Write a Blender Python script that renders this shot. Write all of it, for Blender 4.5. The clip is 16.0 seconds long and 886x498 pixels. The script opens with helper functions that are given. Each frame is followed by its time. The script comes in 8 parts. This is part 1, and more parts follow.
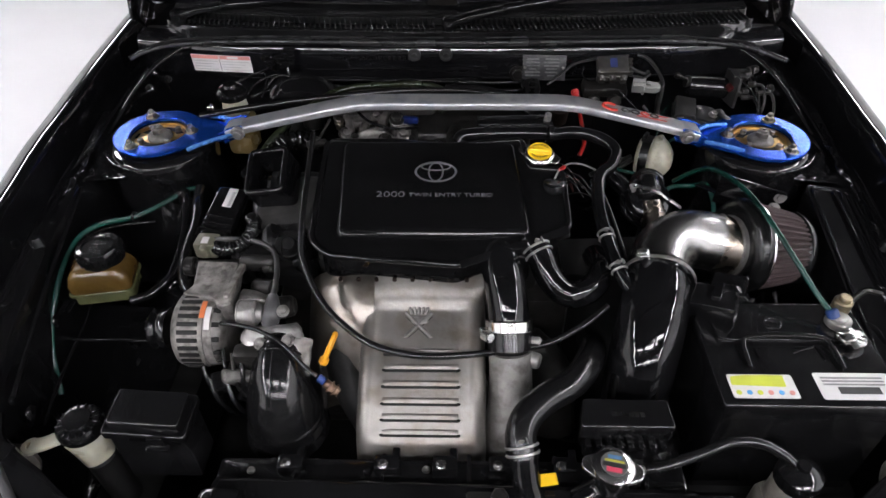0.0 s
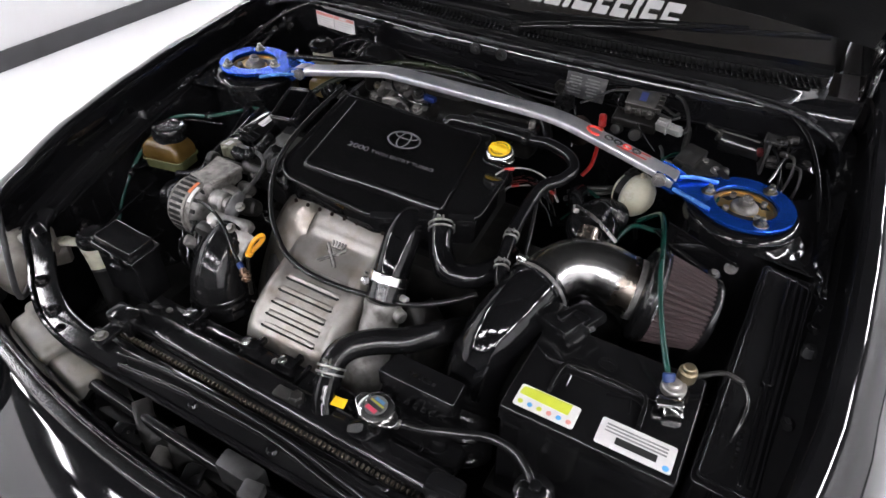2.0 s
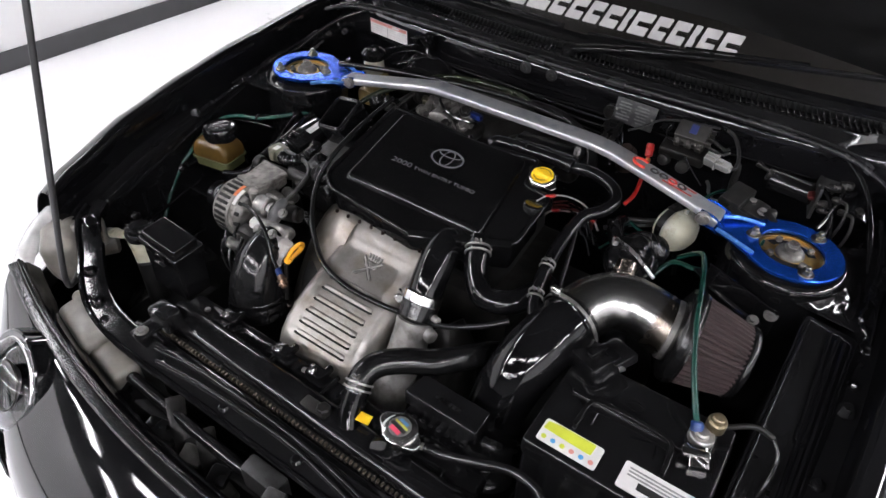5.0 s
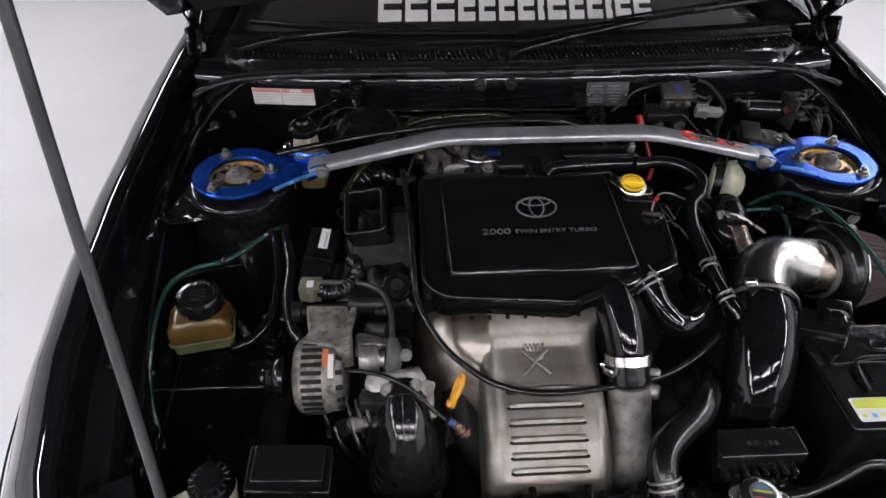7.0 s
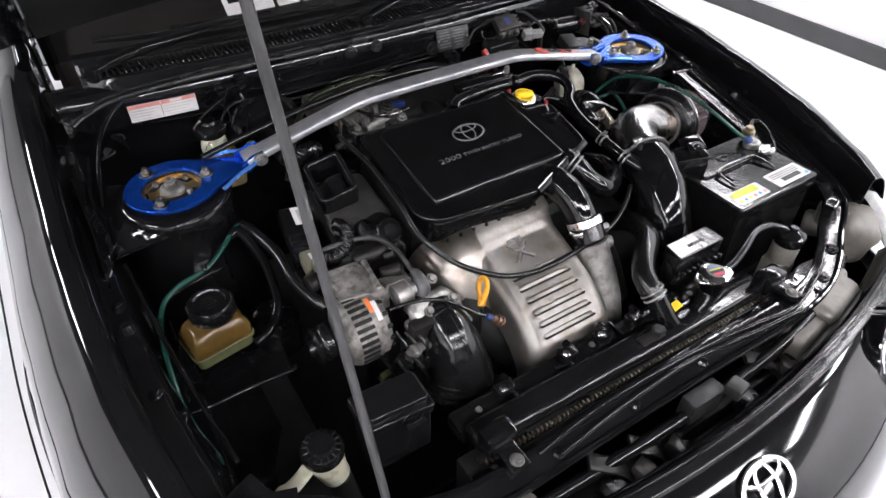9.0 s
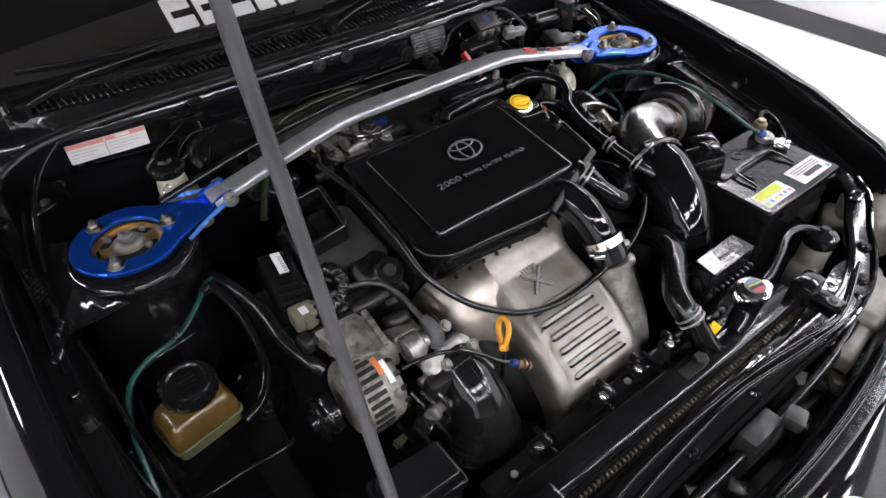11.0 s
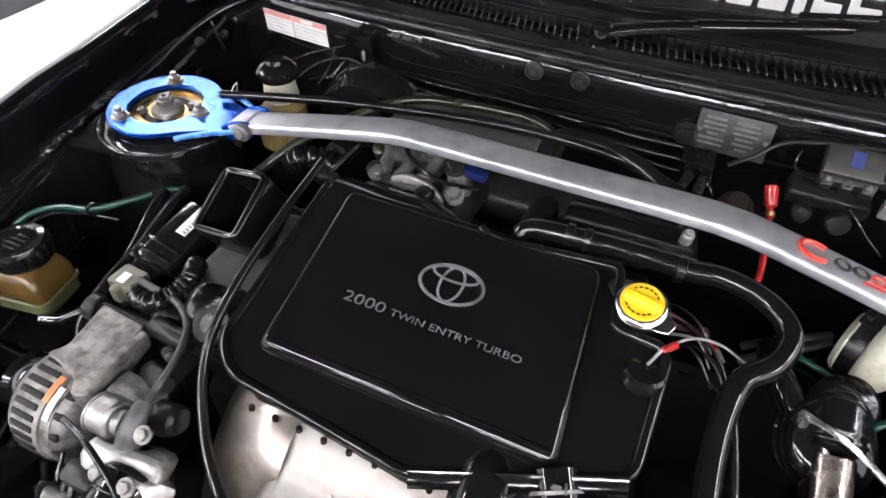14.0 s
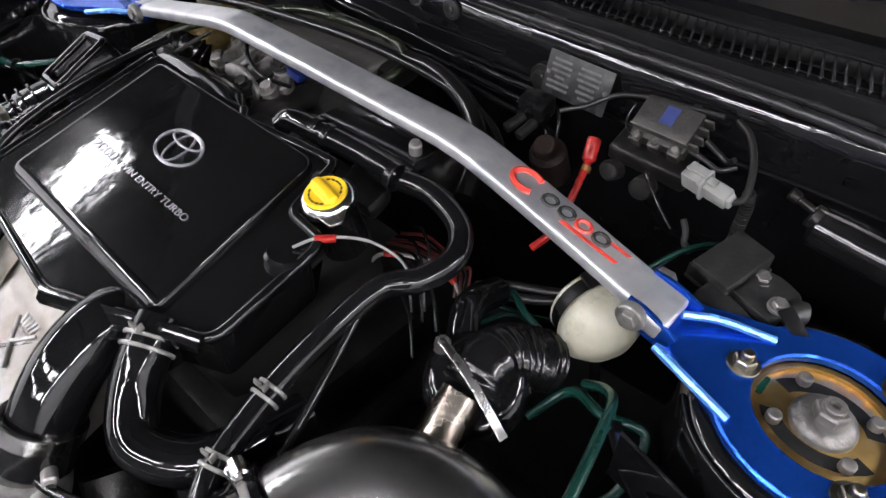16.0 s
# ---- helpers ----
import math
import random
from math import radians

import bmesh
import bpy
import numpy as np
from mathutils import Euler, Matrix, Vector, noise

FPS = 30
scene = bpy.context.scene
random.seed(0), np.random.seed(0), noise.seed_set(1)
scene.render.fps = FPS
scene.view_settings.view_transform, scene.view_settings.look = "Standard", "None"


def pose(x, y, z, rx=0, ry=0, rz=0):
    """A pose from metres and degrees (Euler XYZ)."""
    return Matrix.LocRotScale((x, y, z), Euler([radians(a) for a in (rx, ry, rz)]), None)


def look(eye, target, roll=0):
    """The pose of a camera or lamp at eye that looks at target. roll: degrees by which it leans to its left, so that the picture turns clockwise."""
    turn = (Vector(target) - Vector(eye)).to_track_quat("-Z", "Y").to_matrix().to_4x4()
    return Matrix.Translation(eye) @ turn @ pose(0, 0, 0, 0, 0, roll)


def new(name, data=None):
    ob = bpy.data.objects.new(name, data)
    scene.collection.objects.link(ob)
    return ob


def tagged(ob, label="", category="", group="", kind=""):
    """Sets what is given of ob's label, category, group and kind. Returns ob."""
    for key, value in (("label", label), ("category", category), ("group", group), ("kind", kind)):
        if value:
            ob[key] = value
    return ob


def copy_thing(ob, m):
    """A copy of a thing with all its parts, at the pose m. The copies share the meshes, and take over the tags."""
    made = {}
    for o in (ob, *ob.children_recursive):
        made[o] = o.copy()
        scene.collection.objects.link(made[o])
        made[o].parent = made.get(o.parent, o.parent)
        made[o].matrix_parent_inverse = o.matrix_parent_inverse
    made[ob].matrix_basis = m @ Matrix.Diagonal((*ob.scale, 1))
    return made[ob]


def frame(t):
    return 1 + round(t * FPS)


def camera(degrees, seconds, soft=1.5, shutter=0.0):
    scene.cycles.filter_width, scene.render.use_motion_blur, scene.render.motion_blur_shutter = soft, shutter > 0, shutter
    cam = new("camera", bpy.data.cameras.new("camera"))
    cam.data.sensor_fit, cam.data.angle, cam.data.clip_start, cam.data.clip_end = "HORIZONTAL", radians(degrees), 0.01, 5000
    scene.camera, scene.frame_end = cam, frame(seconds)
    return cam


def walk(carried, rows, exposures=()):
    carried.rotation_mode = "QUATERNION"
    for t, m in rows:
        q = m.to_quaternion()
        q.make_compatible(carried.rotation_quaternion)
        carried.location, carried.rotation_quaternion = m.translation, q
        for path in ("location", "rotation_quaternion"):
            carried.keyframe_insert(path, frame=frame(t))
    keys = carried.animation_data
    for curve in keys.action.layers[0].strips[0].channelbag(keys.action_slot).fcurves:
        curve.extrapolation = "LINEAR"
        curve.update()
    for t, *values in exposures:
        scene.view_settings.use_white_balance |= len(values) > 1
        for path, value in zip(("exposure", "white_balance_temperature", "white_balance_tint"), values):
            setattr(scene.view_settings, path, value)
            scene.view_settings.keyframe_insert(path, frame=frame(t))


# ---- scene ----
cam = camera(70.4, 16.0)
PATH = [
    (0, (0.003, -0.949, 1.419), (-0.042, 0.557, 0.104), -0.8),
    (0.5, (0.148, -0.944, 1.42), (-0.08, 0.551, 0.111), -1.1),
    (1, (0.285, -0.971, 1.417), (-0.175, 0.49, 0.131), -0.1),
    (1.5, (0.394, -0.988, 1.438), (-0.208, 0.417, 0.148), 0.4),
    (2, (0.494, -0.953, 1.438), (-0.248, 0.384, 0.149), 0.9),
    (2.5, (0.547, -0.909, 1.437), (-0.298, 0.364, 0.146), 1.4),
    (3, (0.58, -0.888, 1.439), (-0.323, 0.342, 0.146), 1.6),
    (3.2, (0.594, -0.879, 1.437), (-0.335, 0.334, 0.146), 1.6),
    (5.3, (0.414, -0.967, 1.473), (-0.362, 0.335, 0.168), 3.0),
    (5.5, (0.318, -1.001, 1.465), (-0.367, 0.365, 0.175), 2.4),
    (6, (0.1, -1.033, 1.481), (-0.302, 0.438, 0.186), 1.4),
    (6.5, (-0.079, -0.973, 1.477), (-0.235, 0.529, 0.166), 0.8),
    (7, (-0.213, -0.916, 1.465), (-0.135, 0.591, 0.152), 0.1),
    (7.5, (-0.326, -0.908, 1.462), (0.011, 0.56, 0.147), -0.3),
    (8, (-0.436, -0.921, 1.456), (0.134, 0.472, 0.139), -0.8),
    (8.5, (-0.529, -0.96, 1.457), (0.16, 0.383, 0.146), -1.0),
    (8.7, (-0.568, -0.964, 1.466), (0.172, 0.348, 0.151), -0.4),
    (10.8, (-0.629, -0.832, 1.441), (0.299, 0.337, 0.111), -1.1),
    (11, (-0.569, -0.806, 1.427), (0.326, 0.385, 0.092), -1.5),
    (11.5, (-0.41, -0.72, 1.398), (0.237, 0.609, 0.051), -1.1),
    (12, (-0.316, -0.653, 1.358), (-0.004, 0.724, -0.058), -0.0),
    (12.5, (-0.249, -0.564, 1.338), (-0.188, 0.842, -0.083), 0.4),
    (13, (-0.154, -0.513, 1.315), (-0.312, 0.884, -0.107), 0.3),
    (13.5, (-0.027, -0.5, 1.307), (-0.452, 0.857, -0.1), 0.3),
    (14, (0.128, -0.508, 1.299), (-0.485, 0.795, -0.09), 0.1),
    (14.5, (0.236, -0.498, 1.295), (-0.471, 0.756, -0.092), 0.3),
    (15, (0.342, -0.449, 1.287), (-0.486, 0.721, -0.107), 0.3),
    (15.5, (0.436, -0.384, 1.255), (-0.513, 0.702, -0.131), 0.4),
    (16, (0.486, -0.344, 1.218), (-0.502, 0.715, -0.161), 0.2),
]
walk(cam, [(t, look(eye, target, roll)) for t, eye, target, roll in PATH],
     [(0, -0.25), (3, -0.05), (5.5, -0.3), (7, -0.56), (8.5, 0.12), (11, -0.08), (12.5, 0.06), (13, 0.37), (13.5, 0.62), (14, 0.67), (15, 0.72), (16, 0.38)])

# ---- light ----
world = bpy.data.worlds.new("world")
scene.world = world
world.use_nodes = True
world.node_tree.nodes["Background"].inputs[0].default_value = (0.9, 0.95, 1.0, 1)
world.node_tree.nodes["Background"].inputs[1].default_value = 0.05
scene.view_settings.exposure = 0.0
TUBE_POWER = 53.0


# ---- materials ----
def mat(name, col, rough=0.5, metal=0.0, var=0.2, scale=30.0, bump=0.15, fine=350.0, coat=0.0, dust=0.0, dustcol=(0.25, 0.24, 0.22),
        trans=0.0, emit=0.0, sss=0.0, stretch=(1, 1, 1), spec=0.5, rvar=0.12, wave=0.0):
    m = bpy.data.materials.new(name)
    m.use_nodes = True
    nt = m.node_tree
    n, link = nt.nodes, nt.links
    bsdf = n["Principled BSDF"]
    tc = n.new("ShaderNodeTexCoord")
    mp = n.new("ShaderNodeMapping")
    mp.inputs["Scale"].default_value = stretch
    link.new(tc.outputs["Object"], mp.inputs["Vector"])
    big = n.new("ShaderNodeTexNoise")
    big.inputs["Scale"].default_value, big.inputs["Detail"].default_value = scale, 5
    link.new(mp.outputs[0], big.inputs["Vector"])
    small = n.new("ShaderNodeTexNoise")
    small.inputs["Scale"].default_value, small.inputs["Detail"].default_value = fine, 3
    link.new(mp.outputs[0], small.inputs["Vector"])
    ramp = n.new("ShaderNodeValToRGB")
    ramp.color_ramp.elements[0].position, ramp.color_ramp.elements[1].position = 0.3, 0.7
    ramp.color_ramp.elements[0].color = (*[c * (1 - var) for c in col], 1)
    ramp.color_ramp.elements[1].color = (*[min(1, c * (1 + var)) for c in col], 1)
    link.new(big.outputs["Fac"], ramp.inputs[0])
    out = ramp.outputs[0]
    if dust:
        spots = n.new("ShaderNodeTexNoise")
        spots.inputs["Scale"].default_value, spots.inputs["Detail"].default_value = scale * 2.3, 8
        link.new(tc.outputs["Object"], spots.inputs["Vector"])
        mr = n.new("ShaderNodeMapRange")
        mr.inputs["From Min"].default_value, mr.inputs["From Max"].default_value = 0.48, 0.75
        mr.inputs["To Max"].default_value = dust
        link.new(spots.outputs["Fac"], mr.inputs["Value"])
        mix = n.new("ShaderNodeMixRGB")
        mix.inputs[2].default_value = (*dustcol, 1)
        link.new(mr.outputs[0], mix.inputs[0])
        link.new(out, mix.inputs[1])
        out = mix.outputs[0]
    link.new(out, bsdf.inputs["Base Color"])
    rr = n.new("ShaderNodeMapRange")
    rr.inputs["To Min"].default_value, rr.inputs["To Max"].default_value = max(0.02, rough - rvar), min(1, rough + rvar)
    link.new(big.outputs["Fac"], rr.inputs["Value"])
    link.new(rr.outputs[0], bsdf.inputs["Roughness"])
    bsdf.inputs["Metallic"].default_value = metal
    bsdf.inputs["Specular IOR Level"].default_value = spec
    bsdf.inputs["Coat Weight"].default_value = coat
    bsdf.inputs["Coat Roughness"].default_value = 0.05
    bsdf.inputs["Transmission Weight"].default_value = trans
    if sss:
        bsdf.inputs["Subsurface Weight"].default_value = sss
        bsdf.inputs["Subsurface Radius"].default_value = (0.01, 0.008, 0.005)
    if emit:
        bsdf.inputs["Emission Color"].default_value = (*col, 1)
        bsdf.inputs["Emission Strength"].default_value = emit
    if bump:
        bp = n.new("ShaderNodeBump")
        bp.inputs["Strength"].default_value, bp.inputs["Distance"].default_value = bump, 0.001
        link.new(small.outputs["Fac"], bp.inputs["Height"])
        if wave:
            slow = n.new("ShaderNodeTexNoise")
            slow.inputs["Scale"].default_value, slow.inputs["Detail"].default_value = 38, 2
            link.new(tc.outputs["Object"], slow.inputs["Vector"])
            dents = n.new("ShaderNodeBump")
            dents.inputs["Strength"].default_value, dents.inputs["Distance"].default_value = wave, 0.004
            link.new(slow.outputs["Fac"], dents.inputs["Height"])
            link.new(dents.outputs[0], bp.inputs["Normal"])
        link.new(bp.outputs[0], bsdf.inputs["Normal"])
    return m


PAINT = mat("black car paint", (0.005, 0.005, 0.0056), 0.06, var=0.3, scale=6, bump=0.006, fine=60, rvar=0.02, coat=0.2, spec=0.5)
BAY = mat("black bay paint", (0.005, 0.005, 0.0055), 0.09, var=0.4, scale=9, bump=0.05, fine=70, dust=0.008, spec=0.55, rvar=0.04, wave=0.24)
BULK = mat("black bulkhead paint", (0.006, 0.006, 0.0068), 0.09, var=0.4, scale=9, bump=0.08, fine=90, dust=0.02, dustcol=(0.04, 0.04, 0.04), spec=0.8, rvar=0.05, wave=0.26)
COVER = mat("satin black cover", (0.004, 0.004, 0.0043), 0.07, var=0.3, scale=14, bump=0.014, fine=300, spec=0.4, rvar=0.03, wave=0.07)
GLOSS = mat("gloss black metal", (0.0045, 0.0045, 0.005), 0.075, var=0.4, scale=20, bump=0.05, fine=120, spec=0.42, rvar=0.04, wave=0.17)
PLASTIC = mat("black plastic", (0.0055, 0.0055, 0.006), 0.11, var=0.3, scale=25, bump=0.12, fine=300, dust=0.01, spec=0.5, rvar=0.06, wave=0.10)
DULL = mat("dusty grey-black plastic", (0.005, 0.005, 0.0053), 0.28, var=0.5, scale=18, bump=0.4, fine=300, dust=0.25, dustcol=(0.028, 0.026, 0.024), spec=0.4, wave=0.4)
DUSTGREY = mat("dusty grey casting", (0.075, 0.072, 0.066), 0.5, 0.2, var=0.4, scale=40, bump=0.6, fine=200, dust=0.5, dustcol=(0.13, 0.12, 0.105))
RUBBER = mat("black rubber", (0.0055, 0.0055, 0.0058), 0.18, var=0.3, scale=25, bump=0.22, fine=260, dust=0.01, spec=0.5, rvar=0.07, wave=0.18)
SEAL = mat("rubber seal", (0.016, 0.016, 0.017), 0.26, var=0.25, scale=12, bump=0.1, fine=300, dust=0.03, dustcol=(0.05, 0.05, 0.05), spec=0.5, wave=0.06)
COWL = mat("black scuttle plastic", (0.009, 0.009, 0.0095), 0.15, var=0.3, scale=18, bump=0.2, fine=240, dust=0.05, dustcol=(0.03, 0.03, 0.03), spec=0.9, rvar=0.08, wave=0.12)
STUD = mat("dull grey stud", (0.055, 0.055, 0.055), 0.42, 0.6, var=0.4, scale=60, bump=0.3)
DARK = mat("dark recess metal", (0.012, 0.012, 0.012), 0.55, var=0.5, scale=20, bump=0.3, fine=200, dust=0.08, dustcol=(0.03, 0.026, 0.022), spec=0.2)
STEEL = mat("brushed steel", (0.62, 0.61, 0.59), 0.27, 1.0, var=0.1, scale=30, bump=0.08, fine=500, stretch=(1, 1, 1), rvar=0.08)
POLISH = mat("polished aluminium pipe", (0.45, 0.446, 0.435), 0.25, 1.0, var=0.08, scale=20, bump=0.03, fine=300, rvar=0.05)
BURNT = mat("heat tinted steel", (0.27, 0.235, 0.20), 0.26, 1.0, var=0.35, scale=40, bump=0.06)
BRUSHED = mat("brushed aluminium bar", (0.60, 0.605, 0.62), 0.36, 0.75, var=0.2, scale=16, bump=0.3, fine=260, stretch=(0.3, 1, 1), dust=0.9, dustcol=(0.36, 0.39, 0.45))
SHIELD = mat("aluminised heat shield", (0.285, 0.271, 0.253), 0.48, 0.85, var=0.22, scale=14, bump=0.3, fine=160, dust=0.55, dustcol=(0.16, 0.115, 0.075), wave=0.25)
SMOOTHED = mat("smooth stained aluminium", (0.25, 0.23, 0.205), 0.30, 0.95, var=0.25, scale=18, bump=0.1, fine=160, dust=0.6, dustcol=(0.12, 0.075, 0.04), rvar=0.06, wave=0.3)
BRIGHTCAST = mat("bright rough casting", (0.36, 0.352, 0.338), 0.44, 0.8, var=0.35, scale=40, bump=0.8, fine=200, dust=0.5, dustcol=(0.10, 0.09, 0.075), wave=0.8)
CAST = mat("cast aluminium", (0.20, 0.192, 0.182), 0.46, 0.6, var=0.5, scale=35, bump=0.8, fine=240, dust=0.7, dustcol=(0.045, 0.038, 0.032), wave=0.5)
CASTLIGHT = mat("pale cast aluminium", (0.34, 0.33, 0.315), 0.42, 0.7, var=0.35, scale=30, bump=0.6, fine=220, dust=0.6, dustcol=(0.08, 0.07, 0.06), wave=0.5)
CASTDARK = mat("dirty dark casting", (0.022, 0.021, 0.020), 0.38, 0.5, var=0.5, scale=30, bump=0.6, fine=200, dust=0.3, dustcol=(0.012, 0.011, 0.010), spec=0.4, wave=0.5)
CHROME = mat("bright zinc", (0.75, 0.74, 0.72), 0.18, 1.0, var=0.1, scale=60, bump=0.05)
BOLT = mat("yellow zinc bolt", (0.26, 0.245, 0.20), 0.34, 1.0, var=0.3, scale=90, bump=0.2)
GOLD = mat("gold zinc plate", (0.52, 0.345, 0.125), 0.34, 0.9, var=0.3, scale=35, bump=0.15, dust=0.2, dustcol=(0.5, 0.48, 0.38))
BLUE = mat("blue anodised aluminium", (0.010, 0.080, 0.48), 0.24, 0.75, var=0.12, scale=20, bump=0.04, rvar=0.06)
BLUEEDGE = mat("worn blue edge", (0.10, 0.28, 0.72), 0.25, 0.5, var=0.25, scale=60, bump=0.05)
YELLOW = mat("yellow print", (0.82, 0.52, 0.015), 0.4, var=0.08, scale=40, bump=0.05)
ORANGE = mat("orange-yellow plastic", (0.75, 0.33, 0.02), 0.4, var=0.12, scale=50, bump=0.1)
INK = mat("black print", (0.015, 0.015, 0.015), 0.5, var=0.2, bump=0.0)
FAINT = mat("faint worn print", (0.085, 0.085, 0.085), 0.5, var=0.4, scale=200, bump=0.0)
INKGREY = mat("grey print", (0.22, 0.22, 0.22), 0.5, var=0.2, bump=0.0)
PALEINK = mat("pale grey print", (0.42, 0.42, 0.42), 0.5, var=0.2, bump=0.0)
PAPER = mat("white sticker", (0.64, 0.63, 0.62), 0.45, var=0.06, scale=60, bump=0.03)
PINK = mat("red sticker print", (0.60, 0.24, 0.21), 0.5, var=0.1, bump=0.0)
LIME = mat("lime sticker print", (0.52, 0.57, 0.05), 0.45, var=0.1, bump=0.0)
SKY = mat("blue sticker print", (0.08, 0.35, 0.7), 0.45, var=0.1, bump=0.0)
RED = mat("red insulation", (0.34, 0.012, 0.010), 0.3, var=0.2, scale=60, bump=0.05)
DARKRED = mat("faded red insulation", (0.06, 0.006, 0.006), 0.4, var=0.3, scale=60, bump=0.05)
CRIMP = mat("dulled brown metal strip", (0.075, 0.062, 0.047), 0.42, 0.5, var=0.3, scale=40, bump=0.2)
GREEN = mat("green hose", (0.005, 0.032, 0.024), 0.2, var=0.4, scale=20, bump=0.1, wave=0.3)
OLIVE = mat("olive hose", (0.010, 0.014, 0.006), 0.28, var=0.4, scale=12, bump=0.1)
MILK = mat("milky plastic", (0.42, 0.41, 0.32), 0.3, var=0.18, scale=25, bump=0.05, sss=0.2, dust=0.25, dustcol=(0.2, 0.18, 0.13))
GREYMILK = mat("greyed translucent plastic", (0.17, 0.16, 0.14), 0.34, var=0.3, scale=20, bump=0.3, sss=0.1, dust=0.45, dustcol=(0.08, 0.07, 0.055), wave=0.4)
AMBER = mat("amber fluid tank", (0.075, 0.044, 0.012), 0.16, var=0.45, scale=12, bump=0.05, sss=0.05, wave=0.5)
TANKLOW = mat("greenish tank base", (0.07, 0.075, 0.035), 0.2, var=0.3, scale=14, bump=0.05, sss=0.1, wave=0.3)
BEIGE = mat("beige connector", (0.115, 0.11, 0.08), 0.42, var=0.25, bump=0.1)
GREYPLUG = mat("light grey plug", (0.25, 0.25, 0.24), 0.45, var=0.15, bump=0.1)
CONDUIT = mat("split conduit", (0.008, 0.008, 0.008), 0.35, var=0.3, bump=0.2, dust=0.25, dustcol=(0.05, 0.046, 0.04))
NAVYWIRE = mat("navy insulation", (0.006, 0.010, 0.05), 0.35, bump=0.0)
SILVERPRINT = mat("silver print", (0.30, 0.30, 0.32), 0.26, 0.7, var=0.08, bump=0.0, rvar=0.03)
FILTER = mat("dark red filter gauze", (0.036, 0.021, 0.022), 0.8, var=0.3, scale=60, bump=0.9, fine=1500)
COPPER = mat("aged copper fitting", (0.20, 0.13, 0.09), 0.4, 0.8, var=0.4, scale=60, bump=0.3)
RUST = mat("rusty manifold", (0.016, 0.010, 0.008), 0.7, 0.3, var=0.5, scale=30, bump=0.8, fine=200, spec=0.2)
FLOOR = mat("white epoxy floor", (0.80, 0.80, 0.81), 0.32, var=0.03, scale=2, bump=0.02, fine=40)
CEILING = mat("black ceiling paint", (0.012, 0.012, 0.013), 0.7, var=0.2, scale=4, bump=0.1)
WALL = mat("white wall paint", (0.80, 0.80, 0.80), 0.6, var=0.02, scale=3, bump=0.06, fine=180)
UPPER = mat("grey wall paint", (0.28, 0.28, 0.285), 0.6, var=0.05, scale=3, bump=0.06, fine=180)
SKIRT = mat("dark grey skirting", (0.055, 0.055, 0.058), 0.5, var=0.15, scale=6, bump=0.1)
LAMP = mat("lamp diffuser", (0.975, 0.955, 1.0), 0.5, emit=TUBE_POWER, bump=0.0, var=0.0)
WHITEFRAME = mat("white lamp housing", (0.8, 0.8, 0.8), 0.4, var=0.02, bump=0.02)
TYRE = mat("tyre rubber", (0.02, 0.02, 0.02), 0.7, bump=0.3)
DASH = mat("dark dashboard", (0.022, 0.017, 0.015), 0.6, var=0.2, bump=0.3)
SIDELENS = mat("clear lamp lens over pale reflector", (0.50, 0.50, 0.49), 0.14, var=0.25, scale=40, bump=0.1, fine=120, coat=1.0, wave=0.2)
LENS = mat("headlight lens", (0.97, 0.97, 0.97), 0.05, trans=1.0, var=0.0, bump=0.0, rvar=0.02)

for name, value in (("IOR", 1.06), ("Coat Weight", 1.0)):
    LENS.node_tree.nodes["Principled BSDF"].inputs[name].default_value = value

GLASS = bpy.data.materials.new("tinted windscreen glass")
GLASS.use_nodes = True
gb = GLASS.node_tree.nodes["Principled BSDF"]
gb.inputs["Base Color"].default_value = (0.55, 0.57, 0.56, 1)
gb.inputs["Roughness"].default_value = 0.02
gb.inputs["Transmission Weight"].default_value = 1.0
gb.inputs["IOR"].default_value = 1.1
gb.inputs["Coat Weight"].default_value = 1.0
gb.inputs["Coat Roughness"].default_value = 0.01


# ---- mesh helpers ----
V = Vector


def finish(bm, name, material, smooth=40):
    bmesh.ops.recalc_face_normals(bm, faces=bm.faces[:])
    me = bpy.data.meshes.new(name)
    bm.to_mesh(me)
    bm.free()
    me.materials.append(material)
    for p in me.polygons:
        p.use_smooth = True
    me.set_sharp_from_angle(angle=radians(smooth))
    return me


def thing(name, at, label, category, group="", kind=""):
    ob = new(name)
    ob.location = at
    ob.empty_display_size = 0.05
    return tagged(ob, label, category, group, kind)


def root_of(ob):
    while ob.parent:
        ob = ob.parent
    return ob


def part(name, bm, material, parent, label="", smooth=40):
    base = root_of(parent).location
    bmesh.ops.translate(bm, verts=bm.verts[:], vec=-base)
    ob = new(name, finish(bm, name, material, smooth))
    ob.parent = parent
    if label:
        ob["label"] = label
    return ob


def single(name, bm, material, label, category, group="", kind="", smooth=40):
    c = sum((v.co for v in bm.verts), V()) / len(bm.verts)
    c.z = min(v.co.z for v in bm.verts)
    bmesh.ops.translate(bm, verts=bm.verts[:], vec=-c)
    ob = new(name, finish(bm, name, material, smooth))
    ob.location = c
    return tagged(ob, label, category, group, kind)


def join(*bms):
    out = bms[0]
    for b in bms[1:]:
        me = bpy.data.meshes.new("tmp")
        b.to_mesh(me)
        b.free()
        out.from_mesh(me)
        bpy.data.meshes.remove(me)
    return out


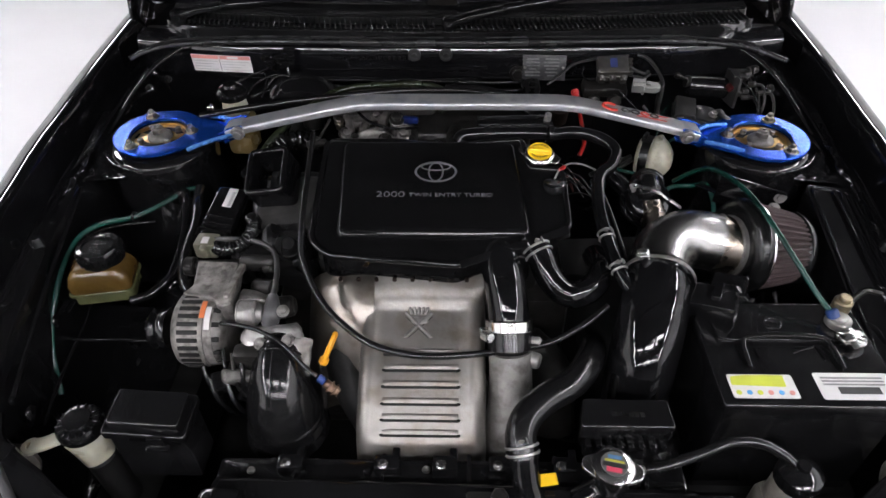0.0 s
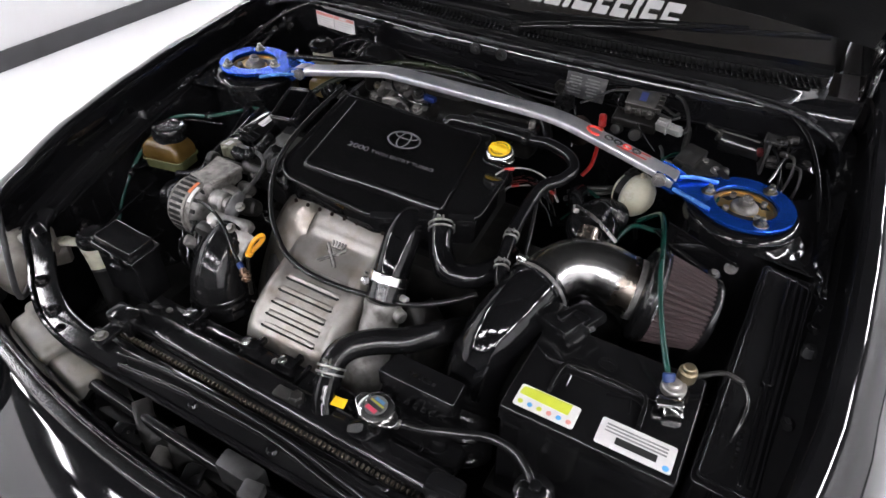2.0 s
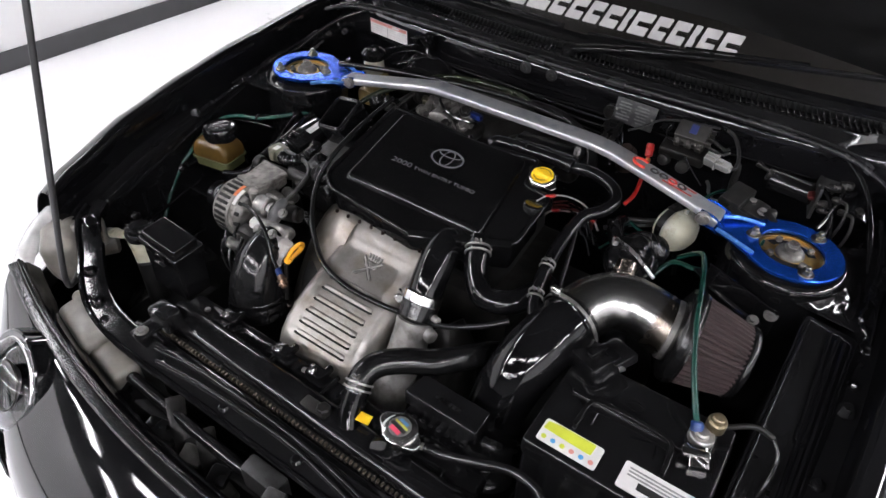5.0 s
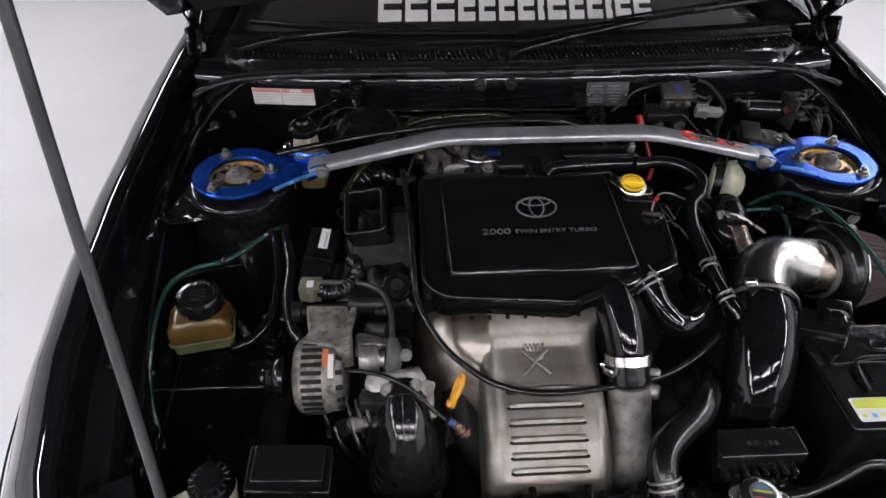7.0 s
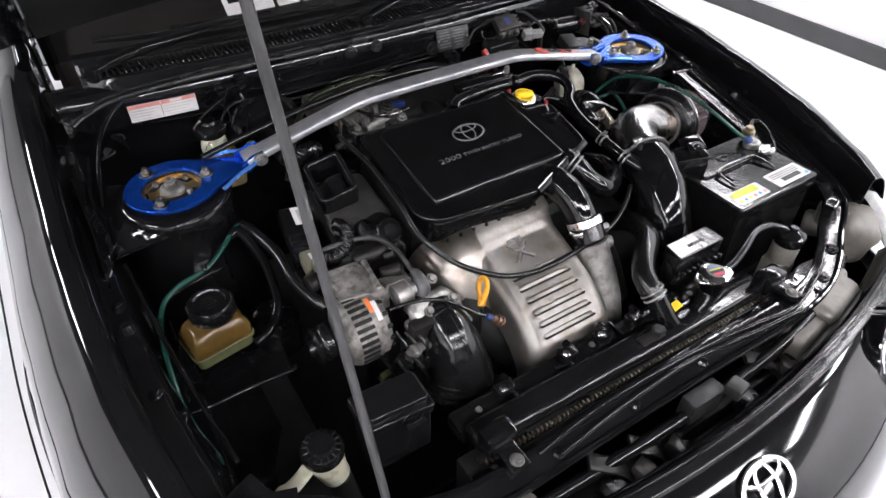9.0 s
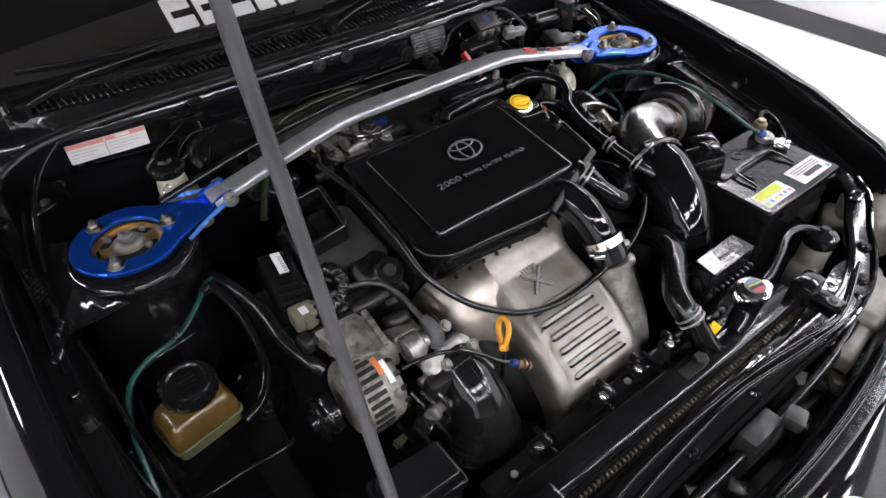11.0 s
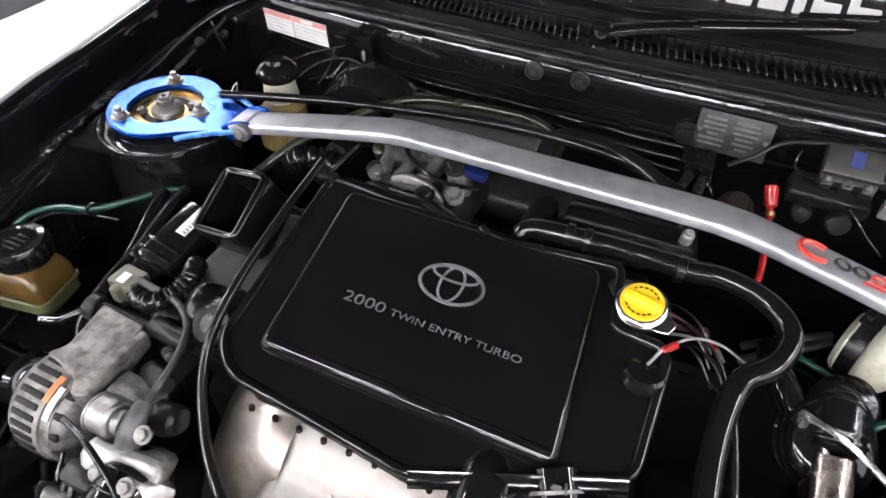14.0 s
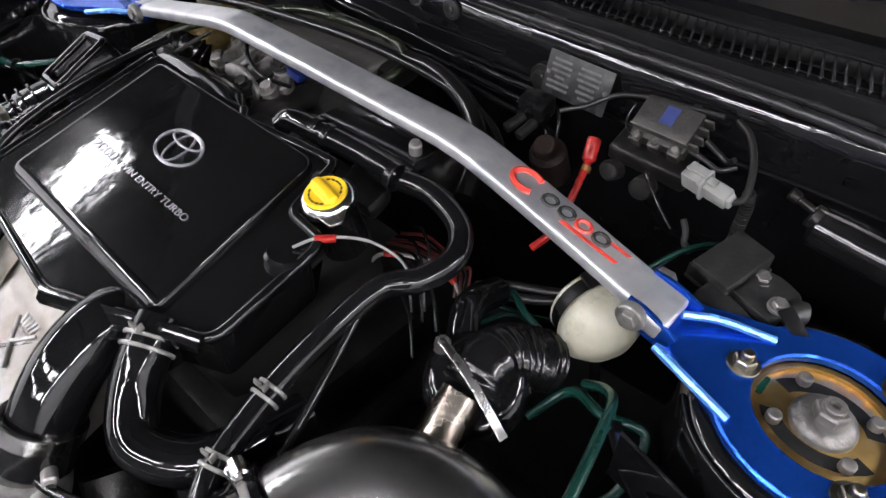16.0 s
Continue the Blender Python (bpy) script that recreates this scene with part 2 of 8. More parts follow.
def box(sx, sy, sz, at=(0, 0, 0), b=0.003, rot=(0, 0, 0), seg=2):
    bm = bmesh.new()
    bmesh.ops.create_cube(bm, size=1)
    bmesh.ops.scale(bm, verts=bm.verts[:], vec=(sx, sy, sz))
    if b:
        bmesh.ops.bevel(bm, geom=bm.edges[:], offset=min(b, sx * 0.45, sy * 0.45, sz * 0.45), segments=seg, profile=0.5, affect="EDGES")
    bmesh.ops.transform(bm, verts=bm.verts[:], matrix=pose(*at, *rot))
    return bm


def aim(p, q):
    """Pose at p whose z axis points to q."""
    d = V(q) - V(p)
    return Matrix.Translation(p) @ d.to_track_quat("Z", "Y").to_matrix().to_4x4()


def lathe(profile, m=Matrix(), n=28):
    bm = bmesh.new()
    rings = []
    for r, z in profile:
        if r < 1e-6:
            rings.append([bm.verts.new((0, 0, z))])
        else:
            rings.append([bm.verts.new((r * math.cos(2 * math.pi * k / n), r * math.sin(2 * math.pi * k / n), z)) for k in range(n)])
    for a, b in zip(rings, rings[1:]):
        if len(a) == 1 and len(b) == 1:
            continue
        for k in range(n):
            j = (k + 1) % n
            if len(a) == 1:
                bm.faces.new((a[0], b[k], b[j]))
            elif len(b) == 1:
                bm.faces.new((a[k], a[j], b[0]))
            else:
                bm.faces.new((a[k], a[j], b[j], b[k]))
    bmesh.ops.transform(bm, verts=bm.verts[:], matrix=m)
    return bm


def rod(p, q, r, b=None, n=16):
    """A round bar from p to q with softened ends."""
    h = (V(q) - V(p)).length
    b = min(r, h / 2) * 0.25 if b is None else b
    return lathe([(0, 0), (r - b, 0), (r, b), (r, h - b), (r - b, h), (0, h)], aim(p, q), n)


def ring(p, q, ro, ri, n=28):
    h = (V(q) - V(p)).length
    b = min(h, ro - ri) * 0.2
    return lathe([(ri, 0), (ro - b, 0), (ro, b), (ro, h - b), (ro - b, h), (ri, h), (ri, 0)], aim(p, q), n)


def spline(pts, per=7):
    pts = [V(p) for p in pts]
    ext = [pts[0] * 2 - pts[1]] + pts + [pts[-1] * 2 - pts[-2]]
    out = []
    for i in range(1, len(ext) - 2):
        a, b, c, d = ext[i - 1], ext[i], ext[i + 1], ext[i + 2]
        for k in range(per):
            t = k / per
            out.append(0.5 * (2 * b + (c - a) * t + (2 * a - 5 * b + 4 * c - d) * t * t + (3 * b - a - 3 * c + d) * t ** 3))
    out.append(pts[-1])
    return out


def tube(pts, r, n=12, per=7, rib=0.0, pitch=0.006, flat=None, curve=True):
    """A hose along pts. r: radius, or one radius a point. rib: depth of ribs. flat: (half width, half height) for a flat bar."""
    P = spline(pts, per) if curve else [V(p) for p in pts]
    if rib:
        Q = [P[0]]
        for a, b in zip(P, P[1:]):
            k = max(1, int((b - a).length / (pitch / 4)))
            Q += [a.lerp(b, (i + 1) / k) for i in range(k)]
        P = Q
    m = len(P)
    rs = []
    for i in range(m):
        if isinstance(r, (list, tuple)):
            u = i / (m - 1) * (len(r) - 1)
            j = min(int(u), len(r) - 2)
            rs.append(r[j] + (r[j + 1] - r[j]) * (u - j))
        else:
            rs.append(r)
    bm = bmesh.new()
    t0 = (P[1] - P[0]).normalized()
    up = V((0, 0, 1)) if abs(t0.z) < 0.9 else V((0, 1, 0))
    side = t0.cross(up).normalized()
    rings, s = [], 0.0
    for i in range(m):
        t = (P[min(i + 1, m - 1)] - P[max(i - 1, 0)]).normalized()
        side = (side - t * side.dot(t)).normalized()
        nrm = side.cross(t)
        if i:
            s += (P[i] - P[i - 1]).length
        rad = rs[i] + (rib * math.sin(2 * math.pi * s / pitch) if rib else 0)
        vs = []
        for k in range(n):
            a = 2 * math.pi * (k + 0.5) / n
            if flat:
                ca, sa = math.cos(a), math.sin(a)
                x = flat[0] * math.copysign(abs(ca) ** 0.45, ca)
                y = flat[1] * math.copysign(abs(sa) ** 0.45, sa)
            else:
                x, y = rad * math.cos(a), rad * math.sin(a)
            vs.append(bm.verts.new(P[i] + side * x + nrm * y))
        rings.append(vs)
    for a, b in zip(rings, rings[1:]):
        for k in range(n):
            bm.faces.new((a[k], a[(k + 1) % n], b[(k + 1) % n], b[k]))
    bm.faces.new(rings[0][::-1])
    bm.faces.new(rings[-1])
    return bm


def rounded(poly, r, n=4):
    out = []
    m = len(poly)
    for i in range(m):
        p, a, b = V((*poly[i], 0)), V((*poly[i - 1], 0)), V((*poly[(i + 1) % m], 0))
        k = r[i] if isinstance(r, (list, tuple)) else r
        if k <= 0:
            out.append((p.x, p.y))
            continue
        da, db = (a - p).normalized(), (b - p).normalized()
        k = min(k, (a - p).length * 0.45, (b - p).length * 0.45)
        for j in range(n + 1):
            t = j / n
            q = (p + da * k) * (1 - t) ** 2 + p * 2 * t * (1 - t) + (p + db * k) * t * t
            out.append((q.x, q.y))
    return out


def inset(poly, d):
    out = []
    m = len(poly)
    area = sum(poly[i - 1][0] * poly[i][1] - poly[i][0] * poly[i - 1][1] for i in range(m))
    sgn = 1 if area > 0 else -1
    for i in range(m):
        p, a, b = V(poly[i]), V(poly[i - 1]), V(poly[(i + 1) % m])
        e1, e2 = (p - a).normalized(), (b - p).normalized()
        n1, n2 = V((-e1.y, e1.x)) * sgn, V((-e2.y, e2.x)) * sgn
        nn = n1 + n2
        nn = nn / max(nn.length_squared, 0.3) * 2
        out.append((p.x + nn.x * d, p.y + nn.y * d))
    return out


def slab(poly, zf, t, b=0.003, steps=3):
    """A plate on the plan poly, its top at zf(x, y), t thick, with its upper edge rounded by b."""
    if not callable(zf):
        level = zf
        zf = lambda x, y: level
    rings = [(0, -t), (0, -b)] + [(b * (1 - math.cos(k / steps * math.pi / 2)), -b + b * math.sin(k / steps * math.pi / 2)) for k in range(1, steps + 1)]
    if b >= 0.002:
        rings.append((b * 1.12, 0.0))
    bm = bmesh.new()
    vs = []
    for d, z in rings:
        pl = inset(poly, d) if d else poly
        vs.append([bm.verts.new((x, y, zf(x, y) + z)) for x, y in pl])
    m = len(poly)
    for a, c in zip(vs, vs[1:]):
        for k in range(m):
            bm.faces.new((a[k], a[(k + 1) % m], c[(k + 1) % m], c[k]))
    bm.faces.new(vs[0][::-1])
    bm.faces.new(vs[-1])
    return bm


def rect(x0, y0, x1, y1, r=0.005, n=4):
    return rounded([(x0, y0), (x1, y0), (x1, y1), (x0, y1)], r, n)


def sheet(P, thick):
    """A bent sheet through the grid of points P, thick metres thick below it."""
    bm = bmesh.new()
    P = [[V(p) for p in row] for row in P]
    a, b = len(P), len(P[0])
    top = [[bm.verts.new(p) for p in row] for row in P]
    low = []
    for i in range(a):
        row = []
        for j in range(b):
            du = P[min(i + 1, a - 1)][j] - P[max(i - 1, 0)][j]
            dv = P[i][min(j + 1, b - 1)] - P[i][max(j - 1, 0)]
            nn = du.cross(dv)
            nn = nn.normalized() if nn.length > 1e-9 else V((0, 0, 1))
            row.append(bm.verts.new(P[i][j] - nn * thick))
        low.append(row)
    for i in range(a - 1):
        for j in range(b - 1):
            bm.faces.new((top[i][j], top[i + 1][j], top[i + 1][j + 1], top[i][j + 1]))
            bm.faces.new((low[i][j], low[i][j + 1], low[i + 1][j + 1], low[i + 1][j]))
    for i in range(a - 1):
        for j in (0, b - 1):
            bm.faces.new((top[i][j], top[i + 1][j], low[i + 1][j], low[i][j]))
    for j in range(b - 1):
        for i in (0, a - 1):
            bm.faces.new((top[i][j], top[i][j + 1], low[i][j + 1], low[i][j]))
    return bm


def lerp_table(table, x):
    if x <= table[0][0]:
        return table[0][1]
    for (a, p), (b, q) in zip(table, table[1:]):
        if x <= b:
            u = (x - a) / (b - a)
            u = u * u * (3 - 2 * u) * 0.3 + u * 0.7
            return p + (q - p) * u
    return table[-1][1]


def hexbolt(at, axis=(0, 0, 1), r=0.007, h=0.006, stud=0.0):
    p = V(at)
    a = V(axis).normalized()
    bm = rod(p - a * 0.002, p + a * 0.0015, r * 1.45, n=20)
    bm = join(bm, rod(p, p + a * h, r, b=r * 0.15, n=6))
    if stud:
        bm = join(bm, rod(p + a * h * 0.5, p + a * (h + stud), r * 0.55, n=10))
    return bm


def lettering(text, size, m, extrude=0.0003):
    cu = bpy.data.curves.new("text", "FONT")
    cu.body, cu.size, cu.extrude, cu.align_x, cu.align_y = text, size, extrude, "CENTER", "CENTER"
    ob = new("text", cu)
    dg = bpy.context.evaluated_depsgraph_get()
    me = bpy.data.meshes.new_from_object(ob.evaluated_get(dg))
    bpy.data.objects.remove(ob)
    bpy.data.curves.remove(cu)
    bm = bmesh.new()
    bm.from_mesh(me)
    bpy.data.meshes.remove(me)
    bmesh.ops.transform(bm, verts=bm.verts[:], matrix=m)
    return bm


def moved(bm, m):
    bmesh.ops.transform(bm, verts=bm.verts[:], matrix=m)
    return bm


# ---- the room ----
def weathered(bm, amp, freq=60.0, cuts=3, shift=0.0):
    """Breaks up a clean casting: finer mesh, pushed in and out by noise."""
    bmesh.ops.subdivide_edges(bm, edges=[e for e in bm.edges if e.calc_length() > 0.006], cuts=cuts, use_grid_fill=True)
    bm.normal_update()
    for v, nrm in [(v, v.normal.copy()) for v in bm.verts]:
        v.co += nrm * amp * noise.noise(v.co * freq + V((shift, 0, 0)))
    return bm


def structure(name, bm, material, label, category):
    return single(name, bm, material, label, category, kind="structure", smooth=30)


structure("floor", box(6.6, 11.0, 0.2, (0, 0.5, -0.1), 0), FLOOR, "smooth white epoxy showroom floor", "floor")
structure("wall_west", box(0.2, 11.0, 2.9, (-3.14, 0.5, 1.45), 0), WALL, "plain white painted wall", "wall")
structure("wall_east", box(0.2, 11.0, 2.9, (3.105, 0.5, 1.45), 0), WALL, "plain white painted wall", "wall")
structure("wall_north", box(6.045, 0.2, 2.9, (-0.0175, 5.9, 1.45), 0), WALL, "plain white painted wall", "wall")
# unseen south wall: tone chosen dark so glossy parts reflect little
structure("wall_south", box(6.045, 0.2, 2.9, (-0.0175, -4.9, 1.45), 0), SKIRT, "unseen wall, dark grey to keep reflections dark", "wall")
structure("ceiling", box(6.6, 11.0, 0.2, (0, 0.5, 2.96), 0), CEILING, "plain black painted ceiling", "ceiling")
# unseen upper bands, added to shape what the black paint reflects
structure("wall_upper_west", box(0.02, 10.6, 0.80, (-3.03, 0.5, 2.46), 0), CEILING, "unseen black band added to darken reflections", "wall")
structure("wall_upper_east", box(0.02, 10.6, 0.56, (2.995, 0.5, 2.58), 0), UPPER, "unseen grey band added to tone reflections", "wall")
structure("baseboard_west", box(0.016, 10.6, 0.10, (-3.032, 0.5, 0.05), 0.004), SKIRT, "dark grey skirting board along the white wall", "skirting")
structure("baseboard_east", box(0.016, 10.6, 0.10, (2.997, 0.5, 0.05), 0.004), SKIRT, "dark grey skirting board along the white wall", "skirting")

lamp = thing("ceiling_light", (0, 0, 2.45), "hanging white batten light with a bright diffuser", "ceiling light", "panel lights")
part("housing", box(0.21, 1.00, 0.03, (0, 0, 2.465), 0.006), WHITEFRAME, lamp)
part("diffuser", box(0.17, 0.96, 0.012, (0, 0, 2.446), 0.004), LAMP, lamp, "glowing white diffuser")
for sx in (-0.07, 0.07):
    part("hanger", rod((sx, 0, 2.47), (sx, 0, 2.86), 0.003), CASTDARK, lamp)
# the crosswise rows in front are unseen, added as fill light for the bay
placed = [pose(-2.52, y, 2.45) for y in (-3.4, -2.06, -0.72, 1.5, 2.8)] + [pose(2.42, y, 2.45) for y in (-3.5, -2.2, -0.9, 0.4, 1.7, 3.0)] + [pose(x, y, 2.45, 0, 0, 90) for y in (-2.2, -3.6) for x in (-1.3, 0.0, 1.3)]
lamp.matrix_basis = placed[0]
for m in placed[1:]:
    copy_thing(lamp, m)

# ---- the car's body ----
car = thing("car", (0, 0, 0), "black two-door coupe with its bonnet propped open", "car")
XC = [(-0.70, 0.600), (-0.62, 0.648), (-0.5, 0.688), (-0.35, 0.708), (-0.2, 0.714), (-0.05, 0.714), (0.25, 0.706), (0.4, 0.696), (0.8, 0.685), (1.3, 0.685)]
ZC = [(-0.70, 0.735), (-0.62, 0.757), (-0.5, 0.792), (-0.35, 0.829), (-0.2, 0.857), (-0.05, 0.882), (0.25, 0.919), (0.4, 0.938), (0.8, 0.955), (1.3, 0.96)]
SECTION = [(0.040, -0.075), (0.040, -0.03), (0.039, -0.006), (0.036, -0.001), (0.030, 0.0), (0.014, -0.003), (0.000, -0.010), (-0.012, -0.020), (-0.028, -0.038), (-0.046, -0.064), (-0.066, -0.098), (-0.086, -0.145),
           (-0.104, -0.21), (-0.114, -0.31), (-0.116, -0.45), (-0.11, -0.6)]


def fender(s):
    rows = []
    for i in range(37):
        y = -0.565 + 1.845 * i / 36
        xc, zc = lerp_table(XC, y), lerp_table(ZC, y)
        arch = abs(y + 0.02) < 0.34
        row = []
        for dx, dz in SECTION:
            z = zc + dz
            if arch:
                z = max(z, 0.30 + math.sqrt(max(0, 0.34 ** 2 - (y + 0.02) ** 2)))
            row.append((s * (xc - dx), y, z))
        rows.append(row)
    return sheet(rows if s > 0 else [r[::-1] for r in rows], 0.0015)


def apron(s):
    """The inner wing: a bolted flange beside the fender, then the wall down to the frame rail."""
    rows = []
    prof = [(0.042, -0.064), (0.050, -0.068), (0.066, -0.070), (0.074, -0.078), (0.079, -0.10), (0.090, -0.17), (0.105, -0.27), (0.145, -0.31), (0.21, -0.33), (0.23, -0.5)]
    for i in range(27):
        y = -0.58 + 1.02 * i / 26
        xc, zc = lerp_table(XC, y), lerp_table(ZC, y)
        rows.append([(s * (xc - dx), y, zc + dz) for dx, dz in prof])
    return sheet(rows if s > 0 else [r[::-1] for r in rows], 0.002)


for s in (-1, 1):
    f = part("fender", fender(s), PAINT, car, "glossy black front wing", smooth=60)
    part("side_crease", tube([(s * (lerp_table(XC, y) + 0.1085), y, lerp_table(ZC, y) - 0.165) for y in (-0.54, -0.4, -0.2, 0.0, 0.2, 0.4, 0.7, 1.0)], 0.0016, n=6), DARK, f, "thin dark body crease")
    part("side_marker", box(0.012, 0.055, 0.020, (s * 0.872, 0.58, 0.66), 0.005), mat("orange marker lens", (0.55, 0.20, 0.02), 0.2, var=0.1, bump=0.0), f, "orange side marker lamp")
    a = part("inner_wing", apron(s), BAY, car, "black painted inner wing panel")
    for y in (-0.5, -0.33, -0.17, 0.17, 0.33):
        part("bolt", hexbolt((s * (lerp_table(XC, y) - 0.059), y, lerp_table(ZC, y) - 0.068), r=0.0065), BAY, a)
    # suspension turret with its pressed flare
    c = V((s * 0.5185, 0, 0))
    tower = lathe([(0.0, 0.846), (0.078, 0.846), (0.086, 0.843), (0.091, 0.837), (0.093, 0.826), (0.092, 0.80), (0.096, 0.74), (0.108, 0.66), (0.13, 0.56), (0.14, 0.45)],
                  Matrix.Translation(c), 40)
    t = part("strut_tower", tower, BAY, car, "black painted suspension turret")
    rows = []
    for i in range(25):
        ang = radians(-68 + 2 * i)
        rim = V((s * (0.5185 + 0.091 * math.cos(ang)), 0.091 * math.sin(ang), 0.822 + 0.0185 * i / 24))
        tip = V((s * (0.632 + 0.006 * i / 24), -0.078 + 0.016 * i / 24, 0.8090 + 0.0030 * i / 24))
        row = []
        for k in range(19):
            u = k / 18
            q = rim.lerp(tip, u)
            row.append((q.x, q.y, q.z - 0.0055 * math.sin(math.pi * u) * math.sin(math.pi * (i + 1) / 26) + 0.0026 * noise.noise(q * 45)))
        rows.append(row)
    part("turret_flare", sheet(rows if s > 0 else [r[::-1] for r in rows], 0.002), BAY, t, "pressed flare running from the turret to the wing", smooth=60)
    rows = []
    for i in range(17):
        ang = radians(-32 + 95 * i / 16)
        rim = V((s * (0.5185 + 0.086 * math.cos(ang)), 0.086 * math.sin(ang), 0.832))
        far = V((s * (0.655 + 0.004 * i / 16), -0.088 + 0.20 * i / 16, 0.817 + 0.034 * i / 16))
        rows.append([tuple(rim.lerp(far, k / 6) - V((0, 0, 0.010 * math.sin(math.pi * k / 6)))) for k in range(7)])
    part("turret_shelf", sheet(rows if s > 0 else [r[::-1] for r in rows], 0.002), BAY, t, "pressed steel shelf beside the turret", smooth=60)
    part("flare_ridge", tube([(s * 0.554, -0.086, 0.8220), (s * 0.580, -0.084, 0.8180), (s * 0.606, -0.081, 0.8135), (s * 0.634, -0.079, 0.8090), (s * 0.655, -0.080, 0.798)], 0.0018, n=8), BAY, t)
    part("seam_bead", tube([(s * 0.657, -0.105, 0.812), (s * 0.655, -0.05, 0.822), (s * 0.645, 0.02, 0.832), (s * 0.636, 0.08, 0.848), (s * 0.620, 0.14, 0.868)], 0.0035, n=8), BAY, t)
    part("crease", tube([(s * 0.535, 0.225, 0.915), (s * 0.575, 0.185, 0.898), (s * 0.602, 0.135, 0.876), (s * 0.618, 0.085, 0.852), (s * 0.628, 0.03, 0.835)], [0.003, 0.005, 0.0035, 0.0055, 0.003], n=10), BAY, car, "pressed seam between bulkhead and wing")
    part("crease", tube([(s * 0.628, -0.10, 0.808), (s * 0.620, -0.20, 0.785), (s * 0.607, -0.33, 0.755), (s * 0.588, -0.46, 0.725)], 0.004, n=8), BAY, car)
    bead = weathered(tube([(s * 0.652, 0.075, 0.838), (s * 0.649, 0.030, 0.834), (s * 0.643, -0.020, 0.829), (s * 0.637, -0.062, 0.824), (s * 0.648, -0.085, 0.812), (s * 0.656, -0.108, 0.802), (s * 0.659, -0.150, 0.792)], [0.004, 0.0055, 0.0045, 0.006, 0.0065, 0.0055, 0.003], n=12, per=10), 0.0065, 95, 0)
    folds = [tube([(s * (0.652 - 0.0095 * u - 0.006), 0.078 - 0.10 * u + 0.006, 0.8385 - 0.010 * u), (s * (0.652 - 0.0095 * u), 0.078 - 0.10 * u, 0.8405 - 0.010 * u), (s * (0.652 - 0.0095 * u + 0.006), 0.078 - 0.10 * u - 0.006, 0.8385 - 0.010 * u)], 0.0024, n=8, per=2) for u in [k / 12 for k in range(13)]]
    part("sealer_folds", join(*folds), BAY, t, "row of folds in the seam sealer", smooth=60)
    part("sealer", bead, BAY, t, "crumpled seam sealer beside the turret", smooth=50)
    part("turret_lip", tube([(s * 0.5185 + 0.0915 * math.cos(b), 0.0915 * math.sin(b), 0.8385 + 0.0006 * math.sin(9 * b)) for b in [radians(-150 + 12 * k) for k in range(11)]], 0.0022, n=8, per=3), BAY, t, "pressed lip of the turret", smooth=60)
    w = part("wheel", lathe([(0.0, -0.09), (0.2, -0.09), (0.2, 0.09), (0.0, 0.09)], pose(s * 0.74, -0.02, 0.31, 0, 90, 0), 36), CASTDARK, car, "front wheel")
    part("tyre", lathe([(0.2, -0.1), (0.28, -0.105), (0.305, -0.09), (0.31, 0), (0.305, 0.09), (0.28, 0.105), (0.2, 0.1), (0.2, -0.1)], pose(s * 0.74, -0.02, 0.31, 0, 90, 0), 48), TYRE, w)

# bulkhead, scuttle and floor of the bay
rows = []
for i in range(33):
    x = -0.64 + 1.28 * i / 32
    dy = 0.035 * (abs(x) / 0.6) ** 3
    rows.append([(x, 0.255 + dy, 0.40), (x, 0.25 + dy, 0.80), (x, 0.245 + dy, 0.842), (x, 0.222 + dy, 0.848), (x, 0.219 + dy, 0.86), (x, 0.216 + dy, 0.885), (x, 0.2145 + dy, 0.899), (x, 0.2165 + dy, 0.910), (x, 0.222 + dy, 0.918),
                 (x, 0.232 + dy, 0.9222), (x, 0.262 + dy, 0.923)])
firewall = part("firewall", sheet(rows, 0.002), BULK, car, "black painted bulkhead panel")
for x in (-0.082, -0.021):
    part("bolt", join(hexbolt((x, 0.213, 0.903), (0, -1, 0.03), 0.0055, 0.005), ring((x, 0.2155, 0.903), (x, 0.2105, 0.903), 0.0125, 0.0085)), STUD, firewall, "dull grey bolt in a pressed ring")
part("bolt", hexbolt((0.30, 0.222, 0.893), (0, -1, 0), 0.007, 0.006), CASTDARK, firewall)
part("bolt", hexbolt((0.120, 0.214, 0.864), (0, -1, 0), 0.011, 0.010), CASTDARK, firewall)
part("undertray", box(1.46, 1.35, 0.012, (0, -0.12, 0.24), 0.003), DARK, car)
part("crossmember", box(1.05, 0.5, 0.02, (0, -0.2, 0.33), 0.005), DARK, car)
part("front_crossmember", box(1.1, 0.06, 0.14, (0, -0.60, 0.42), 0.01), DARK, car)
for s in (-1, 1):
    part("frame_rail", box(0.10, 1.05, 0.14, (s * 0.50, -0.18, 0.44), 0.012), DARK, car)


def scuttle_y(x):
    return 0.26 + 0.13 * x * x


rows = []
for i in range(41):
    x = -0.585 + 1.17 * i / 40
    y = scuttle_y(x)
    k = min(1.0, max(0.05, (0.60 - abs(x)) / 0.07))
    rows.append([(x, y - 0.052 * k, 0.921 - 0.04 * (1 - k)), (x, y - 0.040 * k, 0.932 - 0.03 * (1 - k)), (x, y - 0.030 * k, 0.934 - 0.02 * (1 - k)), (x, y - 0.026 * k, 0.938 - 0.01 * (1 - k)), (x, y - 0.018 * k, 0.938), (x, y - 0.011, 0.924), (x, y + 0.029, 0.929), (x, y + 0.036, 0.947), (x, y + 0.075, 0.954)])
cowl = part("cowl_panel", sheet(rows, 0.002), COWL, car, "black plastic scuttle panel below the windscreen")
